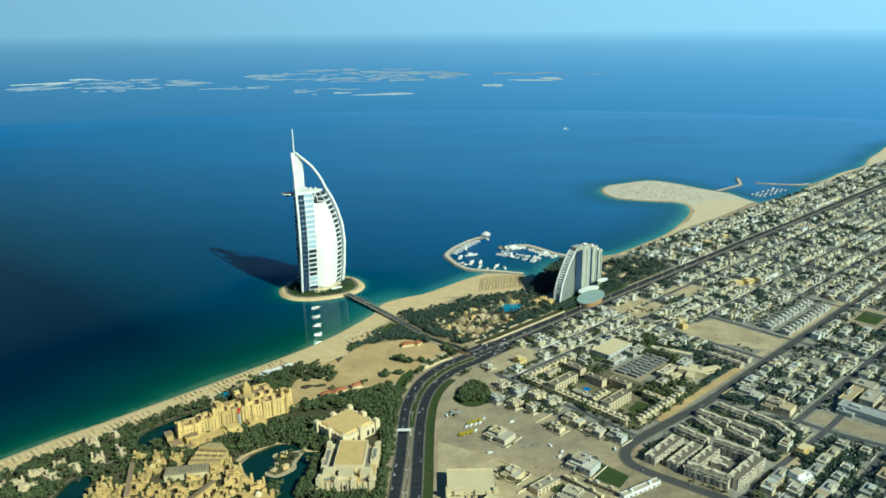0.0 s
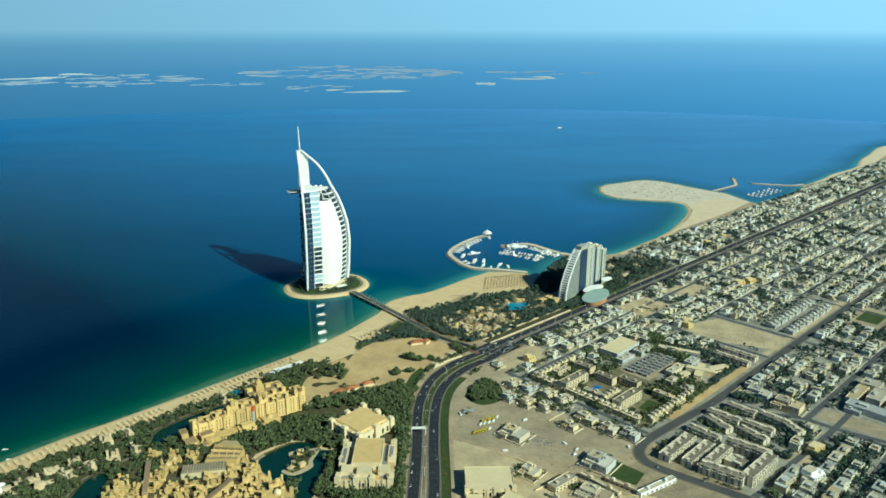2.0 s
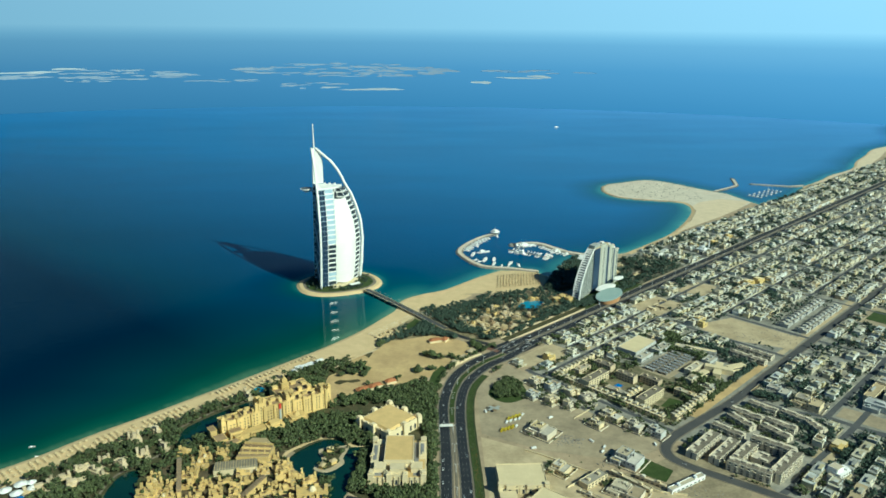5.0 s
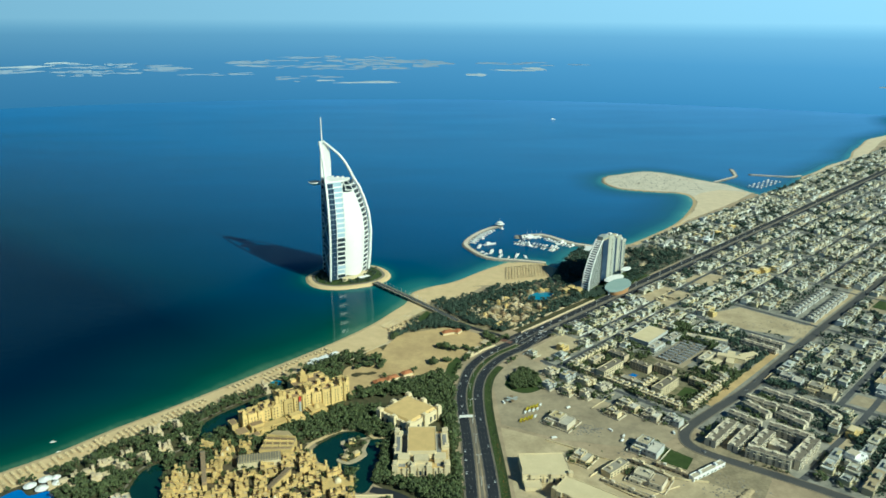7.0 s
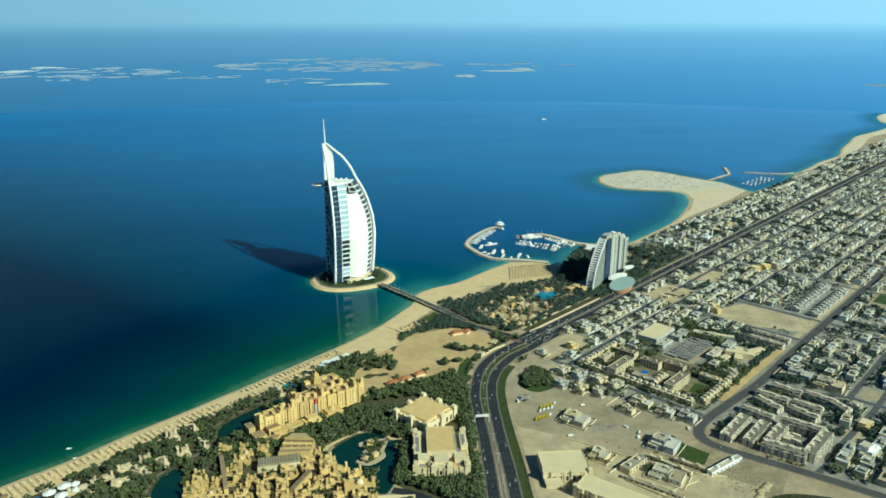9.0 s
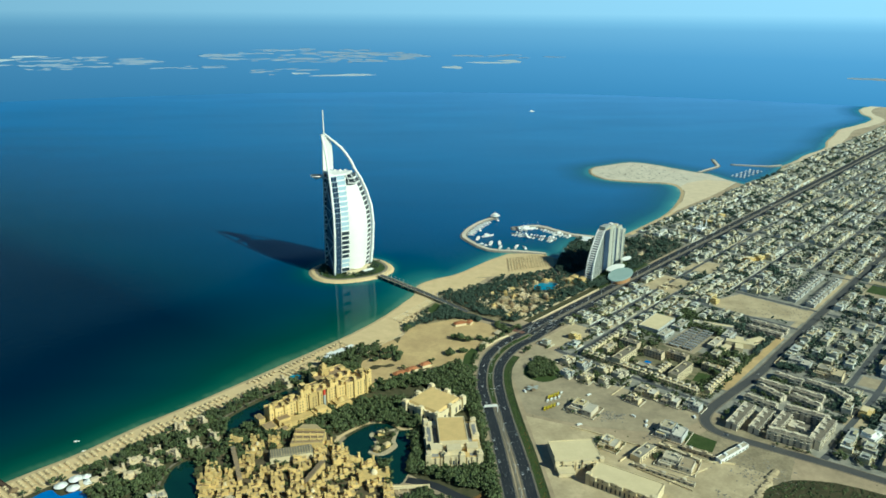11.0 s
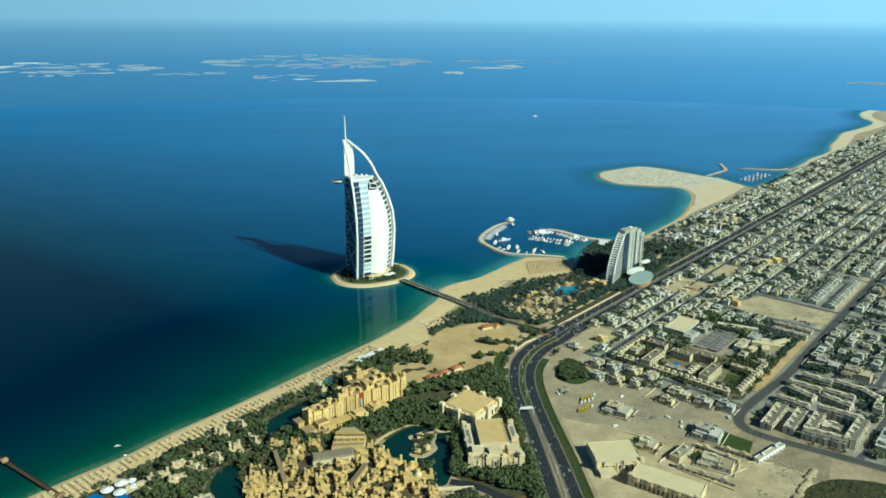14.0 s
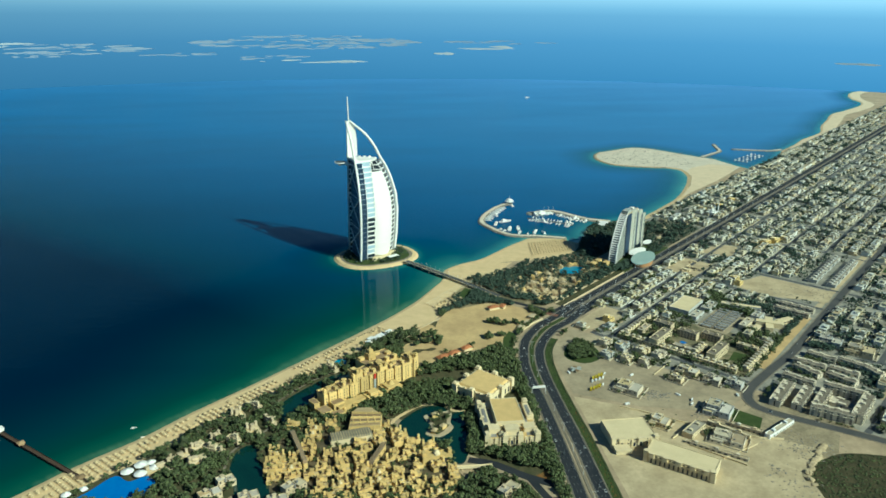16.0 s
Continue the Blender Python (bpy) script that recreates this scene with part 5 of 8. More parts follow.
# water of the resort
sheet("lagoon_west", [(-172, -770), (-166, -723), (-175, -684), (-172, -650), (-160, -634), (-150, -640), (-146, -660), (-137, -687), (-129, -728), (-132, -775)], "lagoon", "dark green resort lagoon", "lagoon", 0.06, True, 4)
sheet("lagoon_north", [(-122, -540), (-78, -494), (-45, -472), (-42, -484), (-68, -512), (-80, -530), (-84, -562), (-104, -568), (-114, -592), (-126, -606), (-124, -574)], "lagoon", "dark green moat before the palace hotel", "lagoon", 0.06, True, 4)
sheet("lagoon_east", [(18, -621), (33, -597), (58, -579), (80, -584), (87, -600), (103, -598), (100, -640), (96, -675), (84, -705), (70, -700), (72, -672), (52, -660), (36, -652)], "lagoon", "dark green resort lagoon", "lagoon", 0.06, True, 4)
sheet("lagoon_islet", [(52, -602), (70, -597), (88, -595), (83, -620), (84, -634), (66, -650), (49, -642), (58, -626)], "beach_plaster", "islet with a pale rim in the lagoon", "islet", 0.7, True, 4)
sheet("islet_garden", [(57, -604), (70, -600), (83, -600), (78, -620), (78, -630), (66, -643), (55, -638), (63, -624)], "garden", "planted middle of the lagoon islet", "garden", 0.76, False, 4)
bank = MB().strip(curve([(10, -622), (14, -606), (28, -592), (52, -575), (82, -578), (92, -594), (106, -594)], 4), 5, GROUND + .12, 0, .4)
solid("lagoon_path", bank, "beach", "pale path along the lagoon bank", "path", kind="structure")
bank = MB().strip(curve([(-182, -700), (-178, -650), (-162, -626), (-136, -598), (-134, -560), (-128, -536), (-84, -488), (-48, -466)], 4), 3, GROUND + .12, 0, .4)
solid("lagoon_path_west", bank, "paving", "paved path along the long lagoon", "path", kind="structure")
sheet("resort_pool", [(-330, -712), (-318, -696), (-297, -672), (-280, -684), (-262, -677), (-249, -698), (-267, -716), (-300, -720)], "pool", "bright blue resort swimming pool", "pool", 0.15, True, 4)
sheet("beach_pool", [(-57, -444), (-53, -435), (-46, -432), (-39, -437), (-38, -447), (-47, -452)], "turquoise", "turquoise pool by the beach", "pool", 0.15, True, 4)
sheet("water_park_pool", [(378, -136), (388, -112), (410, -104), (430, -112), (422, -134), (400, -144)], "turquoise", "blue water-park pool", "pool", 0.15, True, 4)
sheet("flower_island", [(158, -740), (180, -728), (186, -745), (178, -754)], "flowers", "triangular flower bed at the turn-off", "flower bed", 0.3)

# ---- villas ----
rv = random.Random(21)


def villa_kind(i):
    """One of several villa kinds, built at the origin; its width and depth come back with it."""
    r = random.Random(100 + i)
    ob = thing("villa", ("white plastered villa with a flat parapet roof", "pale two-storey villa with a stepped roof terrace", "cream villa with a flat roof and stair head",
                         "long white villa with a roof terrace", "small cubic plastered villa", "beige villa with flat roofs at two levels", "pale villa with a projecting porch and side wing")[i], "villa", (0, 0, 0), 0, "villas of the town")
    e = r.choice((-1, 1))
    h1, h2 = 3.9, 7.4 + 0.5 * (i % 3)
    # x, y, width, depth, base, top of each block; no two tops level
    blocks = [(0, 0, 12, 10.5, 0, h1), (e * 4.8, -.8 * e, 6, 12.8, 0, h1 + .25 if i % 2 else h2 - .5), (-e * 1.4, .9, 9, 8.2, h1, h2), (-e * 6.6, 3.2, 4.4, 6.2, 0, 3.2)]
    if i in (1, 3, 6):
        blocks.append((-e * 3.2, -4.6, 5.4, 3.6, 0, h2 - .9))
    wall, decks = MB(), MB()
    for x, y, a, b, z0, z1 in blocks:
        wall.box(x, y, z0, a, b, z1 - z0)
        for k in (-1, 1):
            wall.box(x + k * (a / 2 - .15), y, z1, .3, b, .85).box(x, y + k * (b / 2 - .15), z1, a - .62, .3, .85)
        decks.box(x, y, z1 + .02, a - .7, b - .7, .12)
    # porch on two posts, balcony over it
    wall.box(e * .6, -6.4, 3.0, 5.2, 2.6, .35).box(e * .6 - 2.2, -7.4, 0, .4, .4, 3.0).box(e * .6 + 2.2, -7.4, 0, .4, .4, 3.0).box(e * .6, -7.6, 3.35, 5.2, .2, .9)
    w = part("wall", wall, "villa", ob)
    part("roof", decks, "roof", ob)
    part("stair_head", MB().box(-e * 2.8, 2.4, h2, 3.2, 3.6, 2.5).box(-e * 2.8, 2.4, h2 + 2.5, 3.6, 4, .25), "villa", ob)
    pane = MB().box(0, 0, 0, 2.3, .2, 1.9).mesh("window", ["glass"])
    for x, y, z, a in ((-e * 3.6, -3.2, h1 + .9, 0), (e * .8, -3.2, h1 + .9, 0), (-e * 3.0, -5.25, 1.0, 0), (-e * 1.4 + 4.5, 1.2, h1 + .9, 90)):
        part("window", pane, "glass", w).matrix_local = pose(x, y, z, 0, 0, a)
    return ob, 17.0, 15.0


kinds = [villa_kind(i) for i in range(7)]
used = [False] * 7
town, town_trees, walls, gardens = MB(), [], MB(), MB()
near_villas = 0
built = set()


def town_block(x, y, z, a, b, h, rot, rim=False):
    """One plain block of a farther house; rim: with a parapet round its roof."""
    town.box(x, y, z, a, b, h, rot, 1, 0, 1)
    if rim:
        c, s = math.cos(rot), math.sin(rot)
        for k in (-1, 1):
            d = k * (a / 2 - .2)
            town.box(x + c * d, y + s * d, z + h, .4, b, .9, rot)
            d = k * (b / 2 - .2)
            town.box(x - s * d, y + c * d, z + h, a - .82, .4, .9, rot)


def place_villa(x, y, rot, step):
    global near_villas
    k = rv.randrange(7)
    ob, sx, sy = kinds[k]
    w, d = step * rv.uniform(.76, .9), rv.uniform(14.5, 18)
    built.update(cells(block(x, y, w + 1, d + 1, rot)))
    if near_villas < 100:
        near_villas += 1
        m = pose(x, y, GROUND, 0, 0, rv.choice((0, 0, 180)) + math.degrees(rot))
        if not used[k]:
            used[k] = True
            ob.matrix_world = m
        else:
            ob = copy_thing(ob, m)
        ob.scale = (w / sx * rv.choice((-1, 1)), d / sy, rv.uniform(.85, 1.2))
        return
    c, s = math.cos(rot), math.sin(rot)
    at = lambda p, q: (x + c * p - s * q, y + s * p + c * q)
    near = x < 1250
    h = rv.choice((4, 6.6, 7, 7.4, 8, 8.6))
    e, f = rv.choice((-1, 1)), rv.choice((-1, 1))
    town_block(*at(e * w * .12, 0), GROUND, w * .74, d * .66, h, rot, near)
    town_block(*at(-e * w * .3, f * d * .1), GROUND, w * .38, d * .78, h * rv.choice((.52, .55, .9)), rot, near)
    town_block(*at(e * w * .2, -f * d * .36), GROUND, w * .42, d * .3, h * .5 + .2, rot, False)
    town_block(*at(e * w * rv.uniform(-.1, .25), f * d * .08), GROUND + h, w * .26, d * .28, 2.6, rot, False)
    if x < 1100:
        for g in (-.22, .22):
            town.box(*at(e * w * .12 + g * w * .74, -d * .33), GROUND + h - 2.7, 2.0, .3, 1.8, rot, 1, 2)
            town.box(*at(e * w * .12 + g * w * .74, -d * .33), GROUND + .7, 2.0, .3, 1.8, rot, 1, 2)
            town.box(*at(w * .37 + e * w * .12, g * d * .6), GROUND + h - 2.7, .3, 1.9, 1.8, rot, 1, 2)


# special buildings take their ground first


def reserve(x, y, sx, sy, rot=GRID):
    take(block(x, y, sx + 5, sy + 5, rot))


ROWS_EAST = [((634, -518), (660, -548)), ((602, -534), (630, -567)), ((593, -550), (608, -586)), ((560, -573), (586, -606)),
             ((668, -544), (690, -575)), ((636, -565), (661, -595)), ((623, -579), (643, -614)), ((689, -575), (695, -600))]
for (xa, ya), (xb, yb) in ROWS_EAST:
    reserve((xa + xb) / 2, (ya + yb) / 2, math.hypot(xb - xa, yb - ya) + 4, 11, math.atan2(yb - ya, xb - xa))
reserve(632, -340, 66, 12, -.54)
for us_, vs_, a_, b_ in ((250, 488, 140, 76), (165, 268, 78, 60), (255, 286, 70, 62)):
    reserve(*uv(us_, vs_), a_ - 5, b_ - 5)
reserve(540, -324, 68, 38, .74)
BIG_HOUSES = [(339, -660, 19, 20, 7, -.75), (403, -708, 34, 22, 7, -.68), (424, -647, 29, 26, 10, -.75), (433, -545, 26, 15, 8, -.85), (456, -572, 20, 15, 8, -.85),
              (479, -588, 20, 14, 9, -.85), (408, -562, 16, 12, 7, -.85), (333, -576, 30, 24, 8, -.75), (340, -478, 16, 13, 7, .7), (363, -496, 16, 13, 8, .7), (386, -508, 17, 13, 8, .7), (691, -490, 30, 20, 9, -.8), (716, -525, 34, 24, 10, -.8),
              (352, -440, 18, 14, 8, .7), (372, -455, 20, 14, 8, .7), (396, -476, 18, 15, 9, .7), (414, -492, 22, 14, 8, .7)]
for args in BIG_HOUSES:
    reserve(*args[:4], args[5])
for args in ((440, -434, 52, 20, GRID), (516, -492, 52, 20, GRID), (480, -462, 60, 50, GRID), (560, -405, 105, 66, GRID), (893, -195, 190, 24, GRID), (910, -222, 190, 24, GRID),
             (527, -622, 72, 20, 0.73), (547, -637, 66, 20, 0.73), (590, -655, 100, 80, 0.7), (287, -688, 60, 52, -0.03), (326, -745, 86, 40, -0.70),
             (476, -697, 62, 16, 0.5)):
    reserve(*args)

take([uv(-230, 330), uv(-60, 345), uv(-104, 470), uv(-78, 631), uv(-5, 1012), uv(60, 1500), uv(-500, 1500), uv(-330, 440)])
rows = []
for va, vb in zip([8] + ROWS_V, ROWS_V):
    gap = vb - va
    n = max(1, round((gap - 7) / 23))
    for i in range(n):
        rows.append(va + 5 + (gap - 9) * (i + .5) / n)
plots = []
for v in rows:
    u = -330.0 if v > 330 else -110.0
    while u < (3400 if v < 800 else 2750):
        step = rv.uniform(20, 29) if v > 330 and u < 700 else rv.uniform(17, 24)
        plots.append((u + step / 2, v + rv.uniform(-1.5, 1.5), step))
        u += step
for v in (-28, -52, -76, -100, -124, -143):
    u = 624.0
    while u < 3300:
        step = rv.uniform(17, 25)
        plots.append((u + step / 2, v, step))
        u += step
plots.sort(key=lambda p: (uv(p[0], p[1])[0] - 90) ** 2 + (uv(p[0], p[1])[1] + 1400) ** 2)
compound = [uv(-38, 106), uv(70, 106), uv(100, 200), uv(100, 303), uv(-38, 303)]
grove_hotel = [uv(330, -150), uv(420, -150), uv(560, -140), uv(612, -120), uv(618, -60), uv(606, -20), uv(488, -20), uv(400, -20), uv(360, -60)]
for u, v, step in plots:
    x, y = uv(u, v)
    if inside(x, y, grove_hotel) or inside(x, y, compound) or u < -24 and 70 < v < 330 or not (free(x, y, 1) and free(*uv(u - step * .4, v), 1) and free(*uv(u + step * .4, v), 1)):
        continue
    if -150 < v < 0 and rv.random() < 0.1 or rv.random() < 0.07:
        if rv.random() < 0.6:
            town_trees.extend((x + rv.uniform(-6, 6), y + rv.uniform(-6, 6), rv.uniform(3, 5)) for _ in range(4))
        continue
    style = (int(v * 7.3) * 31 + int(u // 170) * 17) % 10
    if x > 560 and style < 3:
        # a strip of joined houses
        z = (6.8, 7.4, 8.2)[style]
        town.box(x, y, GROUND, step + .3, 11.5, z + rv.choice((0, 0, .5)), GRID, 1, 0, 1)
        town.box(*uv(u + rv.uniform(-3, 3), v + 2.5), GROUND + z, step * .45, 4.5, 2.8, GRID, 1, 0, 1)
        town.box(*uv(u, v - 7.5), GROUND, step * .7, 4, 3.2, GRID, 1, 0, 1)
        if x < 1000:
            for f in (-.25, .25):
                town.box(*uv(u + f * step, v + 5.75), GROUND + z - 2.7, 2, .3, 1.7, GRID, 1, 2)
        for f in (-1, 1):
            if rv.random() < .7:
                town_trees.append((*uv(u + rv.uniform(-5, 5), v + f * rv.uniform(8, 10)), rv.uniform(2.4, 4.2)))
        continue
    if x > 560 and style == 3 and rv.random() < .75:
        town_trees.extend((*uv(u + rv.uniform(-9, 9), v + rv.uniform(-9, 9)), rv.uniform(3, 5.5)) for _ in range(4))
        continue
    place_villa(x + rv.uniform(-.6, .6), y + rv.uniform(-.6, .6), GRID + rv.uniform(-.02, .02), step)
    if x < 1700 and rv.random() < .6:
        gx, gy = uv(u + rv.uniform(-2, 2), v + rv.choice((-1, 1)) * 8.5)
        gardens.box(gx, gy, GROUND, step - 2, rv.uniform(4, 6), .06 + rv.uniform(0, .03), GRID)
    for _ in range(rv.choice((0, 1, 1))):
        ex, ey = uv(u + rv.uniform(-step / 2, step / 2), v + rv.choice((-1, 1)) * rv.uniform(9, 11))
        if free(ex, ey, 2):
            town.box(ex, ey, GROUND, rv.uniform(4, 9), rv.uniform(3.5, 5), rv.choice((3, 3.2, 3.5)), GRID, 1, 0, 1)
    # the plot's boundary wall and its trees, which stand in clumps
    if x < 1400:
        c = block(x, y, step - .6, 21.5, GRID)
        for i in range(4):
            (ax, ay), (bx, by) = c[i], c[i - 1]
            if rv.random() < .8:
                walls.box((ax + bx) / 2, (ay + by) / 2, GROUND, math.hypot(bx - ax, by - ay), .35, 2.1, math.atan2(by - ay, bx - ax))
    for _ in range(rv.choice((0, 1, 1)) if x < 1300 else 1):
        du, dv = rv.choice((-1, 1)) * step * .44, rv.choice((-1, 1)) * rv.uniform(6, 10.5)
        big = rv.choice((2.6, 3.2, 3.8, 4.6))
        for _ in range(rv.choice((2, 3, 4)) if x < 1300 else rv.choice((1, 2))):
            tx, ty = uv(u + du + rv.gauss(0, 2.4), v + dv + rv.gauss(0, 1.8))
            if free(tx, ty):
                town_trees.append((tx, ty, big * rv.uniform(.7, 1.1)))
# gardens grown together: trees thick where the noise runs high, thin elsewhere
for u_max, v_max, count, r0, r1 in ((520, 620, 7600, 2.2, 4.4), (1250, 800, 7000, 2.6, 4.8), (2500, 900, 3600, 3.0, 5.4)):
    for _ in range(count):
        u, v = rv.uniform(-110 if u_max < 600 else u_max * .4, u_max), rv.uniform(14, v_max) if rv.random() < .8 else rv.uniform(-150, -20)
        x, y = uv(u, v)
        if v < 0 and u < 625 or v > 330 and u < -95:
            continue
        lush = noise.noise((x * .017, y * .017, 3.1)) + .5 * noise.noise((x * .05, y * .05, 7.7))
        if lush < rv.uniform(-.5, .15) or not free(x, y) or (int((x - X0) / CELL), int((y - Y0) / CELL)) in built:
            continue
        town_trees.append((x, y, rv.uniform(r0, r1) * (1.1 if lush > .3 else .85)))
tagged(solid("town", town, ["villa_hazed", "roof_hazed", "glass"], "dense quarter of pale flat-roofed villas, haze tint in their colour", "town quarter"), kind="stuff")
tagged(solid("garden_plots", gardens, ["garden"], "planted front gardens of the villas", "gardens"), kind="stuff")
tagged(solid("plot_walls", walls, ["villa_hazed"], "pale boundary walls round the villa plots, haze tint in their colour", "walls"), kind="stuff")

# ---- trees ----


def crown(mb, x, y, z, r, rng, n, mi=0, big=1.0):
    for _ in range(n):
        a, q = rng.uniform(0, 6.283), r * rng.random() ** .5
        h = rng.uniform(-.35, .75) * r * (1.15 - .5 * q / r)
        mb.clump(x + q * math.cos(a), y + q * math.sin(a), z + h, r * rng.uniform(.2, .36) * big, rng, .75, mi)


def tree_kind(i):
    r = random.Random(50 + i)
    ob = thing("tree", ("round dark-green shade tree in sandy soil", "broad dusty green tree with an uneven crown", "small dense green tree in sandy soil", "open-crowned green tree with a bent trunk")[i], "tree", (0, 0, 0), 0, "trees of the gardens")
    s = (3.6, 4.4, 2.8, 3.8)[i]
    t = MB().tube([(0, 0, 0), (.1, .1, s * .5), (.05, .2, s * .95)], .34, 6, r1=.2)
    for k in range(4):
        a = k * 1.6 + i
        t.tube([(.05, .15, s * .6), (math.cos(a) * s * .35, math.sin(a) * s * .35, s * .95), (math.cos(a) * s * .6, math.sin(a) * s * .6, s * 1.2)], .16, 5, r1=.06)
    part("trunk", t, "bark", ob)
    c = MB()
    crown(c, 0, 0, s * 1.25, s, r, 64)
    part("crown", c, "leaf", ob)
    return ob


def palm_kind(i):
    r = random.Random(70 + i)
    h = (8.5, 6.5)[i]
    ob = thing("palm_tree", "date palm with drooping grey-green fronds", "palm", (0, 0, 0), 0, "palms of the resort")
    part("trunk", MB().tube([(0, 0, 0), (.15, 0, h * .5), (.2, .1, h)], .3, 6, r1=.2), "bark", ob)
    c = MB()
    for k in range(18):
        a, up = k * 2.4, r.uniform(-.2, .9)
        L = r.uniform(2.6, 3.4)
        dx, dy = math.cos(a), math.sin(a)
        line = [(0, 0, h), (dx * L * .5, dy * L * .5, h + up * 1.4), (dx * L, dy * L, h + up * 1.2 - 1.3)]
        w = .55
        vs = []
        for j, p in enumerate(line):
            ww = (w * .5, w, .08)[j]
            vs += [(p[0] - dy * ww, p[1] + dx * ww, p[2] - .15), (p[0], p[1], p[2] + .12), (p[0] + dy * ww, p[1] - dx * ww, p[2] - .15)]
        c.add(vs, [(0, 1, 4, 3), (1, 2, 5, 4), (3, 4, 7, 6), (4, 5, 8, 7)])
    part("crown", c, "palm", ob)
    return ob


tree_kinds, palm_kinds = [tree_kind(i) for i in range(4)], [palm_kind(i) for i in range(2)]
first = set()
wood, town_wood = MB(), MB()
rt = random.Random(8)
counts = {"tree": 0, "palm": 0}


def plant(x, y, r, palm=False, full=1):
    kind, pool = ("palm", palm_kinds) if palm else ("tree", tree_kinds)
    if counts[kind] < 105:
        counts[kind] += 1
        i = rt.randrange(len(pool))
        k = r / (3.0 if palm else 3.6)
        m = pose(x, y, GROUND, 0, 0, rt.uniform(0, 360))
        if (kind, i) in first:
            o = copy_thing(pool[i], m)
        else:
            first.add((kind, i))
            o = pool[i]
            o.matrix_world = m
        o.scale = (k, k, k * rt.uniform(.9, 1.15))
        return
    h = r * (1.6 if palm else 1.0)
    # farther trees go to the mesh with the hazed leaf colour
    w = wood if to_uv(x, y)[1] < 12 and y < -290 or x < 640 and to_uv(x, y)[1] > 12 else town_wood
    w.tube([(x, y, GROUND), (x + .1, y, GROUND + h * 1.0)], .28, 3 if x > 700 else 4, mi=1)
    crown(w, x, y, GROUND + h * 1.05, r, rt, 10 * full if x < 700 else 5 if x < 1200 else 3, 0, 1.6 if x < 700 else 1.9 if x < 1200 else 2.3)


def grove(poly, count, r0, r1, palm=0.0, gap=2, anywhere=False):
    xs, ys = [p[0] for p in poly], [p[1] for p in poly]
    got = 0
    for _ in range(count * 40):
        x, y = rt.uniform(min(xs), max(xs)), rt.uniform(min(ys), max(ys))
        if inside(x, y, poly) and (anywhere or free(x, y, gap)):
            plant(x, y, rt.uniform(r0, r1), rt.random() < palm)
            got += 1
            if got >= count:
                break

# ---- resort: palace hotel, halls, souk ----
rs = random.Random(5)


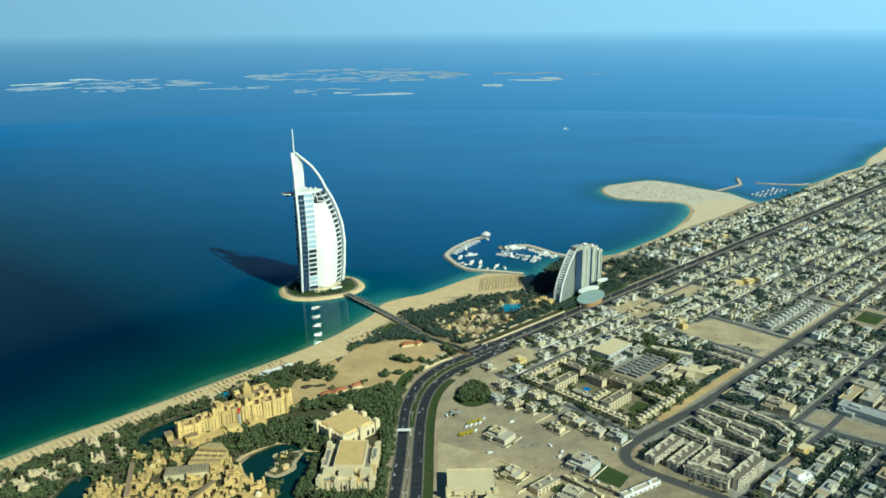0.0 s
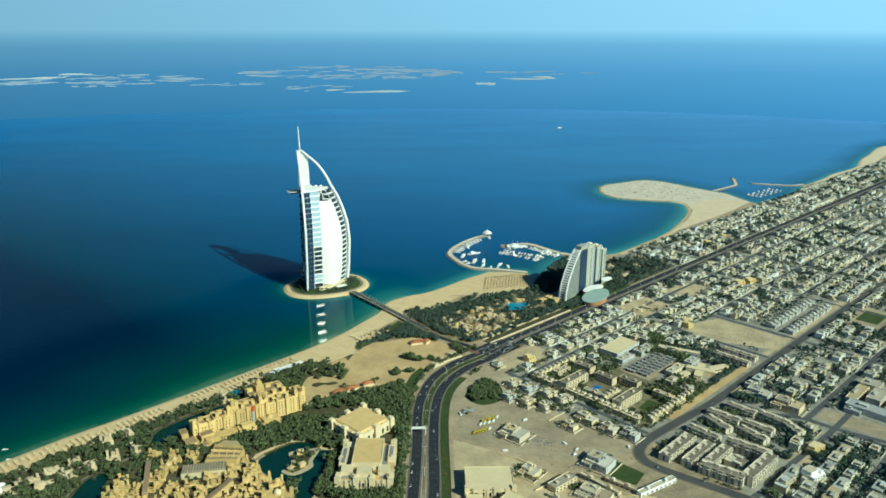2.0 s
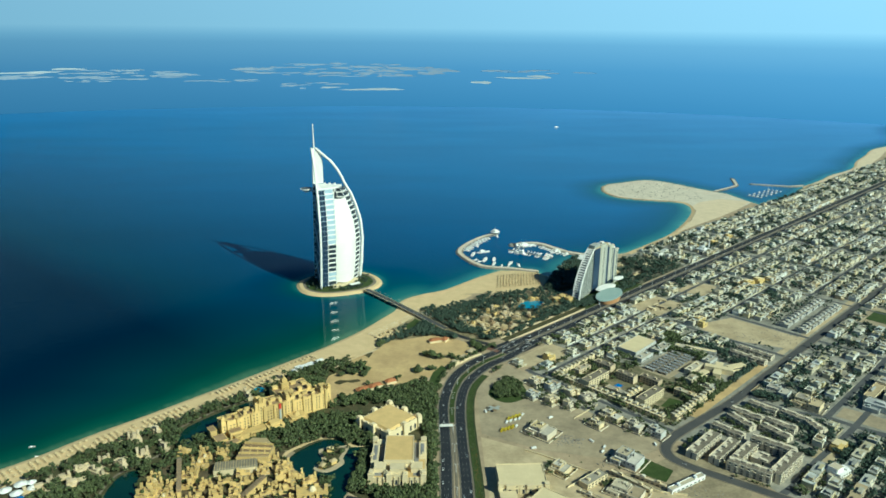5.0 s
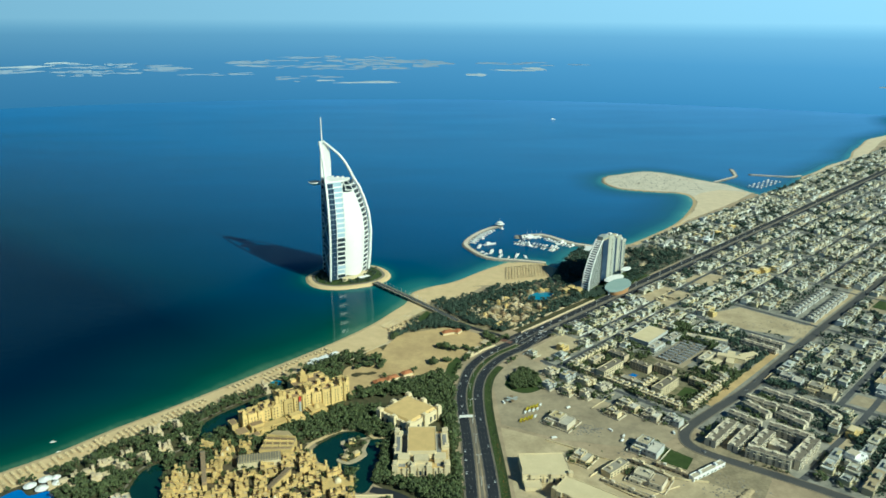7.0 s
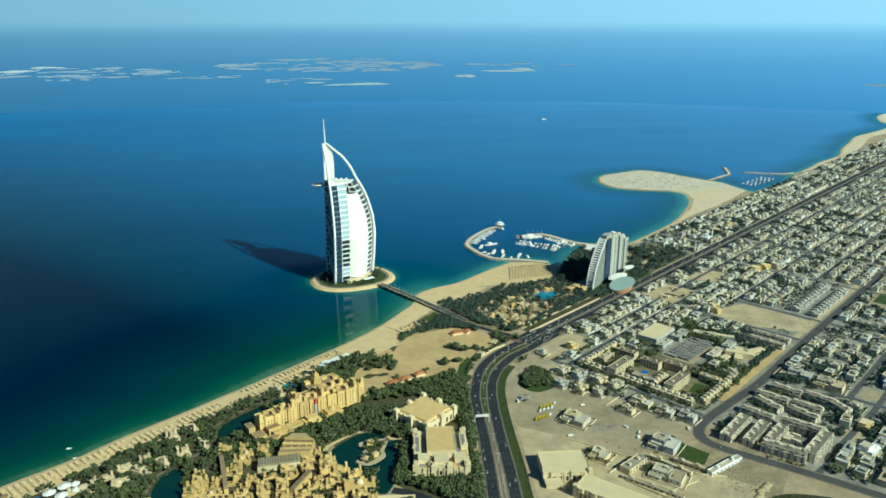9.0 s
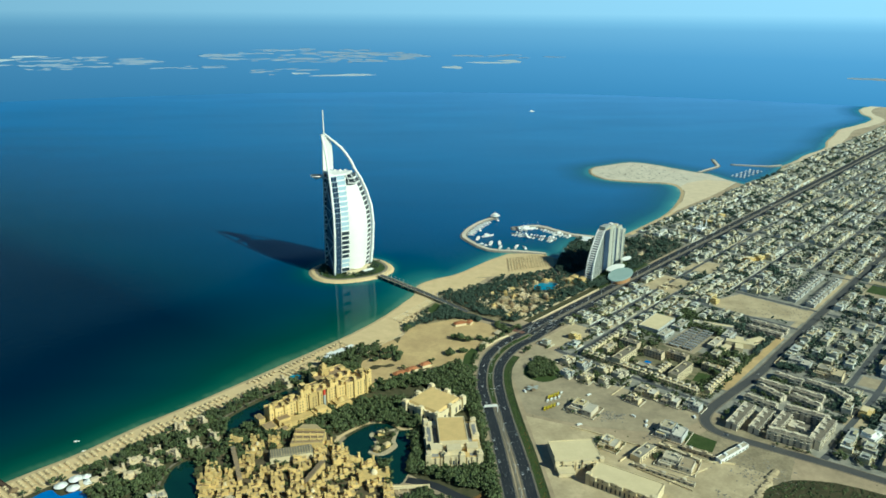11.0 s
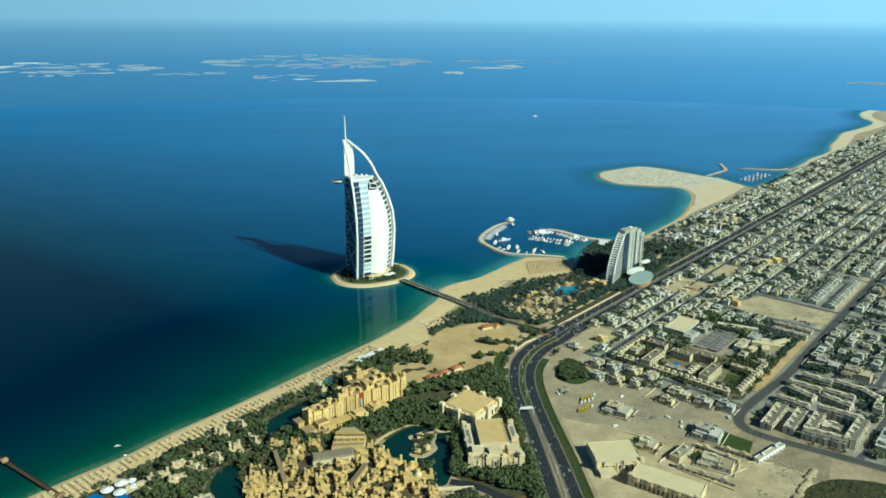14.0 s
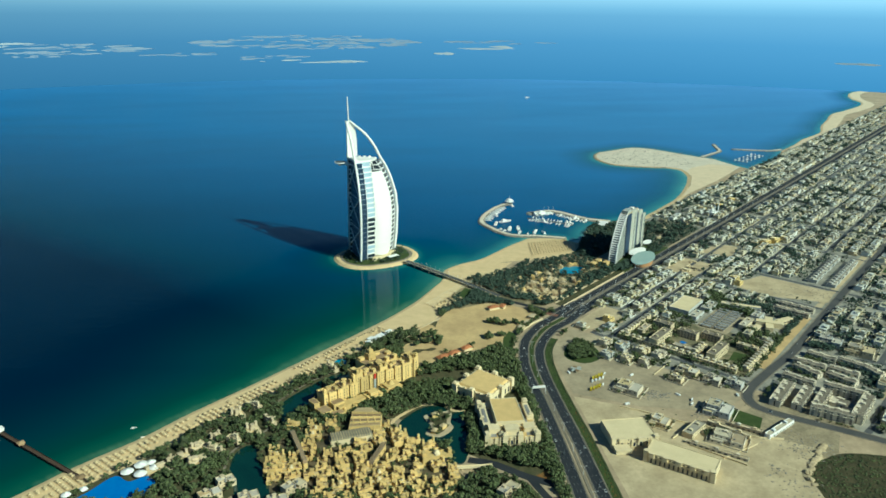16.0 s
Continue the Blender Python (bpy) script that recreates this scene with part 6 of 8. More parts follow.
def build_palace():
    p0, d = Vector((-70, -571)), Vector((145, 88)).normalized()
    n = Vector((-d.y, d.x))
    a = math.atan2(d.y, d.x)
    hotel = thing("palace_hotel", "long sand-coloured resort hotel with towers and many windows", "hotel", (p0.x, p0.y, GROUND), a)
    bays = [(0, 27, 17, 21), (27, 22, 18, 23), (49, 10, 20, 33), (59, 28, 18, 26), (87, 12, 20, 30), (99, 37, 17, 23), (136, 15, 20, 26)]
    win = MB().box(0, 0, 0, 1.1, .4, 1.9).mesh("window", ["glass"])
    for s, w, dep, h in bays:
        m = MB().box(s + w / 2, dep / 2, 0, w, dep, h)
        for k in (-1, 1):
            m.box(s + w / 2 + k * (w / 2 - .3), dep / 2, h, .6, dep, 1.1)
            m.box(s + w / 2, dep / 2 + k * (dep / 2 - .3), h, w - 1.24, .6, 1.1)
            for q in range(int(w // 3)):
                m.box(s + 1.5 + q * 3, dep / 2 + k * (dep / 2 - .3), h + 1.1, 1.4, .6, 1.1)
        wing = part("wing_wall", m, "tan", hotel)
        part("flat_roof", MB().box(s + w / 2, dep / 2, h + .02, w - 1.3, dep - 1.3, .2), "brown_roof", hotel)
        for z in range(3, int(h) - 3, 4):
            for k in range(int(w // 4)):
                o = part("window", win, "glass", wing)
                o.matrix_local = pose(s + 2 + k * 4 + (w % 4) / 2, -.1, z)
        for k in range(2):
            part("roof_turret", MB().box(s + w * (.25 + .5 * k), dep * .3, h, 4.2, 4.2, 4.5).box(s + w * (.25 + .5 * k), dep * .3, h + 4.5, 4.8, 4.8, .6), "tan", hotel)
        part("stair_tower", MB().box(s + w * .5, dep * .72, h, 6, 5, 3.2).box(s + w * .5, dep * .72, h + 3.2, 6.5, 5.5, .5), "tan", hotel)
        part("roof_court", MB().box(s + w * .5, dep * .42, h + .1, w * .4, dep * .25, .3), "brown_roof", hotel)
    for s in (8, 21, 39, 56, 70, 82, 96, 111, 124, 143):
        part("buttress", MB().box(s, -1.0, 0, 3.0, 2.4, 25 if s > 48 else 22).box(s, -1.0, 25 if s > 48 else 22, 3.5, 2.9, 2.4), "tan", hotel)
    for s, z in ((2.5, 27), (46.5, 33), (52, 39), (57, 37), (89, 34), (97, 33), (138, 30), (149, 31)):
        part("tall_turret", MB().box(s, 2.4, 0, 4.2, 4.2, z).box(s, 2.4, z, 4.9, 4.9, .8).box(s, 2.4, z + .8, 2.6, 2.6, 1.8), "tan", hotel)
    part("flag_panel", MB().box(77, -1.4, 20, 3, 1.5, 7), "red", hotel, "red panel")
    part("flag_panel", MB().box(77, -1.3, 4, 3, 1.4, 16), "hotel_wall", hotel, "pale grey panel")
    part("entrance", MB().box(95, -12, 0, 26, 20, 8).box(95, -12, 8, 20, 14, 3).cyl(95, -12, 11, 5, 1, 5, 12), "tan", hotel)
    rear = MB().box(112, 42, 0, 50, 34, 21)
    for k in (-1, 1):
        rear.box(112 + k * 24.7, 42, 21, .6, 34, 1.1).box(112, 42 + k * 16.7, 21, 48.7, .6, 1.1)
    part("rear_wing", rear, "tan", hotel)
    part("rear_roof", MB().box(112, 42, 21.02, 48.6, 32.6, .2), "brown_roof", hotel)
    part("rear_tower", MB().box(104, 48, 21, 11, 11, 9).box(104, 48, 30, 7, 7, 5).cyl(104, 48, 35, 3, .4, 4, 10), "tan", hotel)
    for k in range(4):
        part("rear_turret", MB().box(92 + k * 13, 28, 21, 5, 5, 5).box(92 + k * 13, 28, 26, 5.6, 5.6, .7), "tan", hotel)
        part("rear_stair", MB().box(92 + k * 13, 52 - k % 2 * 8, 21, 7, 6, 3.4).box(92 + k * 13, 52 - k % 2 * 8, 24.4, 7.6, 6.6, .5), "tan", hotel)
    part("middle_wing", MB().box(72, 26, 0, 26, 18, 21).box(72, 17.4, 21, 26, .6, 1.1).box(72, 34.6, 21, 26, .6, 1.1).box(59.4, 26, 21, .6, 16.4, 1.1).box(84.6, 26, 21, .6, 16.4, 1.1), "tan", hotel)
    part("middle_roof", MB().box(72, 26, 21.02, 24.4, 16.4, .2), "brown_roof", hotel)
    for s, t, a, b, h in ((-6, -10, 14, 16, 9), (4, -24, 16, 10, 7), (-10, 8, 8, 14, 14), (14, -8, 16, 10, 12)):
        part("corner_wing", MB().box(s, t, 0, a, b, h).box(s, t, h, a + .8, b + .8, .7), "tan", hotel)
        part("wing_roof", MB().box(s, t, h + .72, a - 1.5, b - 1.5, .25), "brown_roof", hotel)
    part("low_wing", MB().box(30, -14, 0, 40, 10, 9).box(30, -14, 9, 41, 11, .8), "tan", hotel)
    part("low_wing", MB().box(62, -18, 0, 22, 14, 11).box(62, -18, 11, 14, 9, 4), "tan", hotel)
    take([tuple(p0 - n * 6 - d * 2), tuple(p0 + d * 170 - n * 6), tuple(p0 + d * 170 + n * 30), tuple(p0 - d * 2 + n * 26)])
    take([tuple(p0 + d * 80 - n * 24), tuple(p0 + d * 112 - n * 24), tuple(p0 + d * 140 + n * 62), tuple(p0 + d * 85 + n * 62)])


build_palace()

# first big hall, set at an angle
h1 = thing("event_hall", "cream event hall with a large tan pitched roof", "hall", (138, -555, GROUND), math.radians(-45))
m = MB().box(0, 0, 0, 50, 52, 13)
for k in (-1, 1):
    m.box(k * 25, 0, 0, 4, 56, 15).box(0, k * 26, 0, 54, 4, 15)
for x, y in ((-26, -27), (26, -27), (26, 27), (-26, 27), (0, -28), (0, 28), (-27, 0), (27, 0)):
    m.box(x, y, 0, 7, 7, 18).box(x, y, 18, 5.4, 5.4, 1.6)
part("wall", m, "cream", h1)
part("roof", MB().box(0, 0, 14.2, 50, 49, 3.5, 0, 0.9), "tan_roof", h1, "tan hipped roof with a flat top")
for k in range(5):
    part("dormer", MB().box(-20 + k * 10, -25.2, 5, 4, 5, 7).box(-20 + k * 10, -25.2, 12, 4.6, 5.6, .8), "cream", h1)
take(block(138, -555, 66, 66, math.radians(-45)))
# second big hall
for s_ in (-1, 1):
    for k in range(6):
        part("arch_opening", MB().box(-20 + k * 8, s_ * 28.05, 2, 3, .4, 7), "glass", h1)
        part("arch_opening", MB().box(s_ * 27.05, -20 + k * 8, 2, .4, 3, 7), "glass", h1)
        part("pinnacle", MB().box(-20 + k * 8, s_ * 27, 15, 1.6, 1.6, 1.8), "cream", h1)
        part("pinnacle", MB().box(s_ * 26, -20 + k * 8, 15, 1.6, 1.6, 1.8), "cream", h1)
h2 = thing("congress_hall", "cream congress hall with a raised flat tan roof", "hall", (149, -640, GROUND), math.radians(-3))
part("lower_wall", MB().box(0, 0, 0, 64, 78, 10).box(-29, -34, 10, 6, 10, 5).box(29, -34, 10, 6, 10, 5).box(29, 34, 10, 6, 8, 6).box(-29, 34, 10, 6, 8, 6), "cream", h2)
part("terrace_roof", MB().box(0, 0, 10, 62.5, 76.5, .3), "tan_roof", h2)
m = MB().box(1, 8, 10.3, 34, 54, 8.5)
for k in (-1, 1):
    m.box(1 + k * 16.6, 8, 18.8, .8, 54, 1).box(1, 8 + k * 26.6, 18.8, 32.4, .8, 1)
part("hall_wall", m, "cream", h2)
part("hall_roof", MB().box(1, 8, 18.85, 32, 52, .3), "tan_roof", h2, "large flat tan roof")
for x, y, sx, sy, h in ((-27, 4, 8, 40, 4), (28, 12, 7, 30, 4), (-20, -24, 13, 12, 6), (22, -24, 13, 12, 6), (0, -30, 16, 12, 8)):
    part("annexe", MB().box(x, y, 10.3, sx, sy, h).box(x, y, 10.3 + h, sx + .6, sy + .6, .7), "cream", h2)
for x, y, sx, sy in ((-19.6, 8, 5.5, 50), (21.2, 8, 5.5, 50), (-27, 4, 4, 30), (28, 12, 4, 22)):
    part("plant_deck", MB().box(x, y, 10.35 if abs(x) < 25 else 15.05, sx, sy, .5), "grey_roof", h2, "dark plant deck")
for x, y in ((-30, -37), (30, -37), (-30, 37), (30, 37), (-30, 0), (30, 2), (-9, -38), (9, -38)):
    part("corner_tower", MB().box(x, y, 0, 6, 6, 14).box(x, y, 14, 6.6, 6.6, .8).box(x, y, 14.8, 4, 4, 1.6), "cream", h2)
for k in range(9):
    for sd in (-1, 1):
        part("side_opening", MB().box(sd * 32.05, -28 + k * 7, 1.2, .5, 3.2, 6), "glass", h2)
for x, y, sx, sy in ((-14, -18, 10, 9), (14, -18, 10, 9), (-22, 30, 10, 10), (0, -36, 12, 6)):
    part("terrace_block", MB().box(x, y, 10.3, sx, sy, 3.4).box(x, y, 13.7, sx + .5, sy + .5, .5), "cream", h2)
part("dome", MB().cyl(-12, -33, 10.3, 4.5, 4.2, 2.5, 14).cyl(-12, -33, 12.8, 4.2, 1.2, 3, 14), "cream", h2)
for k in range(7):
    part("arch_opening", MB().box(-12 + k * 5.5, -39.05, 1, 3, .5, 5.5), "glass", h2)
for k in range(10):
    part("front_pier", MB().box(-27 + k * 6, -39.6, 0, 1.2, 1.4, 11), "cream", h2)
    part("side_pier", MB().box(32.6, -32 + k * 7, 0, 1.4, 1.2, 11), "cream", h2)
# flat dark panels laid on the terrace in place of sunken courts
for x, y, sx, sy in ((-24, -31, 12, 10), (24, -31, 12, 10), (0, -22, 20, 6)):
    part("sunken_court", MB().box(x, y, 10.32, sx, sy, .12), "grey_roof", h2, "dark flat roof panel")
take(block(149, -640, 74, 90, -0.05))

def slab_block(x, y, L, w, h, rot, m, label, n=10, storeys=4, name="apartment_block", top="roof"):
    ob = thing(name, label, "apartment block", (x, y, GROUND), rot)
    b = MB().box(0, 0, 0, L, w, h)
    for k in (-1, 1):
        b.box(0, k * (w / 2 - .2), h, L, .4, 1).box(k * (L / 2 - .2), 0, h, .4, w - .82, 1)
    wall = part("wall", b, m, ob)
    part("roof", MB().box(0, 0, h + .02, L - .9, w - .9, .15), top, ob)
    win = MB().box(0, 0, 0, L / n * .5, .3, 1.6).mesh("window", ["glass"])
    for s in range(storeys):
        for k in range(n):
            o = part("window", win, "glass", wall)
            o.matrix_local = pose(-L / 2 + (k + .5) * L / n, -w / 2, 1 + s * (h / storeys))
    for k in range(max(2, n // 3)):
        part("roof_box", MB().box(-L / 2 + (k + .5) * L / max(2, n // 3), 0, h, 3.4, 3.4, 2.6), m, ob)
    return ob


# flat-roofed hotel houses south of the souk take their ground
HOTEL_HOUSES = ((-176, -706, 18, 12, 9, .5), (-190, -726, 22, 12, 8, .5), (-150, -734, 20, 11, 7, .3), (-104, -728, 24, 13, 10, .7), (-120, -746, 20, 12, 8, .2), (120, -766, 24, 14, 9, .75))
for args in HOTEL_HOUSES:
    reserve(*args[:4], args[5])

# souk houses
souk_area = curve([(-135, -700), (-128, -640), (-108, -600), (-60, -592), (-30, -600), (10, -600), (20, -640), (50, -668), (66, -705), (80, -740), (40, -775), (-40, -790), (-110, -770)], 4, True)


def souk_kind(i, wall="tan", beach=False):
    r = random.Random(300 + i)
    ob = thing("beach_house", "low cream resort house with wind towers among palms", "house", (0, 0, 0), 0, "beach houses") if beach else thing("souk_house", ("sand-coloured souk wing with a wind tower", "low tan souk wing with a roof parapet", "tan gallery wing with a small dome", "stepped sand-coloured souk wing with a court")[i % 4], "house", (0, 0, 0), 0, "houses of the souk")
    L, w, h = r.uniform(13, 22), r.uniform(5.2, 6.8), r.uniform(4.5, 7.5)

    def wing(x, y, a, b, z, roof, name):
        m = MB().box(x, y, 0, a, b, z)
        for k in (-1, 1):
            m.box(x + k * (a / 2 - .25), y, z, .5, b, 1).box(x, y + k * (b / 2 - .25), z, a - 1.02, .5, 1)
        part(name, m, wall, ob)
        part("roof", MB().box(x, y, z + .02, a - 1.1, b - 1.1, .2), roof, ob)

    seg = L / 3
    for q in (-1, 0, 1):
        hq = h * r.choice((.6, .75, .9)) if q else h
        sh = r.uniform(-.9, .9)
        m = MB().box(q * seg, sh, 0, seg + .1, w, hq)
        for k in (-1, 1):
            m.box(q * seg, sh + k * (w / 2 - .2), hq, seg, .4, .7).box(q * seg + k * (seg / 2 - .3), sh, hq, .4, w - .8, .7)
        part("end_wing" if q else "wall", m, wall, ob)
        part("roof", MB().box(q * seg, sh, hq + .02, seg - 1.1, w - .9, .15), "cream_roof" if beach else r.choice(("souk_roof", "brown_roof", "brown_roof")), ob)
    e = r.choice((-1, 1))
    wing(e * (L / 2 - 3), -w / 2 - 2.6, 5.4, 5.2, h * r.uniform(.5, .9), "cream_roof" if beach else r.choice(("souk_roof", "brown_roof")), "cross_wing")
    part("arcade", MB().box(-e * 2.8, -w / 2 - .9, h * .5, L - 7, 1.8, .4).box(-e * 2.8, -w / 2 - 1.7, 0, .5, .5, h * .5), "souk_roof", ob)
    for k in range(3):
        part("arch_opening", MB().box(-e * 3 - (L - 8) / 2 + (k + .5) * (L - 8) / 3, -w / 2, .3, 2.4, .3, h * .5), "glass", ob)
    if i % 4 == 2:
        part("dome", MB().cyl(0, 0, h, 2.8, 2.6, 1.2, 12).cyl(0, 0, h + 1.2, 2.6, 1.6, 1.3, 12).cyl(0, 0, h + 2.5, 1.6, .2, .7, 12), "cream", ob)
    for k in ((-1,), (-1, 1), (-1, 1), (-1, 1))[i % 4]:
        x, z = k * (L / 2 - 2), h + r.uniform(3.4, 5.6)
        part("wind_tower", MB().box(x, w * .15, h, 2.4, 2.4, z - h).box(x, w * .15, z, 2.8, 2.8, .45), wall, ob)
    part("upper_block", MB().box(r.uniform(-.15, .15) * L, .4, h, L * .3, w * .6, 2.6).box(0, .6, h, L * .16, w * .4, 1.6), wall, ob)
    return ob


souks = [souk_kind(i) for i in range(8)] + [souk_kind(8 + i, "beach_plaster", True) for i in range(4)]
put_first = set()


def put_souk(x, y, rot, small=1.0, beach=False):
    i = rs.randrange(8, 12) if beach else rs.choice((0, 1, 3, 4, 5, 7, 0, 1, 3, 4, 5, 7, 2, 6))
    m = pose(x, y, GROUND, 0, 0, math.degrees(rot))
    if i in put_first:
        o = copy_thing(souks[i], m)
    else:
        put_first.add(i)
        o = souks[i]
        o.matrix_world = m
    o.scale = (rs.uniform(.8, 1.1) * small, rs.uniform(.85, 1.1) * small, rs.uniform(.75, 1.2) * small)
    take(block(x, y - 2, 22, 15, rot) if beach else block(x, y - 1, 14, 7, rot))


# long galleries and covered lanes of the souk
for x, y, L, rot, lab in ((-40, -641, 49, 0.15, "long souk gallery with a ribbed roof"), (-100, -657, 68, -1.32, "covered lane with a grey slatted roof"), (-12, -684, 42, 1.1, "covered lane with a grey slatted roof")):
    g = thing("souk_gallery", lab, "gallery", (x, y, GROUND), rot)
    w = 15 if L == 49 else 4.5
    part("wall", MB().box(0, 0, 0, L, w, 8), "tan" if w < 10 else "cream", g)
    part("roof", MB().box(0, 0, 8, L + 1, w + 1, 2.0, 0, .9), "brown_roof" if w < 10 else "slat_roof", g, "ribbed roof")
    for k in range(int(L // 3)):
        part("roof_rib", MB().box(-L / 2 + 1.5 + k * 3, 0, 8.1, .6, w + 1.2, 2.25, 0, .92), "paving" if w < 10 else "souk_roof", g)
    take(block(x, y, L + 4, w + 3, rot))
# the fan-shaped roof below the palace
fan = [(-30, -586), (-12, -588), (0, -607), (-4, -630), (-42, -628), (-37, -597)]
tc = thing("fan_hall", "sand-coloured hall with a broad ribbed fan roof before the palace", "hall", (-20, -605, GROUND))
loc = lambda pts: [(x + 20, y + 605) for x, y in pts]
part("wall", MB().prism(loc(fan), 0, 10), "tan", tc)
part("roof", MB().prism([(x * .96, y * .96) for x, y in loc(fan)], 10, 11), "souk_roof", tc)
for k in range(6):
    t = k / 6
    a_, b_ = (-41 + 5 * t + 20, -626 + 32 * t + 605), (-5 + 4 * t + 20, -627 + 25 * t + 605)
    part("roof_step", MB().strip([a_, b_], 2.2, 11.6 + .35 * k, 0, .7 + .35 * k), "tan" if k % 2 else "brown_roof", tc)
for k in range(4):
    part("roof_rib", MB().strip([(-36 + 9 * k + 20, -627 + 605), (-36 + 8.2 * k + 20, -600 + 605)], 1.1, 12.4, 0, 1.3), "tan", tc)
take(fan)
for x, y, r in ((-64, -545, .5), (-50, -540, .6), (-34, -536, .5), (-60, -568, .2), (-46, -562, .4), (-76, -574, .3), (-60, -586, .1), (-44, -582, 1.6), (-18, -560, .5), (-30, -572, .3)):
    put_souk(x, y, r, .85)
n = 0
for row in range(19):
    s = -140.0 + rs.uniform(0, 10)
    while s < 110:
        step = rs.uniform(16, 24)
        t = -585 - row * 12.8
        bend = .12 + .22 * math.sin((s + row * 9) / 55)
        x, y = s + step / 2, t + 6 * math.sin(s / 60) + rs.uniform(-1.5, 1.5)
        if inside(x, y, souk_area) and free(x, y, 4):
            if rs.random() < .9:
                put_souk(x, y, bend + rs.choice((0, 0, 0, math.pi, -math.pi / 2 if step < 18 else 0)))
                n += 1
        s += step
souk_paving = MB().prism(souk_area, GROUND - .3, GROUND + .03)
solid("souk_paving", souk_paving, "souk_ground", "brown paving between the souk houses, darkened for alley shade", "paving", kind="structure")
# gatehouse on the lagoon
gh = thing("lagoon_gatehouse", "sand-coloured arcaded gatehouse with a small dome at the water", "gatehouse", (54, -697, GROUND), 0.1)
part("wall", MB().box(0, 0, 0, 34, 12, 10).box(-15, 0, 10, 4, 5, 5).box(15, 0, 10, 4, 5, 5).box(0, 5, 10, 34, .6, 1).box(0, -5.7, 10, 34, .6, 1), "tan", gh)
part("dome", MB().cyl(0, 0, 10, 4.2, 3.9, 2, 14).cyl(0, 0, 12, 3.9, 2.4, 2, 14).cyl(0, 0, 14, 2.4, .2, 1.2, 14), "cream", gh)
for k in range(5):
    part("arch_opening", MB().box(-9 + k * 4.5, -6.05, 1, 2.4, .4, 6), "glass", gh)
fb_ = thing("footbridge", "pale arched footbridge to the lagoon", "bridge", (90, -717, GROUND), -0.05)
part("deck", MB().box(0, 0, 2.2, 48, 5, .7), "cream", fb_)
for k in (-1, 1):
    part("parapet", MB().box(0, k * 2.4, 2.9, 48, .35, 1), "cream", fb_)
for k in range(5):
    part("pier", MB().box(-20 + k * 10, 0, -.3, 1.6, 4.4, 2.5), "cream", fb_)
# islet pavilions
for x, y, r in ((66, -605, .2), (72, -632, .6), (60, -640, 1.0)):
    pv = thing("pavilion", "small tan pavilion on the lagoon islet", "pavilion", (x, y, GROUND + .7), r, "islet pavilions")
    part("wall", MB().box(0, 0, 0, 8, 6, 4), "tan", pv)
    part("roof", MB().box(0, 0, 4, 9, 7, 2, 0, .3), "thatch", pv)

# beach villas in the palm belt
bl = curve(south_beach, 6)
belt = [p for p in bl if -430 < p[0] < -60]
for off, gap in ((56, 27), (76, 25), (98, 26)):
    for x, y, a in along(offset(belt, off), gap):
        if free(x, y, 6) and rs.random() < .85:
            put_souk(x, y, a + rs.uniform(-.3, .3) + rs.choice((0, 0, 1.57)), 1.3, True)
for x, y, r in ((-75, -735, .3), (-150, -760, .5), (-130, -745, .2), (-190, -735, .4), (-215, -752, .5), (140, -770, .8), (152, -785, .8)):
    if free(x, y, 4):
        put_souk(x, y, r)
# pool parasols, white tents
for x, y, r in ((-284, -671, 8), (-272, -660, 8.5), (-269, -677, 8), (-256, -667, 7), (-262, -657, 6), (-337, -703, 6), (-322, -696, 5.5), (-345, -712, 5)):
    t = thing("pool_tent", "round white tent roof beside the pool", "tent", (x, y, GROUND), 0, "white tents at the pool")
    part("pole", MB().cyl(0, 0, 0, .3, .3, 6, 6), "white", t)
    take(block(x, y, 2.4 * r, 2.4 * r, .6))
    part("canopy", MB().cyl(0, 0, 4.2, r * .88, r * .5, 1.2, 16).cyl(0, 0, 5.4, r * .5, .3, 1.6, 16), "white", t, "white fabric canopy")
# orange-roofed houses at the sand plot
for x, y, L, r in ((100, -452, 18, .5), (118, -442, 20, .6), (140, -428, 16, .5), (213, -286, 20, .3), (229, -283, 13, 1.0)):
    o = thing("tiled_house", "low house with an orange clay-tile roof", "house", (x, y, GROUND), r, "tiled houses")
    part("wall", MB().box(0, 0, 0, L, 9, 4), "cream", o)
    part("roof", MB().box(0, 0, 4, L + 1.4, 10.4, 2.8, 0, .45), "red_roof", o)
    take(block(x, y, L, 10, r))
# white beach club
bc = thing("beach_club", "low white beach club with flat awnings", "club house", (14, -371, GROUND), .75)
for k, (x, y, sx, sy, h) in enumerate(((0, 0, 22, 9, 4), (-12, 5, 10, 8, 3.2), (12, -4, 12, 7, 3), (24, 1, 11, 6, 3.4), (-22, 1, 9, 6, 2.8))):
    part("wall", MB().box(x, y, 0, sx, sy, h), "white", bc)
    part("roof", MB().box(x, y, h, sx + 1.5, sy + 1.5, .5), "white", bc)
take(block(14, -371, 60, 20, .75))

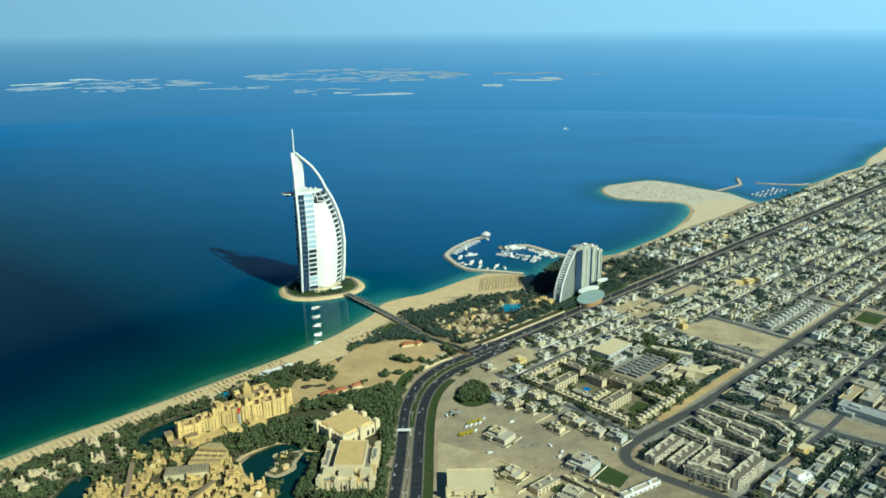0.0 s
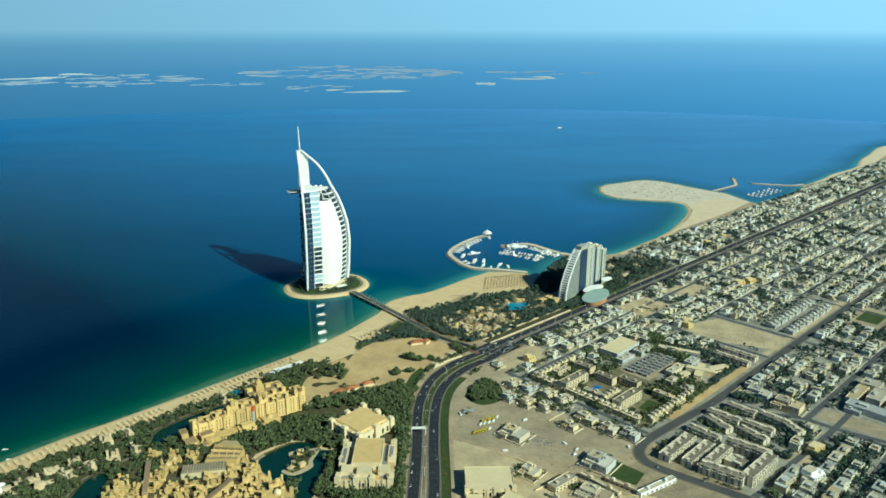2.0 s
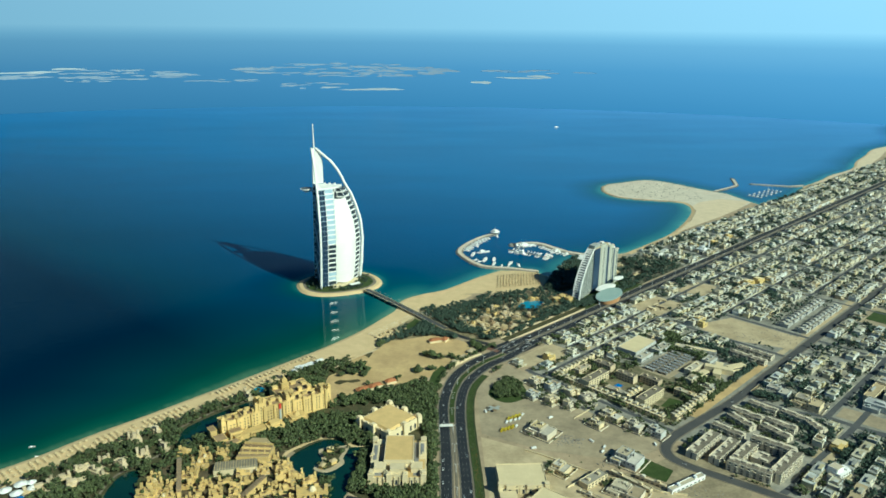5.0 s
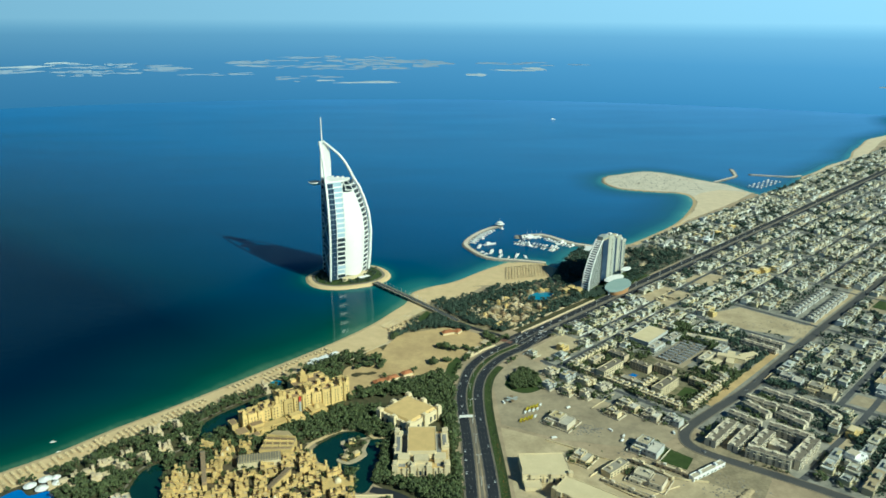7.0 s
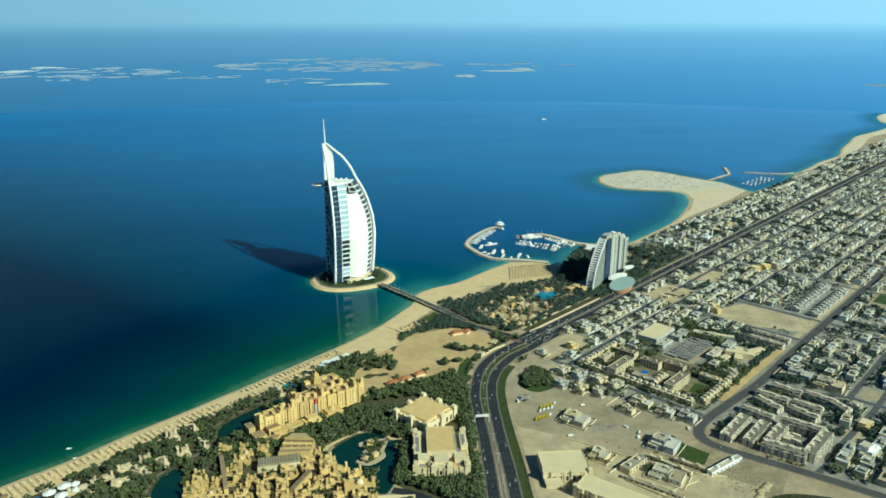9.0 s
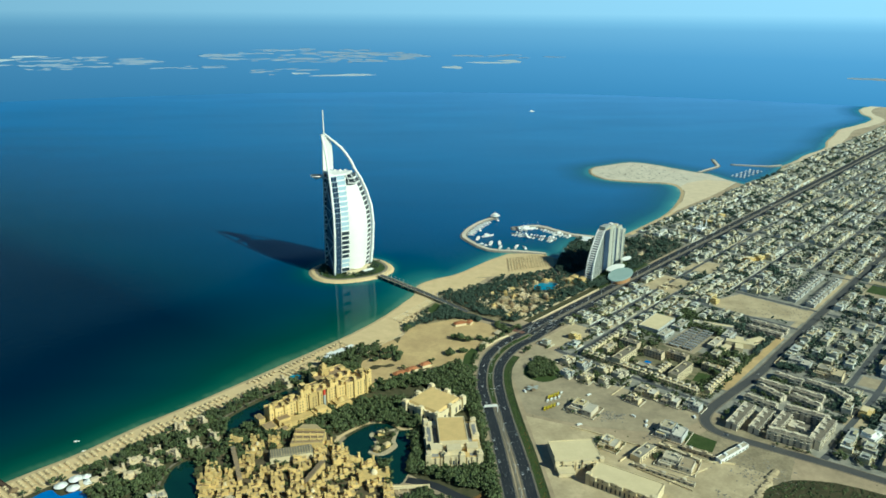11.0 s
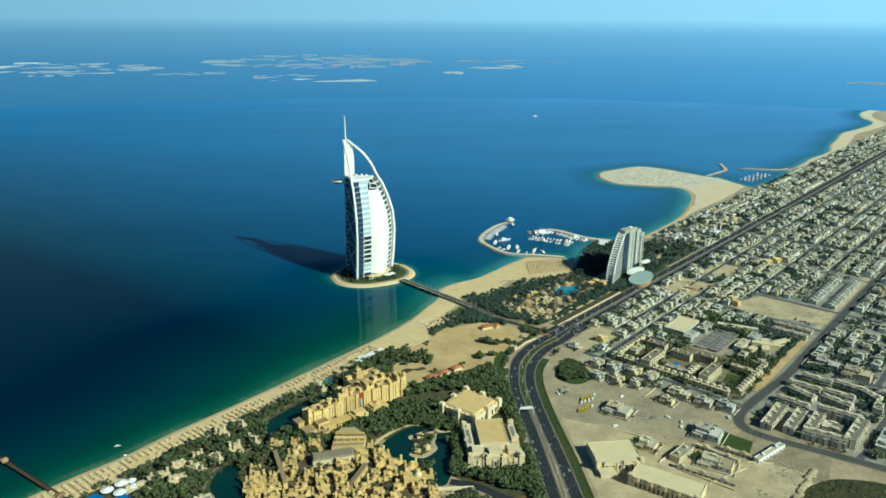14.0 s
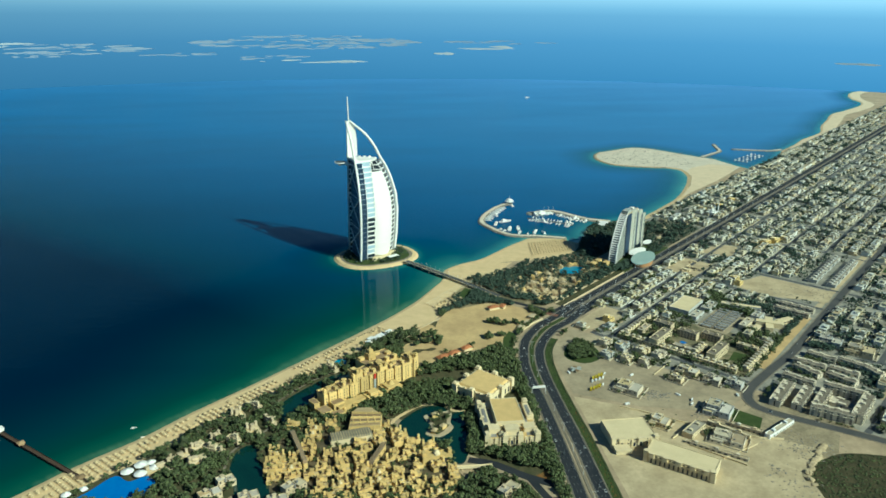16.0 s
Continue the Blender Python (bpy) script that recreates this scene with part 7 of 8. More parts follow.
# water park: tan rockwork, slides and huts
park = [(262, -190), (280, -160), (336, -134), (384, -160), (400, -190), (392, -230), (340, -278), (320, -284), (288, -262)]
park_pool_side = [(356, -112), (384, -78), (410, -88), (436, -120), (430, -160), (408, -168), (388, -152)]
n = 0
for _ in range(900):
    x, y = rs.uniform(250, 440), rs.uniform(-285, -75)
    if (inside(x, y, park) or (n > 40 and inside(x, y, park_pool_side))) and free(x, y, 1):
        r = rs.uniform(0, 3)
        o = thing("park_rockwork", "sand-coloured water-park hut on rockwork", "hut", (x, y, GROUND), r, "water-park huts")
        sx, sy, h = rs.uniform(7, 14), rs.uniform(5, 11), rs.uniform(1.5, 4)
        part("base", MB().mound(sx * 1.2, sy * 1.2, h * 1.1, rs), "rockwork", o)
        part("hut", MB().box(rs.uniform(-1, 1), 0, 0, sx * .45, sy * .5, h + 2.8).box(0, 0, h + 2.8, sx * .55, sy * .6, 1.4, 0, .3).box(sx * .42, sy * .1, 0, sx * .4, sy * .45, h + .6).box(-sx * .4, -sy * .2, 0, sx * .34, sy * .6, h + 1.4), rs.choice(("beach_plaster", "tan", "beach_plaster", "thatch", "brown_roof")), o)
        take(block(x, y, sx, sy, r))
        n += 1
        if n >= 62:
            break
for k, (x, y) in enumerate(((455, -108), (468, -96), (478, -112))):
    o = thing("gate_building", "tan gate building of the beach hotel", "building", (x, y, GROUND), GRID, "gate buildings")
    part("wall", MB().box(0, 0, 0, 14, 9, 7 + k), "tan", o)
    part("roof", MB().box(0, 0, 7 + k, 14.6, 9.6, .7), "tan_roof", o)
    take(block(x, y, 15, 10, GRID))

# ---- town landmarks ----


slab_block(438, -444, 52, 14, 13, GRID, "cream", "tan slab block of a walled housing compound", 8, 4, top="paving")
slab_block(500, -502, 52, 14, 13, GRID, "cream", "tan slab block of a walled housing compound", 8, 4, top="paving")
slab_block(*uv(36, 190), 30, 12, 11, GRID - math.pi / 2, "beach_plaster", "tan cross block of a walled housing compound", 6, 3, top="paving")
slab_block(*uv(50, 222), 30, 12, 11, GRID - math.pi / 2, "beach_plaster", "tan cross block of a walled housing compound", 6, 3, top="paving")
slab_block(*uv(-10, 204), 12, 34, 6, GRID, "beach_plaster", "low tan wing of a walled housing compound", 4, 2, top="row_roof")
slab_block(*uv(52, 275), 30, 10, 8, GRID - math.pi / 2, "villa", "white block beside the court of a housing compound", 6, 2)
slab_block(*uv(46, 145), 30, 14, 9, GRID - math.pi / 2, "beach_plaster", "tan block at the corner of a housing compound", 6, 3, top="paving")
slab_block(*uv(12, 128), 30, 10, 7, GRID, "beach_plaster", "low tan wing of a walled housing compound", 5, 2, top="row_roof")
sheet("compound_pool", block(469, -455, 16, 9, GRID), "pool", "small blue pool of a housing compound", "pool", 0.2)
for k in range(9):
    for j in range(2):
        s = thing("parking_shed", "short grey-roofed parking shed", "shed", (*uv(92 + k * 10 + j * 3, 196 + j * 20), GROUND), GRID + math.pi / 2, "parking sheds")
        part("roof", MB().box(0, 0, 3.2, 17, 5.4, .4), "grey_roof" if (k + j) % 3 else "shed_roof", s)
        part("roof_panel", MB().box(0, -.8, 3.6, 15, 2.6, .15), "shed_roof", s)
        for i in (-1, 1):
            part("post", MB().box(i * 7, 0, 0, .4, 4.8, 3.2), "grey_roof", s)
sheet("shed_yard", block(*uv(134, 207), 98, 50, GRID), "lot", "pale paved yard of the parking sheds", "yard", 0.09)
for u_, v_, L, w, h, m in ((120, 168, 34, 14, 6, "row_plaster"), (168, 172, 40, 16, 7, "row_plaster"), (196, 210, 12, 44, 6, "apart"), (140, 243, 40, 12, 6.5, "villa"), (184, 246, 26, 14, 6, "row_plaster")):
    slab_block(*uv(u_, v_), L, w, h, GRID, m, "low pale service block beside the parking sheds", 6, 1, "low_building", "row_roof")
for j, (x, y) in enumerate(((893, -195), (911, -222))):
    for i in range(12):
        t = (i - 5.5) * 15
        o = thing("terrace_house", "white terraced house in a long row", "terraced house", (x + t * U[0], y + t * U[1], GROUND), GRID, "white terraces")
        tw = part("wall", MB().box(0, 0, 0, 11.4, 14 - (i % 2) * 1.5, 6.6).box(-1.5, 2.5, 6.6, 7, 6, 2.6), "row_plaster", o)
        part("roof", MB().box(0, -4, 6.6, 10.4, 4.5, .2).box(-1.5, 2.5, 9.2, 6.4, 5.4, .2), "row_roof", o)
        for k in (-3.5, 3.5):
            part("window", MB().box(k, -7 + (i % 2) * .75, 3.8, 2.4, .3, 1.8), "glass", tw)
            part("window", MB().box(k, 7 - (i % 2) * .75, 3.8, 2.4, .3, 1.8), "glass", tw)
def stepped_row(x, y, L, w, h, rot, n, label, name="row_block", storeys=3):
    """A row of narrow houses under flat roofs that step a little along it."""
    o = thing(name, label, "row of houses", (x, y, GROUND), rot)
    c = L / n
    r = random.Random(int(abs(x * 7 + y * 3)))
    for k in range(n):
        xx, z = -L / 2 + (k + .5) * c, h + (0, .35, .15)[k % 3]
        jut = (0, .9)[k % 2]
        m = MB().box(xx, -jut / 2, 0, c - .1, w + jut, z)
        for e in (-1, 1):
            m.box(xx, e * (w / 2 - .15) - (jut if e < 0 else 0), z, c - .1, .3, .8)
        if k % 2 == 0:
            m.box(xx + r.uniform(-.15, .15) * c, w * r.uniform(.0, .25), z, c * r.uniform(.5, .8), w * .3, 1.9)
        bay = part("bay_wall", m, "apart", o)
        part("roof", MB().box(xx, -w * .12, z + .02, c - .5, w * .62, .12), "paving", o)
        if k in (0, n - 1):
            part("end_window", MB().box(xx + (c / 2 if k else -c / 2), 0, 1, .3, 1.6, h - 2), "glass", bay)
        for s in range(storeys):
            part("window", MB().box(xx, -w / 2 - jut, 1.0 + s * (h / storeys), c * .4, .4, 1.7), "glass", bay)
        part("balcony", MB().box(xx, -w / 2 - jut - .6, (storeys - 1) * (h / storeys) - .15, c * .56, 1.2, .9), "apart", bay)
    return o


stepped_row(527, -622, 66, 14, 9, 0.73, 8, "white row of stepped apartments beside the inner road")
stepped_row(547, -637, 60, 13, 8.5, 0.73, 8, "white row of stepped apartments beside the inner road")
for x, y, L, w, h, r in ((558, -680, 50, 14, 12, -0.69), (604, -676, 66, 14, 13, 0.7), (568, -646, 46, 12, 11.3, 0.72), (610, -634, 52, 13, 12.5, -0.75), (588, -660, 18, 30, 7.5, 0.7)):
    stepped_row(x, y, L, w, h, r, max(3, int(L / 7)), "pale grey apartment house round a courtyard", "apartment_house", 4)
for u_ in (238, 264):
    stepped_row(*uv(u_, 284), 56, 12, 7, GRID - math.pi / 2, 8, "cream row of houses beside an open sand plot", "row_block", 2)
for (xa, ya), (xb, yb) in ROWS_EAST:
    stepped_row((xa + xb) / 2, (ya + yb) / 2, math.hypot(xb - xa, yb - ya), 13, 7, math.atan2(yb - ya, xb - xa), 5, "cream row of two-storey houses with roof terraces", "row_block", 2)


def big_house(x, y, L, w, h, rot, seed, resort=False):
    """A large villa of several blocks with terraces at different heights."""
    r = random.Random(seed)
    lab = ("large cream villa with terraces at several heights", "large white villa with a walled court", "pale flat-roofed house with a stair head")[seed % 3]
    wm = ("cream", "apart", "row_plaster")[seed % 3]
    if resort:
        wm = "beach_plaster"
    o = thing("hotel_house", "sand-grey hotel house with roof terraces among palms", "house", (x, y, GROUND), rot, "hotel houses") if resort else thing("large_villa", lab, "villa", (x, y, GROUND), rot, "large villas")
    L, w = L * 1.2, w * 1.2
    blocks = [(0, 0, L * .8, w * .7, h * .62), (-L * .18, w * .1, L * .45, w * .62, h), (L * .27, -w * .05, L * .36, w * .8, h * .85), (-L * .3, -w * .3, L * .35, w * .38, h * .5), (L * .1, w * .36, L * .5, w * .26, h * .55)]
    for k, (bx, by, a, b, z) in enumerate(blocks):
        z += k * .07 + r.uniform(-.3, .3)
        m = MB().box(bx, by, 0, a, b, z)
        for e in (-1, 1):
            m.box(bx + e * (a / 2 - .2), by, z, .4, b, .9).box(bx, by + e * (b / 2 - .2), z, a - .82, .4, .9)
        wing = part("wing_wall", m, wm, o)
        part("roof", MB().box(bx, by, z + .02, a - .9, b - .9, .15), "roof", o)
        for f in range(max(2, int(a / 5))):
            part("window", MB().box(bx - a / 2 + (f + .5) * a / max(2, int(a / 5)), by - b / 2, z - 2.7, 1.9, .3, 1.7), "glass", wing)
    part("stair_head", MB().box(-L * .1, w * .2, h, 3.4, 3.4, 2.6).box(-L * .1, w * .2, h + 2.6, 3.9, 3.9, .3), wm, o)
    for _ in range(4):
        part("cooling_unit", MB().box(r.uniform(-.3, .3) * L, r.uniform(-.25, .25) * w, h * .62, 1.5, 1.1, h * .38 + 1.3), "grey_roof", o)
    wl = MB()
    for e in (-1, 1):
        wl.box(0, e * (w / 2 + 3), 0, L + 6, .35, 2).box(e * (L / 2 + 3), 0, 0, .35, w + 5.6, 2)
    if not resort:
        part("yard_wall", wl, "apart", o)


for k, args in enumerate(BIG_HOUSES):
    big_house(*args, k)
for k, args in enumerate(HOTEL_HOUSES):
    big_house(*args, k + 40, True)


def hall_with_arches(name, label, x, y, L, w, h, rot, arches, side=-1):
    o = thing(name, label, "hall", (x, y, GROUND), rot)
    b = MB().box(0, 0, 0, L, w, h)
    for k in (-1, 1):
        b.box(0, k * (w / 2 - .3), h, L, .6, .9).box(k * (L / 2 - .3), 0, h, .6, w - 1.22, .9)
    part("wall", b, "cream", o)
    part("roof", MB().box(0, 0, h + .02, L - 1.3, w - 1.3, .2), "cream_roof", o, "wide flat cream roof")
    for k in range(arches):
        ax = -L / 2 + (k + .5) * L / arches
        part("arch_opening", MB().box(ax, side * w / 2, .6, L / arches * .30, .7, h * .42).cyl(ax, side * w / 2, .6 + h * .40, L / arches * .15, L / arches * .15, h * .08, 8), "glass", o)
        part("buttress", MB().box(ax + L / arches / 2, side * (w / 2 + .5), 0, .8, 1.2, h * .9), "cream", o)
        part("upper_window", MB().box(ax, side * w / 2, h * .80, L / arches * .2, .5, h * .1), "glass", o)
        if k % 3 == 1:
            part("front_turret", MB().box(ax, side * (w / 2 + .9), h * .68, L / arches * 1.1, 2.6, h * .42).box(ax, side * (w / 2 + .9), h * 1.1, L / arches * 1.2, 3, .5), "cream", o)
    part("cornice", MB().box(0, side * (w / 2 + .35), h * .68, L, .9, .5), "cream", o)
    for e in (-1, 1):
        part("corner_tower", MB().box(e * (L / 2 - 1), side * (w / 2 - 1), 0, 5, 5, h + 2.2).box(e * (L / 2 - 1), side * (w / 2 - 1), h + 2.2, 5.6, 5.6, .6), "cream", o)
    return o


hall_with_arches("riding_hall", "cream hall with a large flat roof and arches", 288, -682, 54, 42, 11, -0.03, 7)
hall_with_arches("market_hall", "long cream hall with an arcaded front", 326, -745, 76, 31, 12, -0.72, 15)
part("porch", MB().box(-18, -29, 0, 18, 12, 5).box(-18, -29, 5, 19, 13, .6), "cream", bpy.data.objects["riding_hall"])
slab_block(476, -697, 56, 7, 5, .5, "white", "narrow white row building beside a lawn", 8, 1, "low_building")
slab_block(371, -685, 36, 13, 6.5, .64, "cream", "cream flat-roofed wing of a walled court", 6, 2, "low_building")
slab_block(414, -689, 52, 6, 4.5, -.87, "cream", "low cream wing along the back of a walled court", 8, 1, "low_building")
slab_block(378, -727, 70, 4.5, 3.2, -.72, "apart", "low row of stores along a yard wall", 10, 1, "low_building")
slab_block(437, -690, 36, 6, 4, -0.72, "villa", "low row of sheds along a yard wall", 6, 1, "low_building")
# school of long grey-roofed blocks round courts
school = thing("school", "large flat-roofed school with pale walls and grey roofs", "school", (*uv(250, 488), GROUND), GRID)
for k, (x, y, a, b, h) in enumerate(((-34, -4, 22, 64, 8), (0, -22, 44, 16, 9), (8, 4, 40, 18, 11), (40, -14, 26, 36, 8.6), (4, 28, 56, 14, 7.4), (44, 22, 24, 24, 10), (-48, 16, 12, 20, 5))):
    m = MB().box(x, y, 0, a, b, h)
    for e in (-1, 1):
        m.box(x + e * (a / 2 - .25), y, h, .5, b, 1).box(x, y + e * (b / 2 - .25), h, a - 1.02, .5, 1)
    wl = part("wing_wall", m, ("row_plaster", "cream", "apart")[k % 3], school)
    part("roof", MB().box(x, y, h + .02, a - 1.2, b - 1.2, .2), ("shed_roof", "roof", "row_roof")[k % 3], school)
    part("roof_house", MB().box(x, y + b * .2, h, a * .3, b * .18, 2.8), "row_plaster", school)
    for q in range(int(a // 6)):
        part("window", MB().box(x - a / 2 + (q + .5) * a / int(a // 6), y - b / 2, h - 3.2, 3.2, .3, 1.8), "glass", wl)
        part("window", MB().box(x - a / 2 + (q + .5) * a / int(a // 6), y - b / 2, .9, 3.2, .3, 1.8), "glass", wl)
# a cross of tan slabs in a wooded garden
cross = thing("garden_college", "tan slab wings set in a cross among dark trees", "college", (*uv(160, 272), GROUND), GRID)
for x, y, a, b, h, r in ((0, 0, 46, 11, 7, .35), (2, 0, 11, 40, 8, .35), (30, -14, 30, 10, 6.5, -.4), (-30, 10, 24, 10, 6, 0)):
    m = MB().box(x, y, 0, a, b, h, r)
    wl = part("wing_wall", m, "cream", cross)
    part("roof", MB().box(x, y, h, a + .6, b + .6, .5, r), "cream_roof", cross)
    part("window", MB().box(x, y, h * .45, a * .8, b + .2, 1.6, r), "glass", wl, "dark band of windows")
# half-built house on the sand across from the hotel
site = thing("building_site", "half-built tan walls and heaps on open sand", "building site", (*uv(345, 62), GROUND), GRID)
rq = random.Random(61)
for k in range(9):
    x, y = rq.uniform(-34, 34), rq.uniform(-20, 20)
    part("wall", MB().box(x, y, 0, rq.uniform(5, 16), rq.uniform(.6, 8), rq.uniform(1.2, 4.2), rq.choice((0, 1.571))), "plot" if k % 3 else "cream", site)
for k in range(5):
    part("heap", MB().mound(rq.uniform(6, 12), rq.uniform(5, 9), rq.uniform(1.2, 2.6), rq).moved(rq.uniform(-36, 36), rq.uniform(-22, 22), 0), "plot", site)


def ochre_house(x, y, L, w, h, rot, m):
    o = thing("ochre_house", "ochre-yellow house with flat roofs at two heights", "house", (x, y, GROUND), rot, "ochre houses")
    wl = part("wall", MB().box(0, 0, 0, L, w, h).box(-L * .2, w * .1, h, L * .5, w * .6, 2.8).box(L * .42, -w * .3, 0, L * .3, w * .5, h * .6), m, o)
    part("roof", MB().box(L * .27, 0, h, L * .4, w - .8, .2).box(-L * .2, w * .1, h + 2.8, L * .46, w * .54, .2), "cream_roof", o)
    for k in range(3):
        part("window", MB().box(-L * .3 + k * L * .28, -w / 2, h - 3, 2, .3, 1.8), "glass", wl)


for u_, v_, L, w, h, m in ((590, 128, 26, 14, 8, "ochre"), (616, 138, 24, 15, 9, "golden"), (642, 150, 22, 14, 8, "golden"), (330, 154, 20, 13, 7, "golden"), (66, 474, 24, 14, 7.5, "golden"), (10, 66, 15, 13, 8, "golden"), (820, -60, 22, 14, 7, "ochre"),
                           (760, -80, 18, 13, 7, "ochre"), (900, -60, 20, 14, 7, "ochre")):
    ochre_house(*uv(u_, v_), L, w, h, GRID, m)
tv = thing("tall_villa", "tall white cubic villa with stepped roof terraces", "villa", (*uv(4, 494), GROUND), GRID - .2)
wl = part("wall", MB().box(0, 0, 0, 22, 18, 9).box(-3, 2, 9, 14, 12, 4).box(7, -3, 9, 6, 8, 2.4).box(-13, -2, 0, 6, 12, 6), "white", tv)
part("roof", MB().box(-3, 2, 13, 13, 11, .2).box(-13, -2, 6, 5.4, 11.4, .2), "roof", tv)
for k in range(4):
    part("window", MB().box(-7.5 + k * 5, -9, 5.2, 2.4, .3, 2.4), "glass", wl)
    part("window", MB().box(11, -6 + k * 4, 5.2, .3, 2.2, 2.4), "glass", wl)

yb = thing("yellow_house", "golden-yellow house among pale villas", "house", (685, -240, GROUND), GRID)
part("wall", MB().box(0, 0, 0, 16, 11, 7).box(-3, 0, 7, 8, 8, 3).box(9, 3, 0, 8, 9, 5), "golden", yb)
part("roof", MB().box(4.5, 0, 7, 6, 10, .2), "roof", yb)
part("window", MB().box(0, -5.5, 3.6, 2, .3, 1.7), "glass", yb)
def warehouse(x, y, L, w, h, rot):
    o = thing("warehouse", "low warehouse with a pale flat roof in the villa town", "warehouse", (x, y, GROUND), rot, "warehouses")
    b = MB().box(0, 0, 0, L, w, h)
    for k in (-1, 1):
        b.box(0, k * (w / 2 - .2), h, L, .4, .8).box(k * (L / 2 - .2), 0, h, .4, w - .82, .8)
    part("wall", b, "row_plaster", o)
    part("roof", MB().box(0, 0, h + .02, L - .9, w - .9, .15), "cream_roof", o)
    for k in range(int(L // 8)):
        part("gate", MB().box(-L / 2 + 4 + k * 8, -w / 2, 0, 3.4, .4, 3.6), "grey_roof", o)


warehouse(632, -340, 64, 10, 5, -.54)
warehouse(540, -324, 66, 34, 7, .74)
# white club building at the root of the marina
mc = thing("marina_club", "low white club building at the marina's edge", "club house", (572, 150, GROUND), .9)
part("hall", MB().box(0, 0, 0, 34, 13, 5), "white", mc)
part("roof", MB().box(0, 0, 5, 36, 15, .6), "white", mc)
part("annexe", MB().box(12, 10, 0, 12, 9, 4).box(12, 10, 4, 13, 10, .5), "white", mc)
part("glazing", MB().box(-2, -6.6, 1, 26, .4, 2.6), "glass", mc)
take(block(572, 150, 44, 26, .9))
# white awnings on the beach by the bridge
for k in range(4):
    for j in range(3):
        x, y = 102 + k * 3.4 + (j * 36 + 18) * .66, -254 - k * 2.9 + (j * 36 + 18) * .75
        aw = thing("beach_awning", "long cream awning over sun loungers", "awning", (x, y, GROUND), .85, "beach awnings")
        part("canopy", MB().box(0, 0, 2.4, 33, 1.5, .25), "cream", aw)
        for i in (-1, 1):
            part("post", MB().cyl(14 * i, 0, 0, .14, .14, 2.4, 5), "white", aw)
take([(96, -262), (168, -180), (184, -194), (112, -276)])
# garden pavilions behind the awnings
for x, y in ((124, -258), (138, -245), (147, -233), (157, -226), (153, -248), (134, -264), (143, -258), (130, -251), (161, -216), (166, -236), (150, -240), (118, -266)):
    pv = thing("garden_hut", "cream garden hut with a thatched roof", "hut", (x, y, GROUND), rs.uniform(0, 3), "garden huts")
    part("wall", MB().box(0, 0, 0, 4.6, 3.8, 2.8), "beach_plaster", pv)
    part("roof", MB().box(0, 0, 2.8, 6.0, 5.2, 1.8, 0, .3), "thatch", pv)
    take(block(x, y, 6, 5, .5))
# lodges and a low wall between the sand plot and the road
for x, y, L in ((240, -367, 10), (254, -351, 12), (268, -329, 14)):
    lg = thing("lodge", "low cream lodge with a flat roof by the road", "house", (x, y, GROUND), .9, "lodges by the road")
    part("wall", MB().box(0, 0, 0, L, 7, 3.6), "cream", lg)
    part("roof", MB().box(0, 0, 3.6, L + 1, 8, .5), "beach_plaster", lg)
    take(block(x, y, L, 8, .9))
solid("roadside_wall", MB().strip(curve([(228, -388), (248, -368), (264, -352), (284, -338)], 4), 1.0, GROUND + 2.2, 0, 2.2), "cream", "low cream wall between lodges and road", "wall")
solid("plot_wall", MB().strip([(42, -392), (81, -345), (118, -312)], .9, GROUND + 1.4, 0, 1.4), "beach_plaster", "low sand-coloured wall along the plot", "wall")
# golden garden walls beside the coast road
for v_ in (-37, -20):
    solid("garden_wall", MB().strip([uv(14, v_), uv(228, v_ + 1)], .8, GROUND + 2.4, 0, 2.4), "beach_plaster", "sand-coloured wall along the coast road", "wall", "garden walls")
# yard walls and rubble on the southern plots
for i, (pts_, hh) in enumerate((([(304, -616), (324, -629), (366, -662), (443, -709), (470, -716)], 2.2), ([(339, -695), (353, -685)], 2.2), ([(352, -710), (398, -758)], 2.2), ([(383, -544), (425, -508)], 1.6),
                                 ([(378, -742), (434, -720)], 1.4))):
    solid("yard_wall", MB().strip(pts_, .5, GROUND + hh, 0, hh), "cream", "low cream wall round a sandy yard", "wall", "yard walls")
ridge = MB()
rr3 = random.Random(44)
for x, y, a in along([(512, -734), (482, -757), (455, -782), (450, -800)], 4.5):
    ridge.add(*(lambda q: (q.v, q.f))(MB().mound(rr3.uniform(7, 13), rr3.uniform(6, 10), rr3.uniform(1.2, 3.0), rr3).moved(x + rr3.uniform(-2, 2), y + rr3.uniform(-2, 2), GROUND - .1)))
tagged(solid("sand_ridge", ridge, "plot", "heaped ridge of pale sand beside the scrub", "sand heaps"), kind="stuff")
rb_ = MB()
rr2 = random.Random(31)
for cx, cy, sp, n_ in ((360, -594, 14, 130), (372, -598, 9, 45), (395, -650, 8, 20), (470, -740, 14, 30), (430, -770, 18, 30), (760, -290, 50, 110), (800, -300, 30, 50), (900, 850, 45, 70), (960, 900, 40, 40), (500, -740, 30, 70), (430, -800, 30, 60), (480, -720, 25, 40)):
    for _ in range(n_):
        rb_.clump(cx + rr2.gauss(0, sp * .6), cy + rr2.gauss(0, sp * .45), GROUND + .2, rr2.uniform(.5, 1.6), rr2, .5)
tagged(solid("rubble", rb_, ["rock"], "heaps of rubble and scrap on the sand lot", "rubble"), kind="stuff")
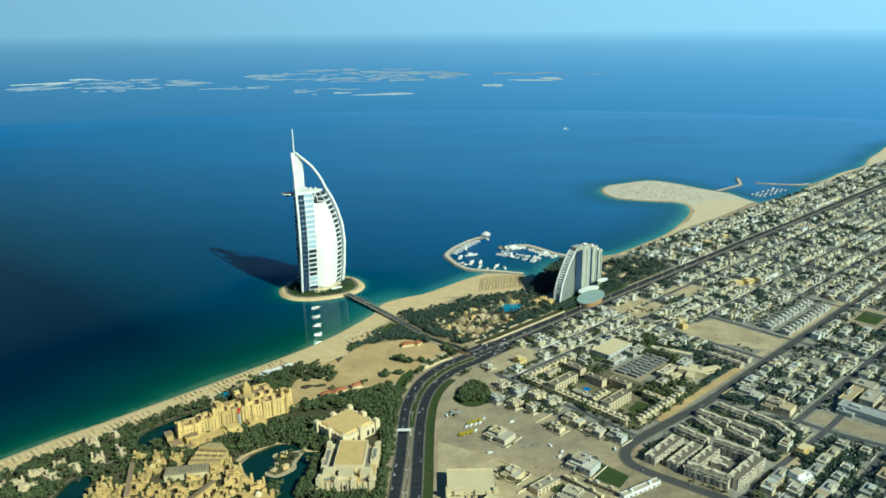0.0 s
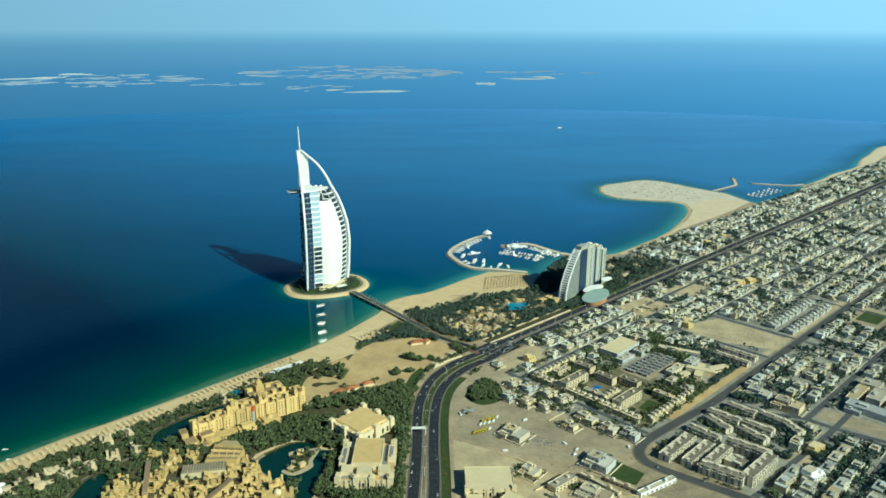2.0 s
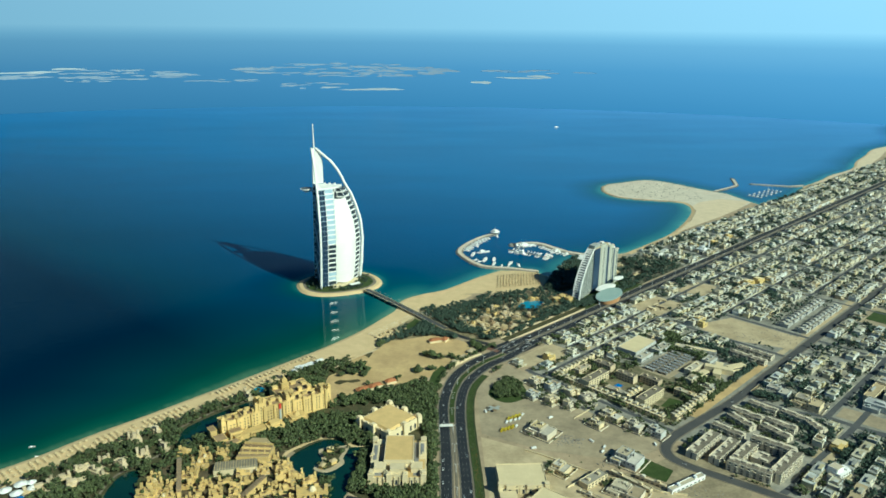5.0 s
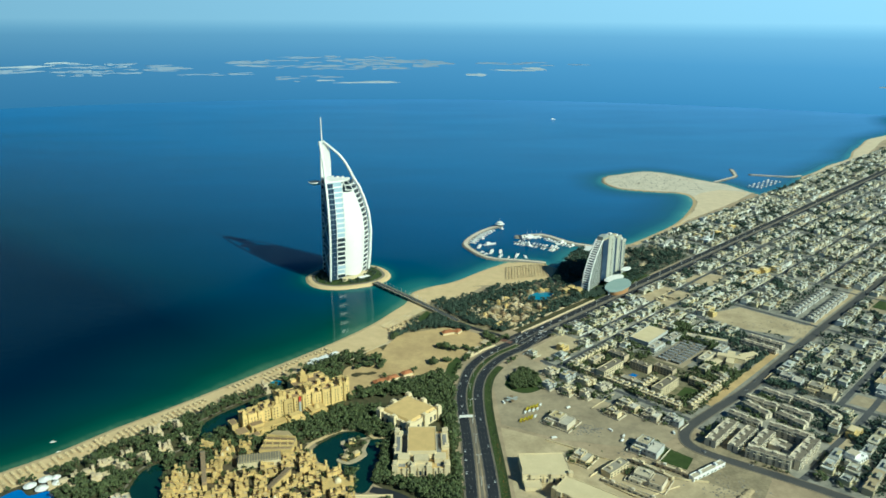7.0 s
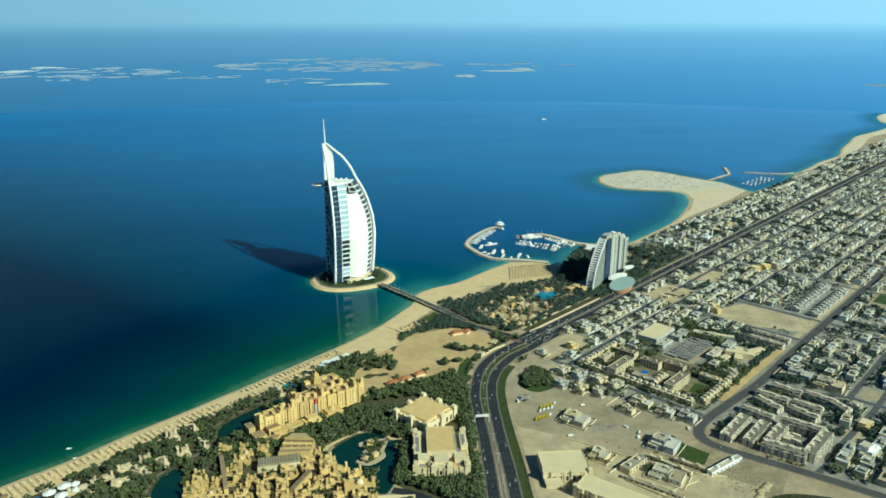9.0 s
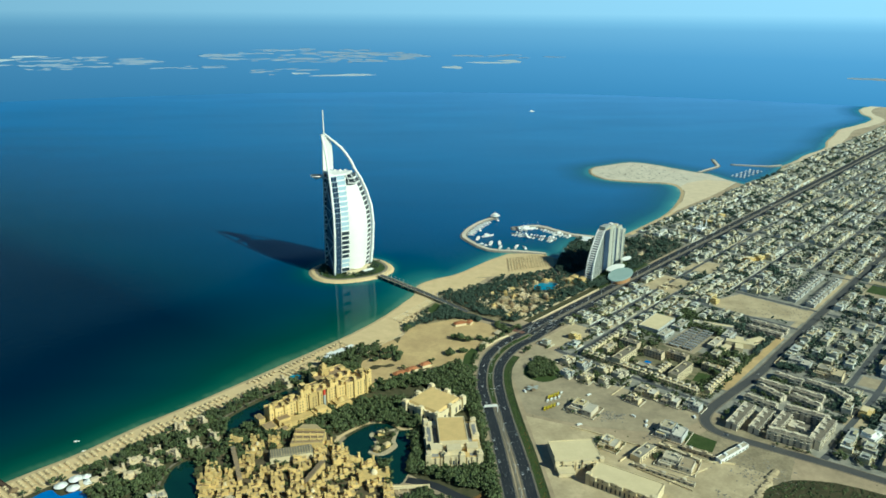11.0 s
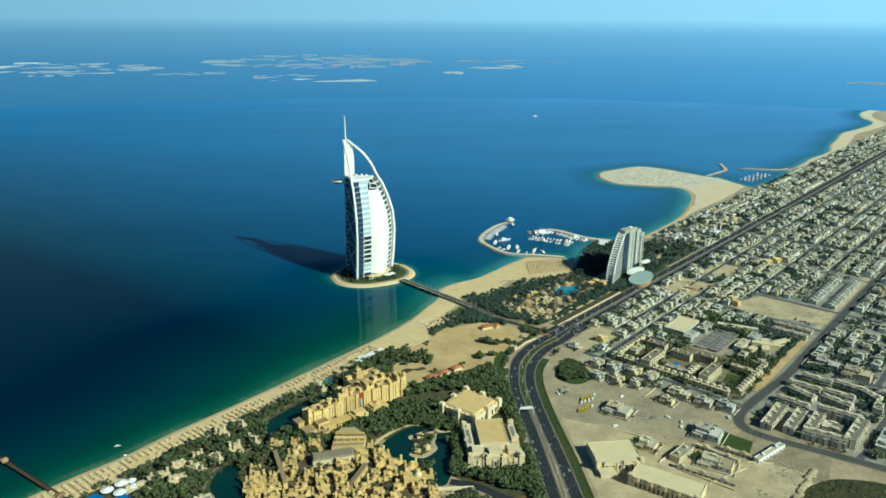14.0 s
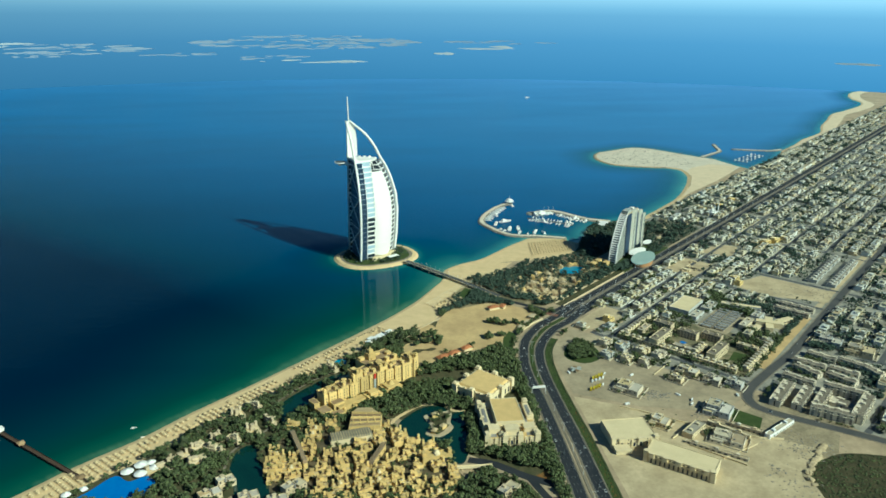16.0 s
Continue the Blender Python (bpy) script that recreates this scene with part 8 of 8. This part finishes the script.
# rows of small houses round the compound
th = thing("row_house", "narrow tan row house with a balcony", "row house", (0, 0, 0), 0, "row houses of the compound")
part("wall", MB().box(0, 0, 0, 8.4, 10, 6.6).box(-1.5, 1.5, 6.6, 5, 6, 2.4), "cream", th)
part("roof", MB().box(2.6, 0, 6.6, 3, 9.4, .2).box(-1.5, 1.5, 9.0, 4.6, 5.6, .15), "row_roof", th)
part("balcony", MB().box(0, -5.8, 3.2, 5, 1.8, .3).box(0, -6.6, 3.5, 5, .2, .9), "cream", th)
for k in (-2, 2):
    part("window", MB().box(k, -5, 4, 1.6, .3, 1.7), "glass", th)
spots = [(uv(-29, 112 + i * 9.6), GRID + math.pi / 2 * 3) for i in range(19)] + [(uv(-16 + i * 9.6, 297), GRID) for i in range(12)]
spots += [(uv(-18 + i * 9.6, 111), GRID + math.pi) for i in range(9)] + [(uv(-12 + i * 9.4, 222), GRID) for i in range(4)]
for i, ((x, y), a) in enumerate(spots):
    m = pose(x, y, GROUND, 0, 0, math.degrees(a))
    if i:
        copy_thing(th, m)
    else:
        th.matrix_world = m
# mosque far along the coast strip
mq = thing("mosque", "white mosque with two minarets and a dome", "mosque", (*uv(735, -45), GROUND), GRID)
part("hall", MB().box(0, 0, 0, 24, 22, 9), "white", mq)
part("dome", MB().cyl(0, 0, 9, 6, 5.6, 3, 16).cyl(0, 0, 12, 5.6, 3.6, 3, 16).cyl(0, 0, 15, 3.6, .2, 2, 16), "white", mq)
for k in (-1, 1):
    part("minaret", MB().cyl(k * 12, -9, 0, 1.5, 1.2, 26, 10).cyl(k * 12, -9, 18, 2.2, 2.2, .8, 10).cyl(k * 12, -9, 26, 1.3, .1, 4, 10), "white", mq)

# parked lorries and buses on the lot
truck = thing("parked_bus", "yellow bus parked on the sand lot", "bus", (300, -560, GROUND), 0, "parked buses")
part("body", MB().box(0, 0, .6, 8, 2.4, 2.2), "yellow", truck)
part("windows", MB().box(0, 0, 1.8, 7.4, 2.44, .7), "glass", truck)
for x in (-3.2, 3.2):
    for y in (-1.1, 1.1):
        part("wheel", MB().tube([(x, y - .15, .5), (x, y + .15, .5)], .5, 8), "rubber", truck)
truck.matrix_world = pose(283, -569, GROUND, 0, 0, 60)
for k in range(4):
    copy_thing(truck, pose(296 + k * 5, -541 + k * 2.6, GROUND, 0, 0, 62))
for k in range(3):
    copy_thing(truck, pose(288 + k * 5, -567 + k * 2.6, GROUND, 0, 0, 60))

van = thing("parked_van", "white van parked on the sand lot", "van", (0, 0, 0), 0, "parked vans")
part("body", MB().box(0, 0, .5, 6, 2.2, 1.9).box(3.3, 0, .5, 1.2, 2.1, 1.1), "white", van)
part("windscreen", MB().box(2.95, 0, 1.5, .3, 1.9, .8), "glass", van)
for x in (-2, 2):
    for y in (-.95, .95):
        part("wheel", MB().tube([(x, y - .12, .4), (x, y + .12, .4)], .4, 8), "rubber", van)
van.matrix_world = pose(316, -531, GROUND, 0, 0, 62)
for x, y, a in ((292, -549, 60), (298, -546, 60), (304, -544, 60), (310, -541, 62), (303, -560, 60), (316, -612, 10), (404, -615, 60), (399, -625, 50), (392, -600, 120), (352, -540, 30), (470, -612, 80), (268, -520, 100)):
    copy_thing(van, pose(x, y, GROUND, 0, 0, a))

cs = thing("show_canopy", "small brown and white star-shaped canopy on the sand lot", "canopy", (280, -515, GROUND), .5)
for k in range(3):
    part("wing", MB().box(0, 0, 3.2 + k * .2, 19 - 2 * k, 4.2, .18, k * 1.047), "brown_roof" if k == 1 else "hotel_wall", cs)
part("pole", MB().cyl(0, 0, 0, .3, .3, 3.3, 6), "white", cs)

# cars
car = thing("car", "small passenger car on the coast road", "car", (0, 0, 0), 0, "cars on the road")
part("body", MB().box(0, 0, .35, 4.4, 1.8, .65), "car", car)
part("cabin", MB().box(-.2, 0, 1.0, 2.4, 1.6, .55, 0, .82), "glass", car)
rc = random.Random(77)
done = False
for line, n, turn in ((left_way, 18, 0), (right_way, 18, 0), (coast_l, 16, 0), (coast_r, 16, 0), (inner_road, 8, 0)):
    line = [p for p in line]
    w = 3.9
    pts_ = along(line, 9)
    pts_ = [p for p in pts_ if -820 < p[1] < 700 and p[0] < 1500]
    for x, y, a in rc.sample(pts_, min(n, len(pts_))):
        s = rc.choice((-1, 0, 1)) * w
        m = pose(x + math.sin(a) * s, y - math.cos(a) * s, GROUND + .25, 0, 0, math.degrees(a))
        if done:
            copy_thing(car, m)
        else:
            car.matrix_world, done = m, True
for k in range(34):
    u, v = rc.uniform(-24, 46), rc.uniform(-18, 18)
    copy_thing(car, pose(*uv(u, v), GROUND + .25, 0, 0, math.degrees(GRID) + rc.choice((0, 90, 180))))
# gantry sign over the road
gs = thing("sign_gantry", "white sign gantry across the coast road", "road sign", (211, -566, GROUND), 0)
for k in (-1, 1):
    part("post", MB().cyl(k * 9, 0, 0, .3, .3, 7, 6), "white", gs)
part("beam", MB().box(0, 0, 7, 19, .6, .6), "white", gs)
part("panel", MB().box(0, -.4, 7.2, 17, .3, 3.6), "white", gs, "white sign panel")
# street lamps
lamp = thing("street_lamp", "tall double-armed street lamp in the median", "street lamp", (0, 0, 0), 0, "street lamps")
part("pole", MB().cyl(0, 0, 0, .22, .12, 11, 6), "white", lamp)
for k in (-1, 1):
    arm = part("arm", MB().tube([(0, 0, 10.8), (0, k * 2.2, 11.4)], .09, 5), "white", lamp)
    part("head", MB().box(0, k * 2.6, 11.3, .5, 1.2, .25), "white", arm)
spots = along(mid, 44) + along([uv(45, 0), uv(900, -2)], 46)
for i, (x, y, a) in enumerate(spots):
    m = pose(x, y, GROUND + .4, 0, 0, math.degrees(a))
    if i:
        copy_thing(lamp, m)
    else:
        lamp.matrix_world = m

# thatched sunshades on the beaches
shade = thing("beach_parasol", "round thatched parasol on the sand", "parasol", (0, 0, 0), 0, "beach parasols")
part("pole", MB().cyl(0, 0, 0, .12, .1, 2.3, 5), "wood", shade)
part("canopy", MB().cyl(0, 0, 2.0, 2.5, .2, 1.2, 9), "thatch", shade)
spots = []
belt = [p for p in bl if -420 < p[0] < 20]
for off in (15, 20.5, 26, 31.5, 37, 42):
    spots += [(x, y) for x, y, a in along(offset(belt, off + rc.uniform(-1, 1)), 7.2) if noise.noise((x * .02, y * .02, off * .1)) > -.18 and rc.random() < .93]
for i in range(15):
    for j in range(9):
        spots.append((366 + i * 6.2 - j * 1.5, 42 + i * 1.4 - j * 9))
rc.shuffle(spots)
more = MB()
n = 0
for x, y in spots:
    if n < 80:
        m = pose(x + rc.uniform(-1.2, 1.2), y + rc.uniform(-1.2, 1.2), GROUND + .1, 0, 0, rc.uniform(0, 360))
        if n:
            copy_thing(shade, m)
        else:
            shade.matrix_world = m
        n += 1
    else:
        more.cyl(x, y, GROUND, .12, .1, 2.3, 4, 1).cyl(x, y, GROUND + 2.1, 2.5, .2, 1.2, 8, 0)
tagged(solid("beach_parasols", more, ["thatch", "wood"], "rows of thatched parasols on the sand", "parasols"), kind="stuff")

# ---- planting, nearest first ----
rtp = [p for p in bl if -480 < p[0] < 20]
grove([*offset(rtp, 48), *reversed(offset(rtp, 84))], 600, 2.7, 4.7, .55, 1)
grove([*offset(rtp, 84), *reversed(offset(rtp, 125))], 462, 3.1, 5.1, .35, 1)
grove([(-110, -600), (-60, -590), (-30, -560), (40, -520), (100, -520), (120, -580), (110, -600), (60, -575), (20, -595), (-20, -600)], 418, 3.1, 5.1, .3, 1)
grove([(40, -500), (90, -470), (190, -430), (206, -500), (192, -600), (190, -720), (184, -745), (174, -745), (186, -600), (180, -530), (140, -490)], 506, 3.3, 5.3, .15, 1)
grove([(60, -660), (115, -600), (112, -690), (170, -690), (185, -735), (110, -705), (70, -705)], 264, 3.1, 5.1, .3, 1)
grove([(60, -745), (110, -722), (146, -750), (160, -800), (170, -830), (60, -830)], 300, 2.8, 4.6, .2, 0)
wb = [q for q in left_way if -830 < q[1] < -448]
grove([*offset(wb, -11), *reversed(offset(wb, -24))], 260, 2.6, 4.4, 0, 0, True)
grove(souk_area, 330, 1.6, 2.8, .3, 0)
grove([(52, -602), (70, -597), (88, -595), (83, -620), (84, -634), (66, -650), (49, -642), (58, -626)], 30, 1.8, 3.0, .3, 0, True)
grove([*offset(rtp, 120), *reversed(offset(rtp, 172))], 300, 2.8, 4.6, .3, 1)
grove([(284, -485), (285, -455), (312, -420), (330, -440), (320, -480)], 120, 2.8, 4.4, 0, 0, True)
grove([(-200, -800), (-60, -800), (130, -790), (180, -800), (150, -760), (60, -750), (-150, -730)], 242, 3.1, 4.9, .3, 1)
grove([(170, -260), (150, -220), (175, -185), (214, -165), (290, -110), (330, -60), (400, -60), (330, -150), (260, -230)], 300, 2.2, 3.6, .3, 1)
grove([uv(130, -62), uv(300, -64), uv(330, -20), uv(232, -20), uv(130, -40)], 130, 2.6, 4.2, .2, 0)
grove([(486, -128), (520, -142), (590, -92), (640, -40), (600, -28), (540, -84), (505, -112)], 110, 2.4, 4.0, .2, 0)
grove(park, 130, 1.8, 3.0, .4, 0)
grove([(189, -126), (239, -106), (287, -110), (330, -94), (345, -128), (272, -160), (262, -190), (286, -262), (262, -262), (228, -210)], 330, 2.2, 3.8, .35, 0)
grove([(330, -94), (362, -70), (440, -34), (470, -62), (490, -118), (450, -142), (420, -165), (400, -178), (384, -158), (345, -128)], 240, 2.4, 4.0, .35, 0)
grove([(96, -270), (130, -274), (146, -292), (116, -306)], 55, 2.6, 4.2, .1, 0)
grove([(38, -376), (74, -340), (80, -352), (70, -384), (50, -394)], 34, 2.0, 3.6, .1, 0)
grove([(160, -240), (176, -244), (205, -190), (232, -238), (262, -272), (228, -300), (200, -262)], 230, 2.6, 4.2, .15, 0)
grove([(240, -252), (268, -262), (300, -284), (294, -300), (268, -300), (244, -276)], 90, 2.8, 4.2, .1, 0)
grove([(230, -300), (290, -270), (350, -270), (470, -170), (500, -130), (460, -150), (300, -290), (250, -330)], 176, 2.5, 3.9, .2, 1)
grove([(10, -385), (60, -345), (88, -322), (60, -300), (0, -362), (-20, -380)], 60, 2.4, 4.2, .2, 0)
for u_, v_ in ((380, -110), (420, -130), (470, -60), (500, -120), (540, -80), (560, -130), (610, -60), (600, -110), (450, -95), (350, -45), (640, -40)):
    x, y = uv(u_, v_)
    if free(x, y, 3):
        put_souk(x, y, GRID + rs.choice((0, 1.57)), .9, True)
grove(grove_hotel, 400, 2.6, 5.2, .3, 0)
grove([(440, -60), (500, -40), (560, 20), (600, 80), (640, 150), (560, 160), (520, 110), (480, 40)], 418, 2.9, 5.1, .4, 1)
grove(rim(-14), 150, 2.0, 3.2, .6, 0)
grove([uv(60, 300), uv(240, 298), uv(240, 312), uv(60, 314)], 80, 2.9, 4.5, 0, 0)
for u_ in range(70, 1300, 7):
    for v_ in (22.5, -22.5):
        if rt.random() < .55 and (v_ > 0 or u_ > 240):
            plant(*uv(u_ + rt.uniform(-2, 2), v_ + rt.uniform(-1.2, 1.2)), rt.uniform(1.6, 3.2))
for hx, hy, hl, hw, hh, hr in BIG_HOUSES:
    for k in range(7):
        a = rt.uniform(0, 6.28)
        ex, ey = (hl * .6 + 5) * math.cos(a), (hw * .6 + 5) * math.sin(a)
        if abs(ex) > hl * .6 + 2 or abs(ey) > hw * .6 + 1.5:
            plant(hx + math.cos(hr) * ex - math.sin(hr) * ey, hy + math.sin(hr) * ex + math.cos(hr) * ey, rt.uniform(1.8, 3.4))
grove([uv(14, 486), uv(110, 470), uv(150, 545), uv(40, 565)], 150, 2.6, 4.4, 0, 0)
grove([uv(-40, 440), uv(20, 430), uv(30, 458), uv(-30, 470)], 40, 2.2, 3.6, 0, 0)
grove(compound, 110, 2.4, 4.0, 0.1, 0)
for u_, v_, n_, du_, dv_ in ((-22, 125, 18, 0, 9.5), (-10, 285, 11, 8.5, 0), (-8, 122, 9, 9, 0), (10, 215, 7, 6, 0), (52, 130, 12, 0, 8), (62, 215, 9, 2, 9), (-2, 160, 5, 0, 7), (72, 250, 6, 2, 8), (-38, 100, 24, 0, 8.5), (-34, 306, 13, 9, 0)):
    for k in range(n_):
        if rt.random() < .85:
            plant(*uv(u_ + k * du_ + rt.uniform(-2, 2), v_ + k * dv_ + rt.uniform(-2, 2)), rt.uniform(1.8, 3.4))
for (xa, ya), (xb, yb) in ROWS_EAST + [((500, -634), (548, -590)), ((545, -676), (582, -704)), ((590, -702), (640, -655)), ((606, -618), (634, -646))]:
    d = math.hypot(xb - xa, yb - ya)
    nx, ny = -(yb - ya) / d, (xb - xa) / d
    for k in range(int(d / 4)):
        t, e = (k + rt.random()) * 4 / d, rt.choice((-1, 1)) * rt.uniform(8.6, 10.5)
        plant(xa + (xb - xa) * t + nx * e, ya + (yb - ya) * t + ny * e, rt.uniform(1.5, 2.8))
grove([uv(60, 200), uv(240, 140), uv(240, 290), uv(110, 296)], 190, 3.1, 4.9, 0, 1)
grove([(196, -425), (222, -388), (250, -350), (285, -322), (292, -330), (262, -352), (232, -396), (212, -440)], 34, 2.4, 3.8, .1, 0)
grove([(132, -288), (160, -210), (200, -160), (225, -215), (250, -262), (225, -300), (180, -268)], 130, 2.2, 3.6, .2, 0)
grove([(-10, -392), (30, -362), (52, -352), (44, -372), (10, -410)], 50, 2.4, 3.8, .2, 0)
grove([(222, -262), (262, -302), (300, -296), (330, -262), (290, -232), (250, -225)], 70, 2.2, 3.6, .1, 0)
grove([(255, -300), (285, -290), (318, -318), (300, -325), (270, -318)], 30, 2.6, 4, .1, 0)
for x, y, r in ((206, -343, 7), (216, -350, 6), (198, -338, 5), (179, -393, 6), (184, -397, 5), (203, -389, 5.5), (237, -347, 5), (243, -353, 4), (85, -380, 7), (95, -376, 7.5), (100, -391, 7), (102, -404, 6), (76, -396, 6), (88, -398, 6), (66, -402, 5), (74, -470, 4), (150, -414, 3.5), (146, -424, 4)):
    for q in range(3):
        plant(x + rt.uniform(-4, 4), y + rt.uniform(-3, 3), r * rt.uniform(.6, .9), False, 2)
for x, y, a in along(mid, 9):
    if rt.random() < .6 and y > -545:
        plant(x + rt.uniform(-1.5, 1.5), y, rt.uniform(1.2, 2.2))
for pts_, n_ in (([uv(52, 466), uv(84, 474), uv(84, 548), uv(62, 552), uv(42, 494)], 110), ([uv(155, 318), uv(198, 332), uv(139, 372), uv(121, 344)], 60), ([uv(247, 352), uv(231, 387), uv(187, 393), uv(195, 366)], 50),
                 ([uv(225, 415), uv(272, 437), uv(208, 448)], 34), ([uv(80, 437), uv(112, 446), uv(87, 464), uv(65, 450)], 34)):
    grove(pts_, n_, 2.4, 4.2, 0, 0)
for x, y in ((374, -391), (378, -386), (370, -396), (404, -368), (409, -364), (399, -373), (421, -400), (449, -312), (454, -308), (475, -279), (470, -284)):
    plant(x, y, rt.uniform(2.6, 4.0))
for x, y, r in town_trees:
    plant(x, y, r)
bloom = MB()
for x, y, a in along([q for q in offset(vg, 13) if -900 < q[1] < -600], .8):
    if rt.random() < .6:
        bloom.clump(x + rt.uniform(-2, 3), y, GROUND + .3, rt.uniform(.3, .8), rt, .6)
tagged(solid("flower_clumps", bloom, "flowers", "orange flowers planted in the verge", "flowers"), kind="stuff")
bush = MB()
for x, y, a in along([q for q in offset(vg, 12) if -900 < q[1] < -420], 1.6):
    for _ in range(2):
        bush.clump(x + rt.uniform(-4, 6), y + rt.uniform(-1, 1), GROUND + .5, rt.uniform(.5, 1.2), rt, .8)
for _ in range(2200):
    x, y = rt.uniform(450, 660), rt.uniform(-880, -752)
    if inside(x, y, [(455, -790), (470, -768), (500, -757), (530, -753), (585, -775), (660, -850), (560, -900), (450, -900)]):
        bush.clump(x, y, GROUND + .4, rt.uniform(.8, 2.0), rt, .6)
for _ in range(500):
    x, y = uv(rt.uniform(-330, 900), rt.uniform(20, 700))
    if free(x, y):
        bush.clump(x, y, GROUND + .3, rt.uniform(.5, 1.3), rt, .6)
tagged(solid("bushes", bush, "leaf", "low dusty bushes on the sand", "bushes"), kind="stuff")
tagged(solid("woods", wood, ["leaf", "bark"], "dark green trees in the resort gardens", "trees"), kind="stuff")
tagged(solid("town_woods", town_wood, ["leaf_hazed", "bark"], "green trees between the villas, haze put into their colour", "trees"), kind="stuff")
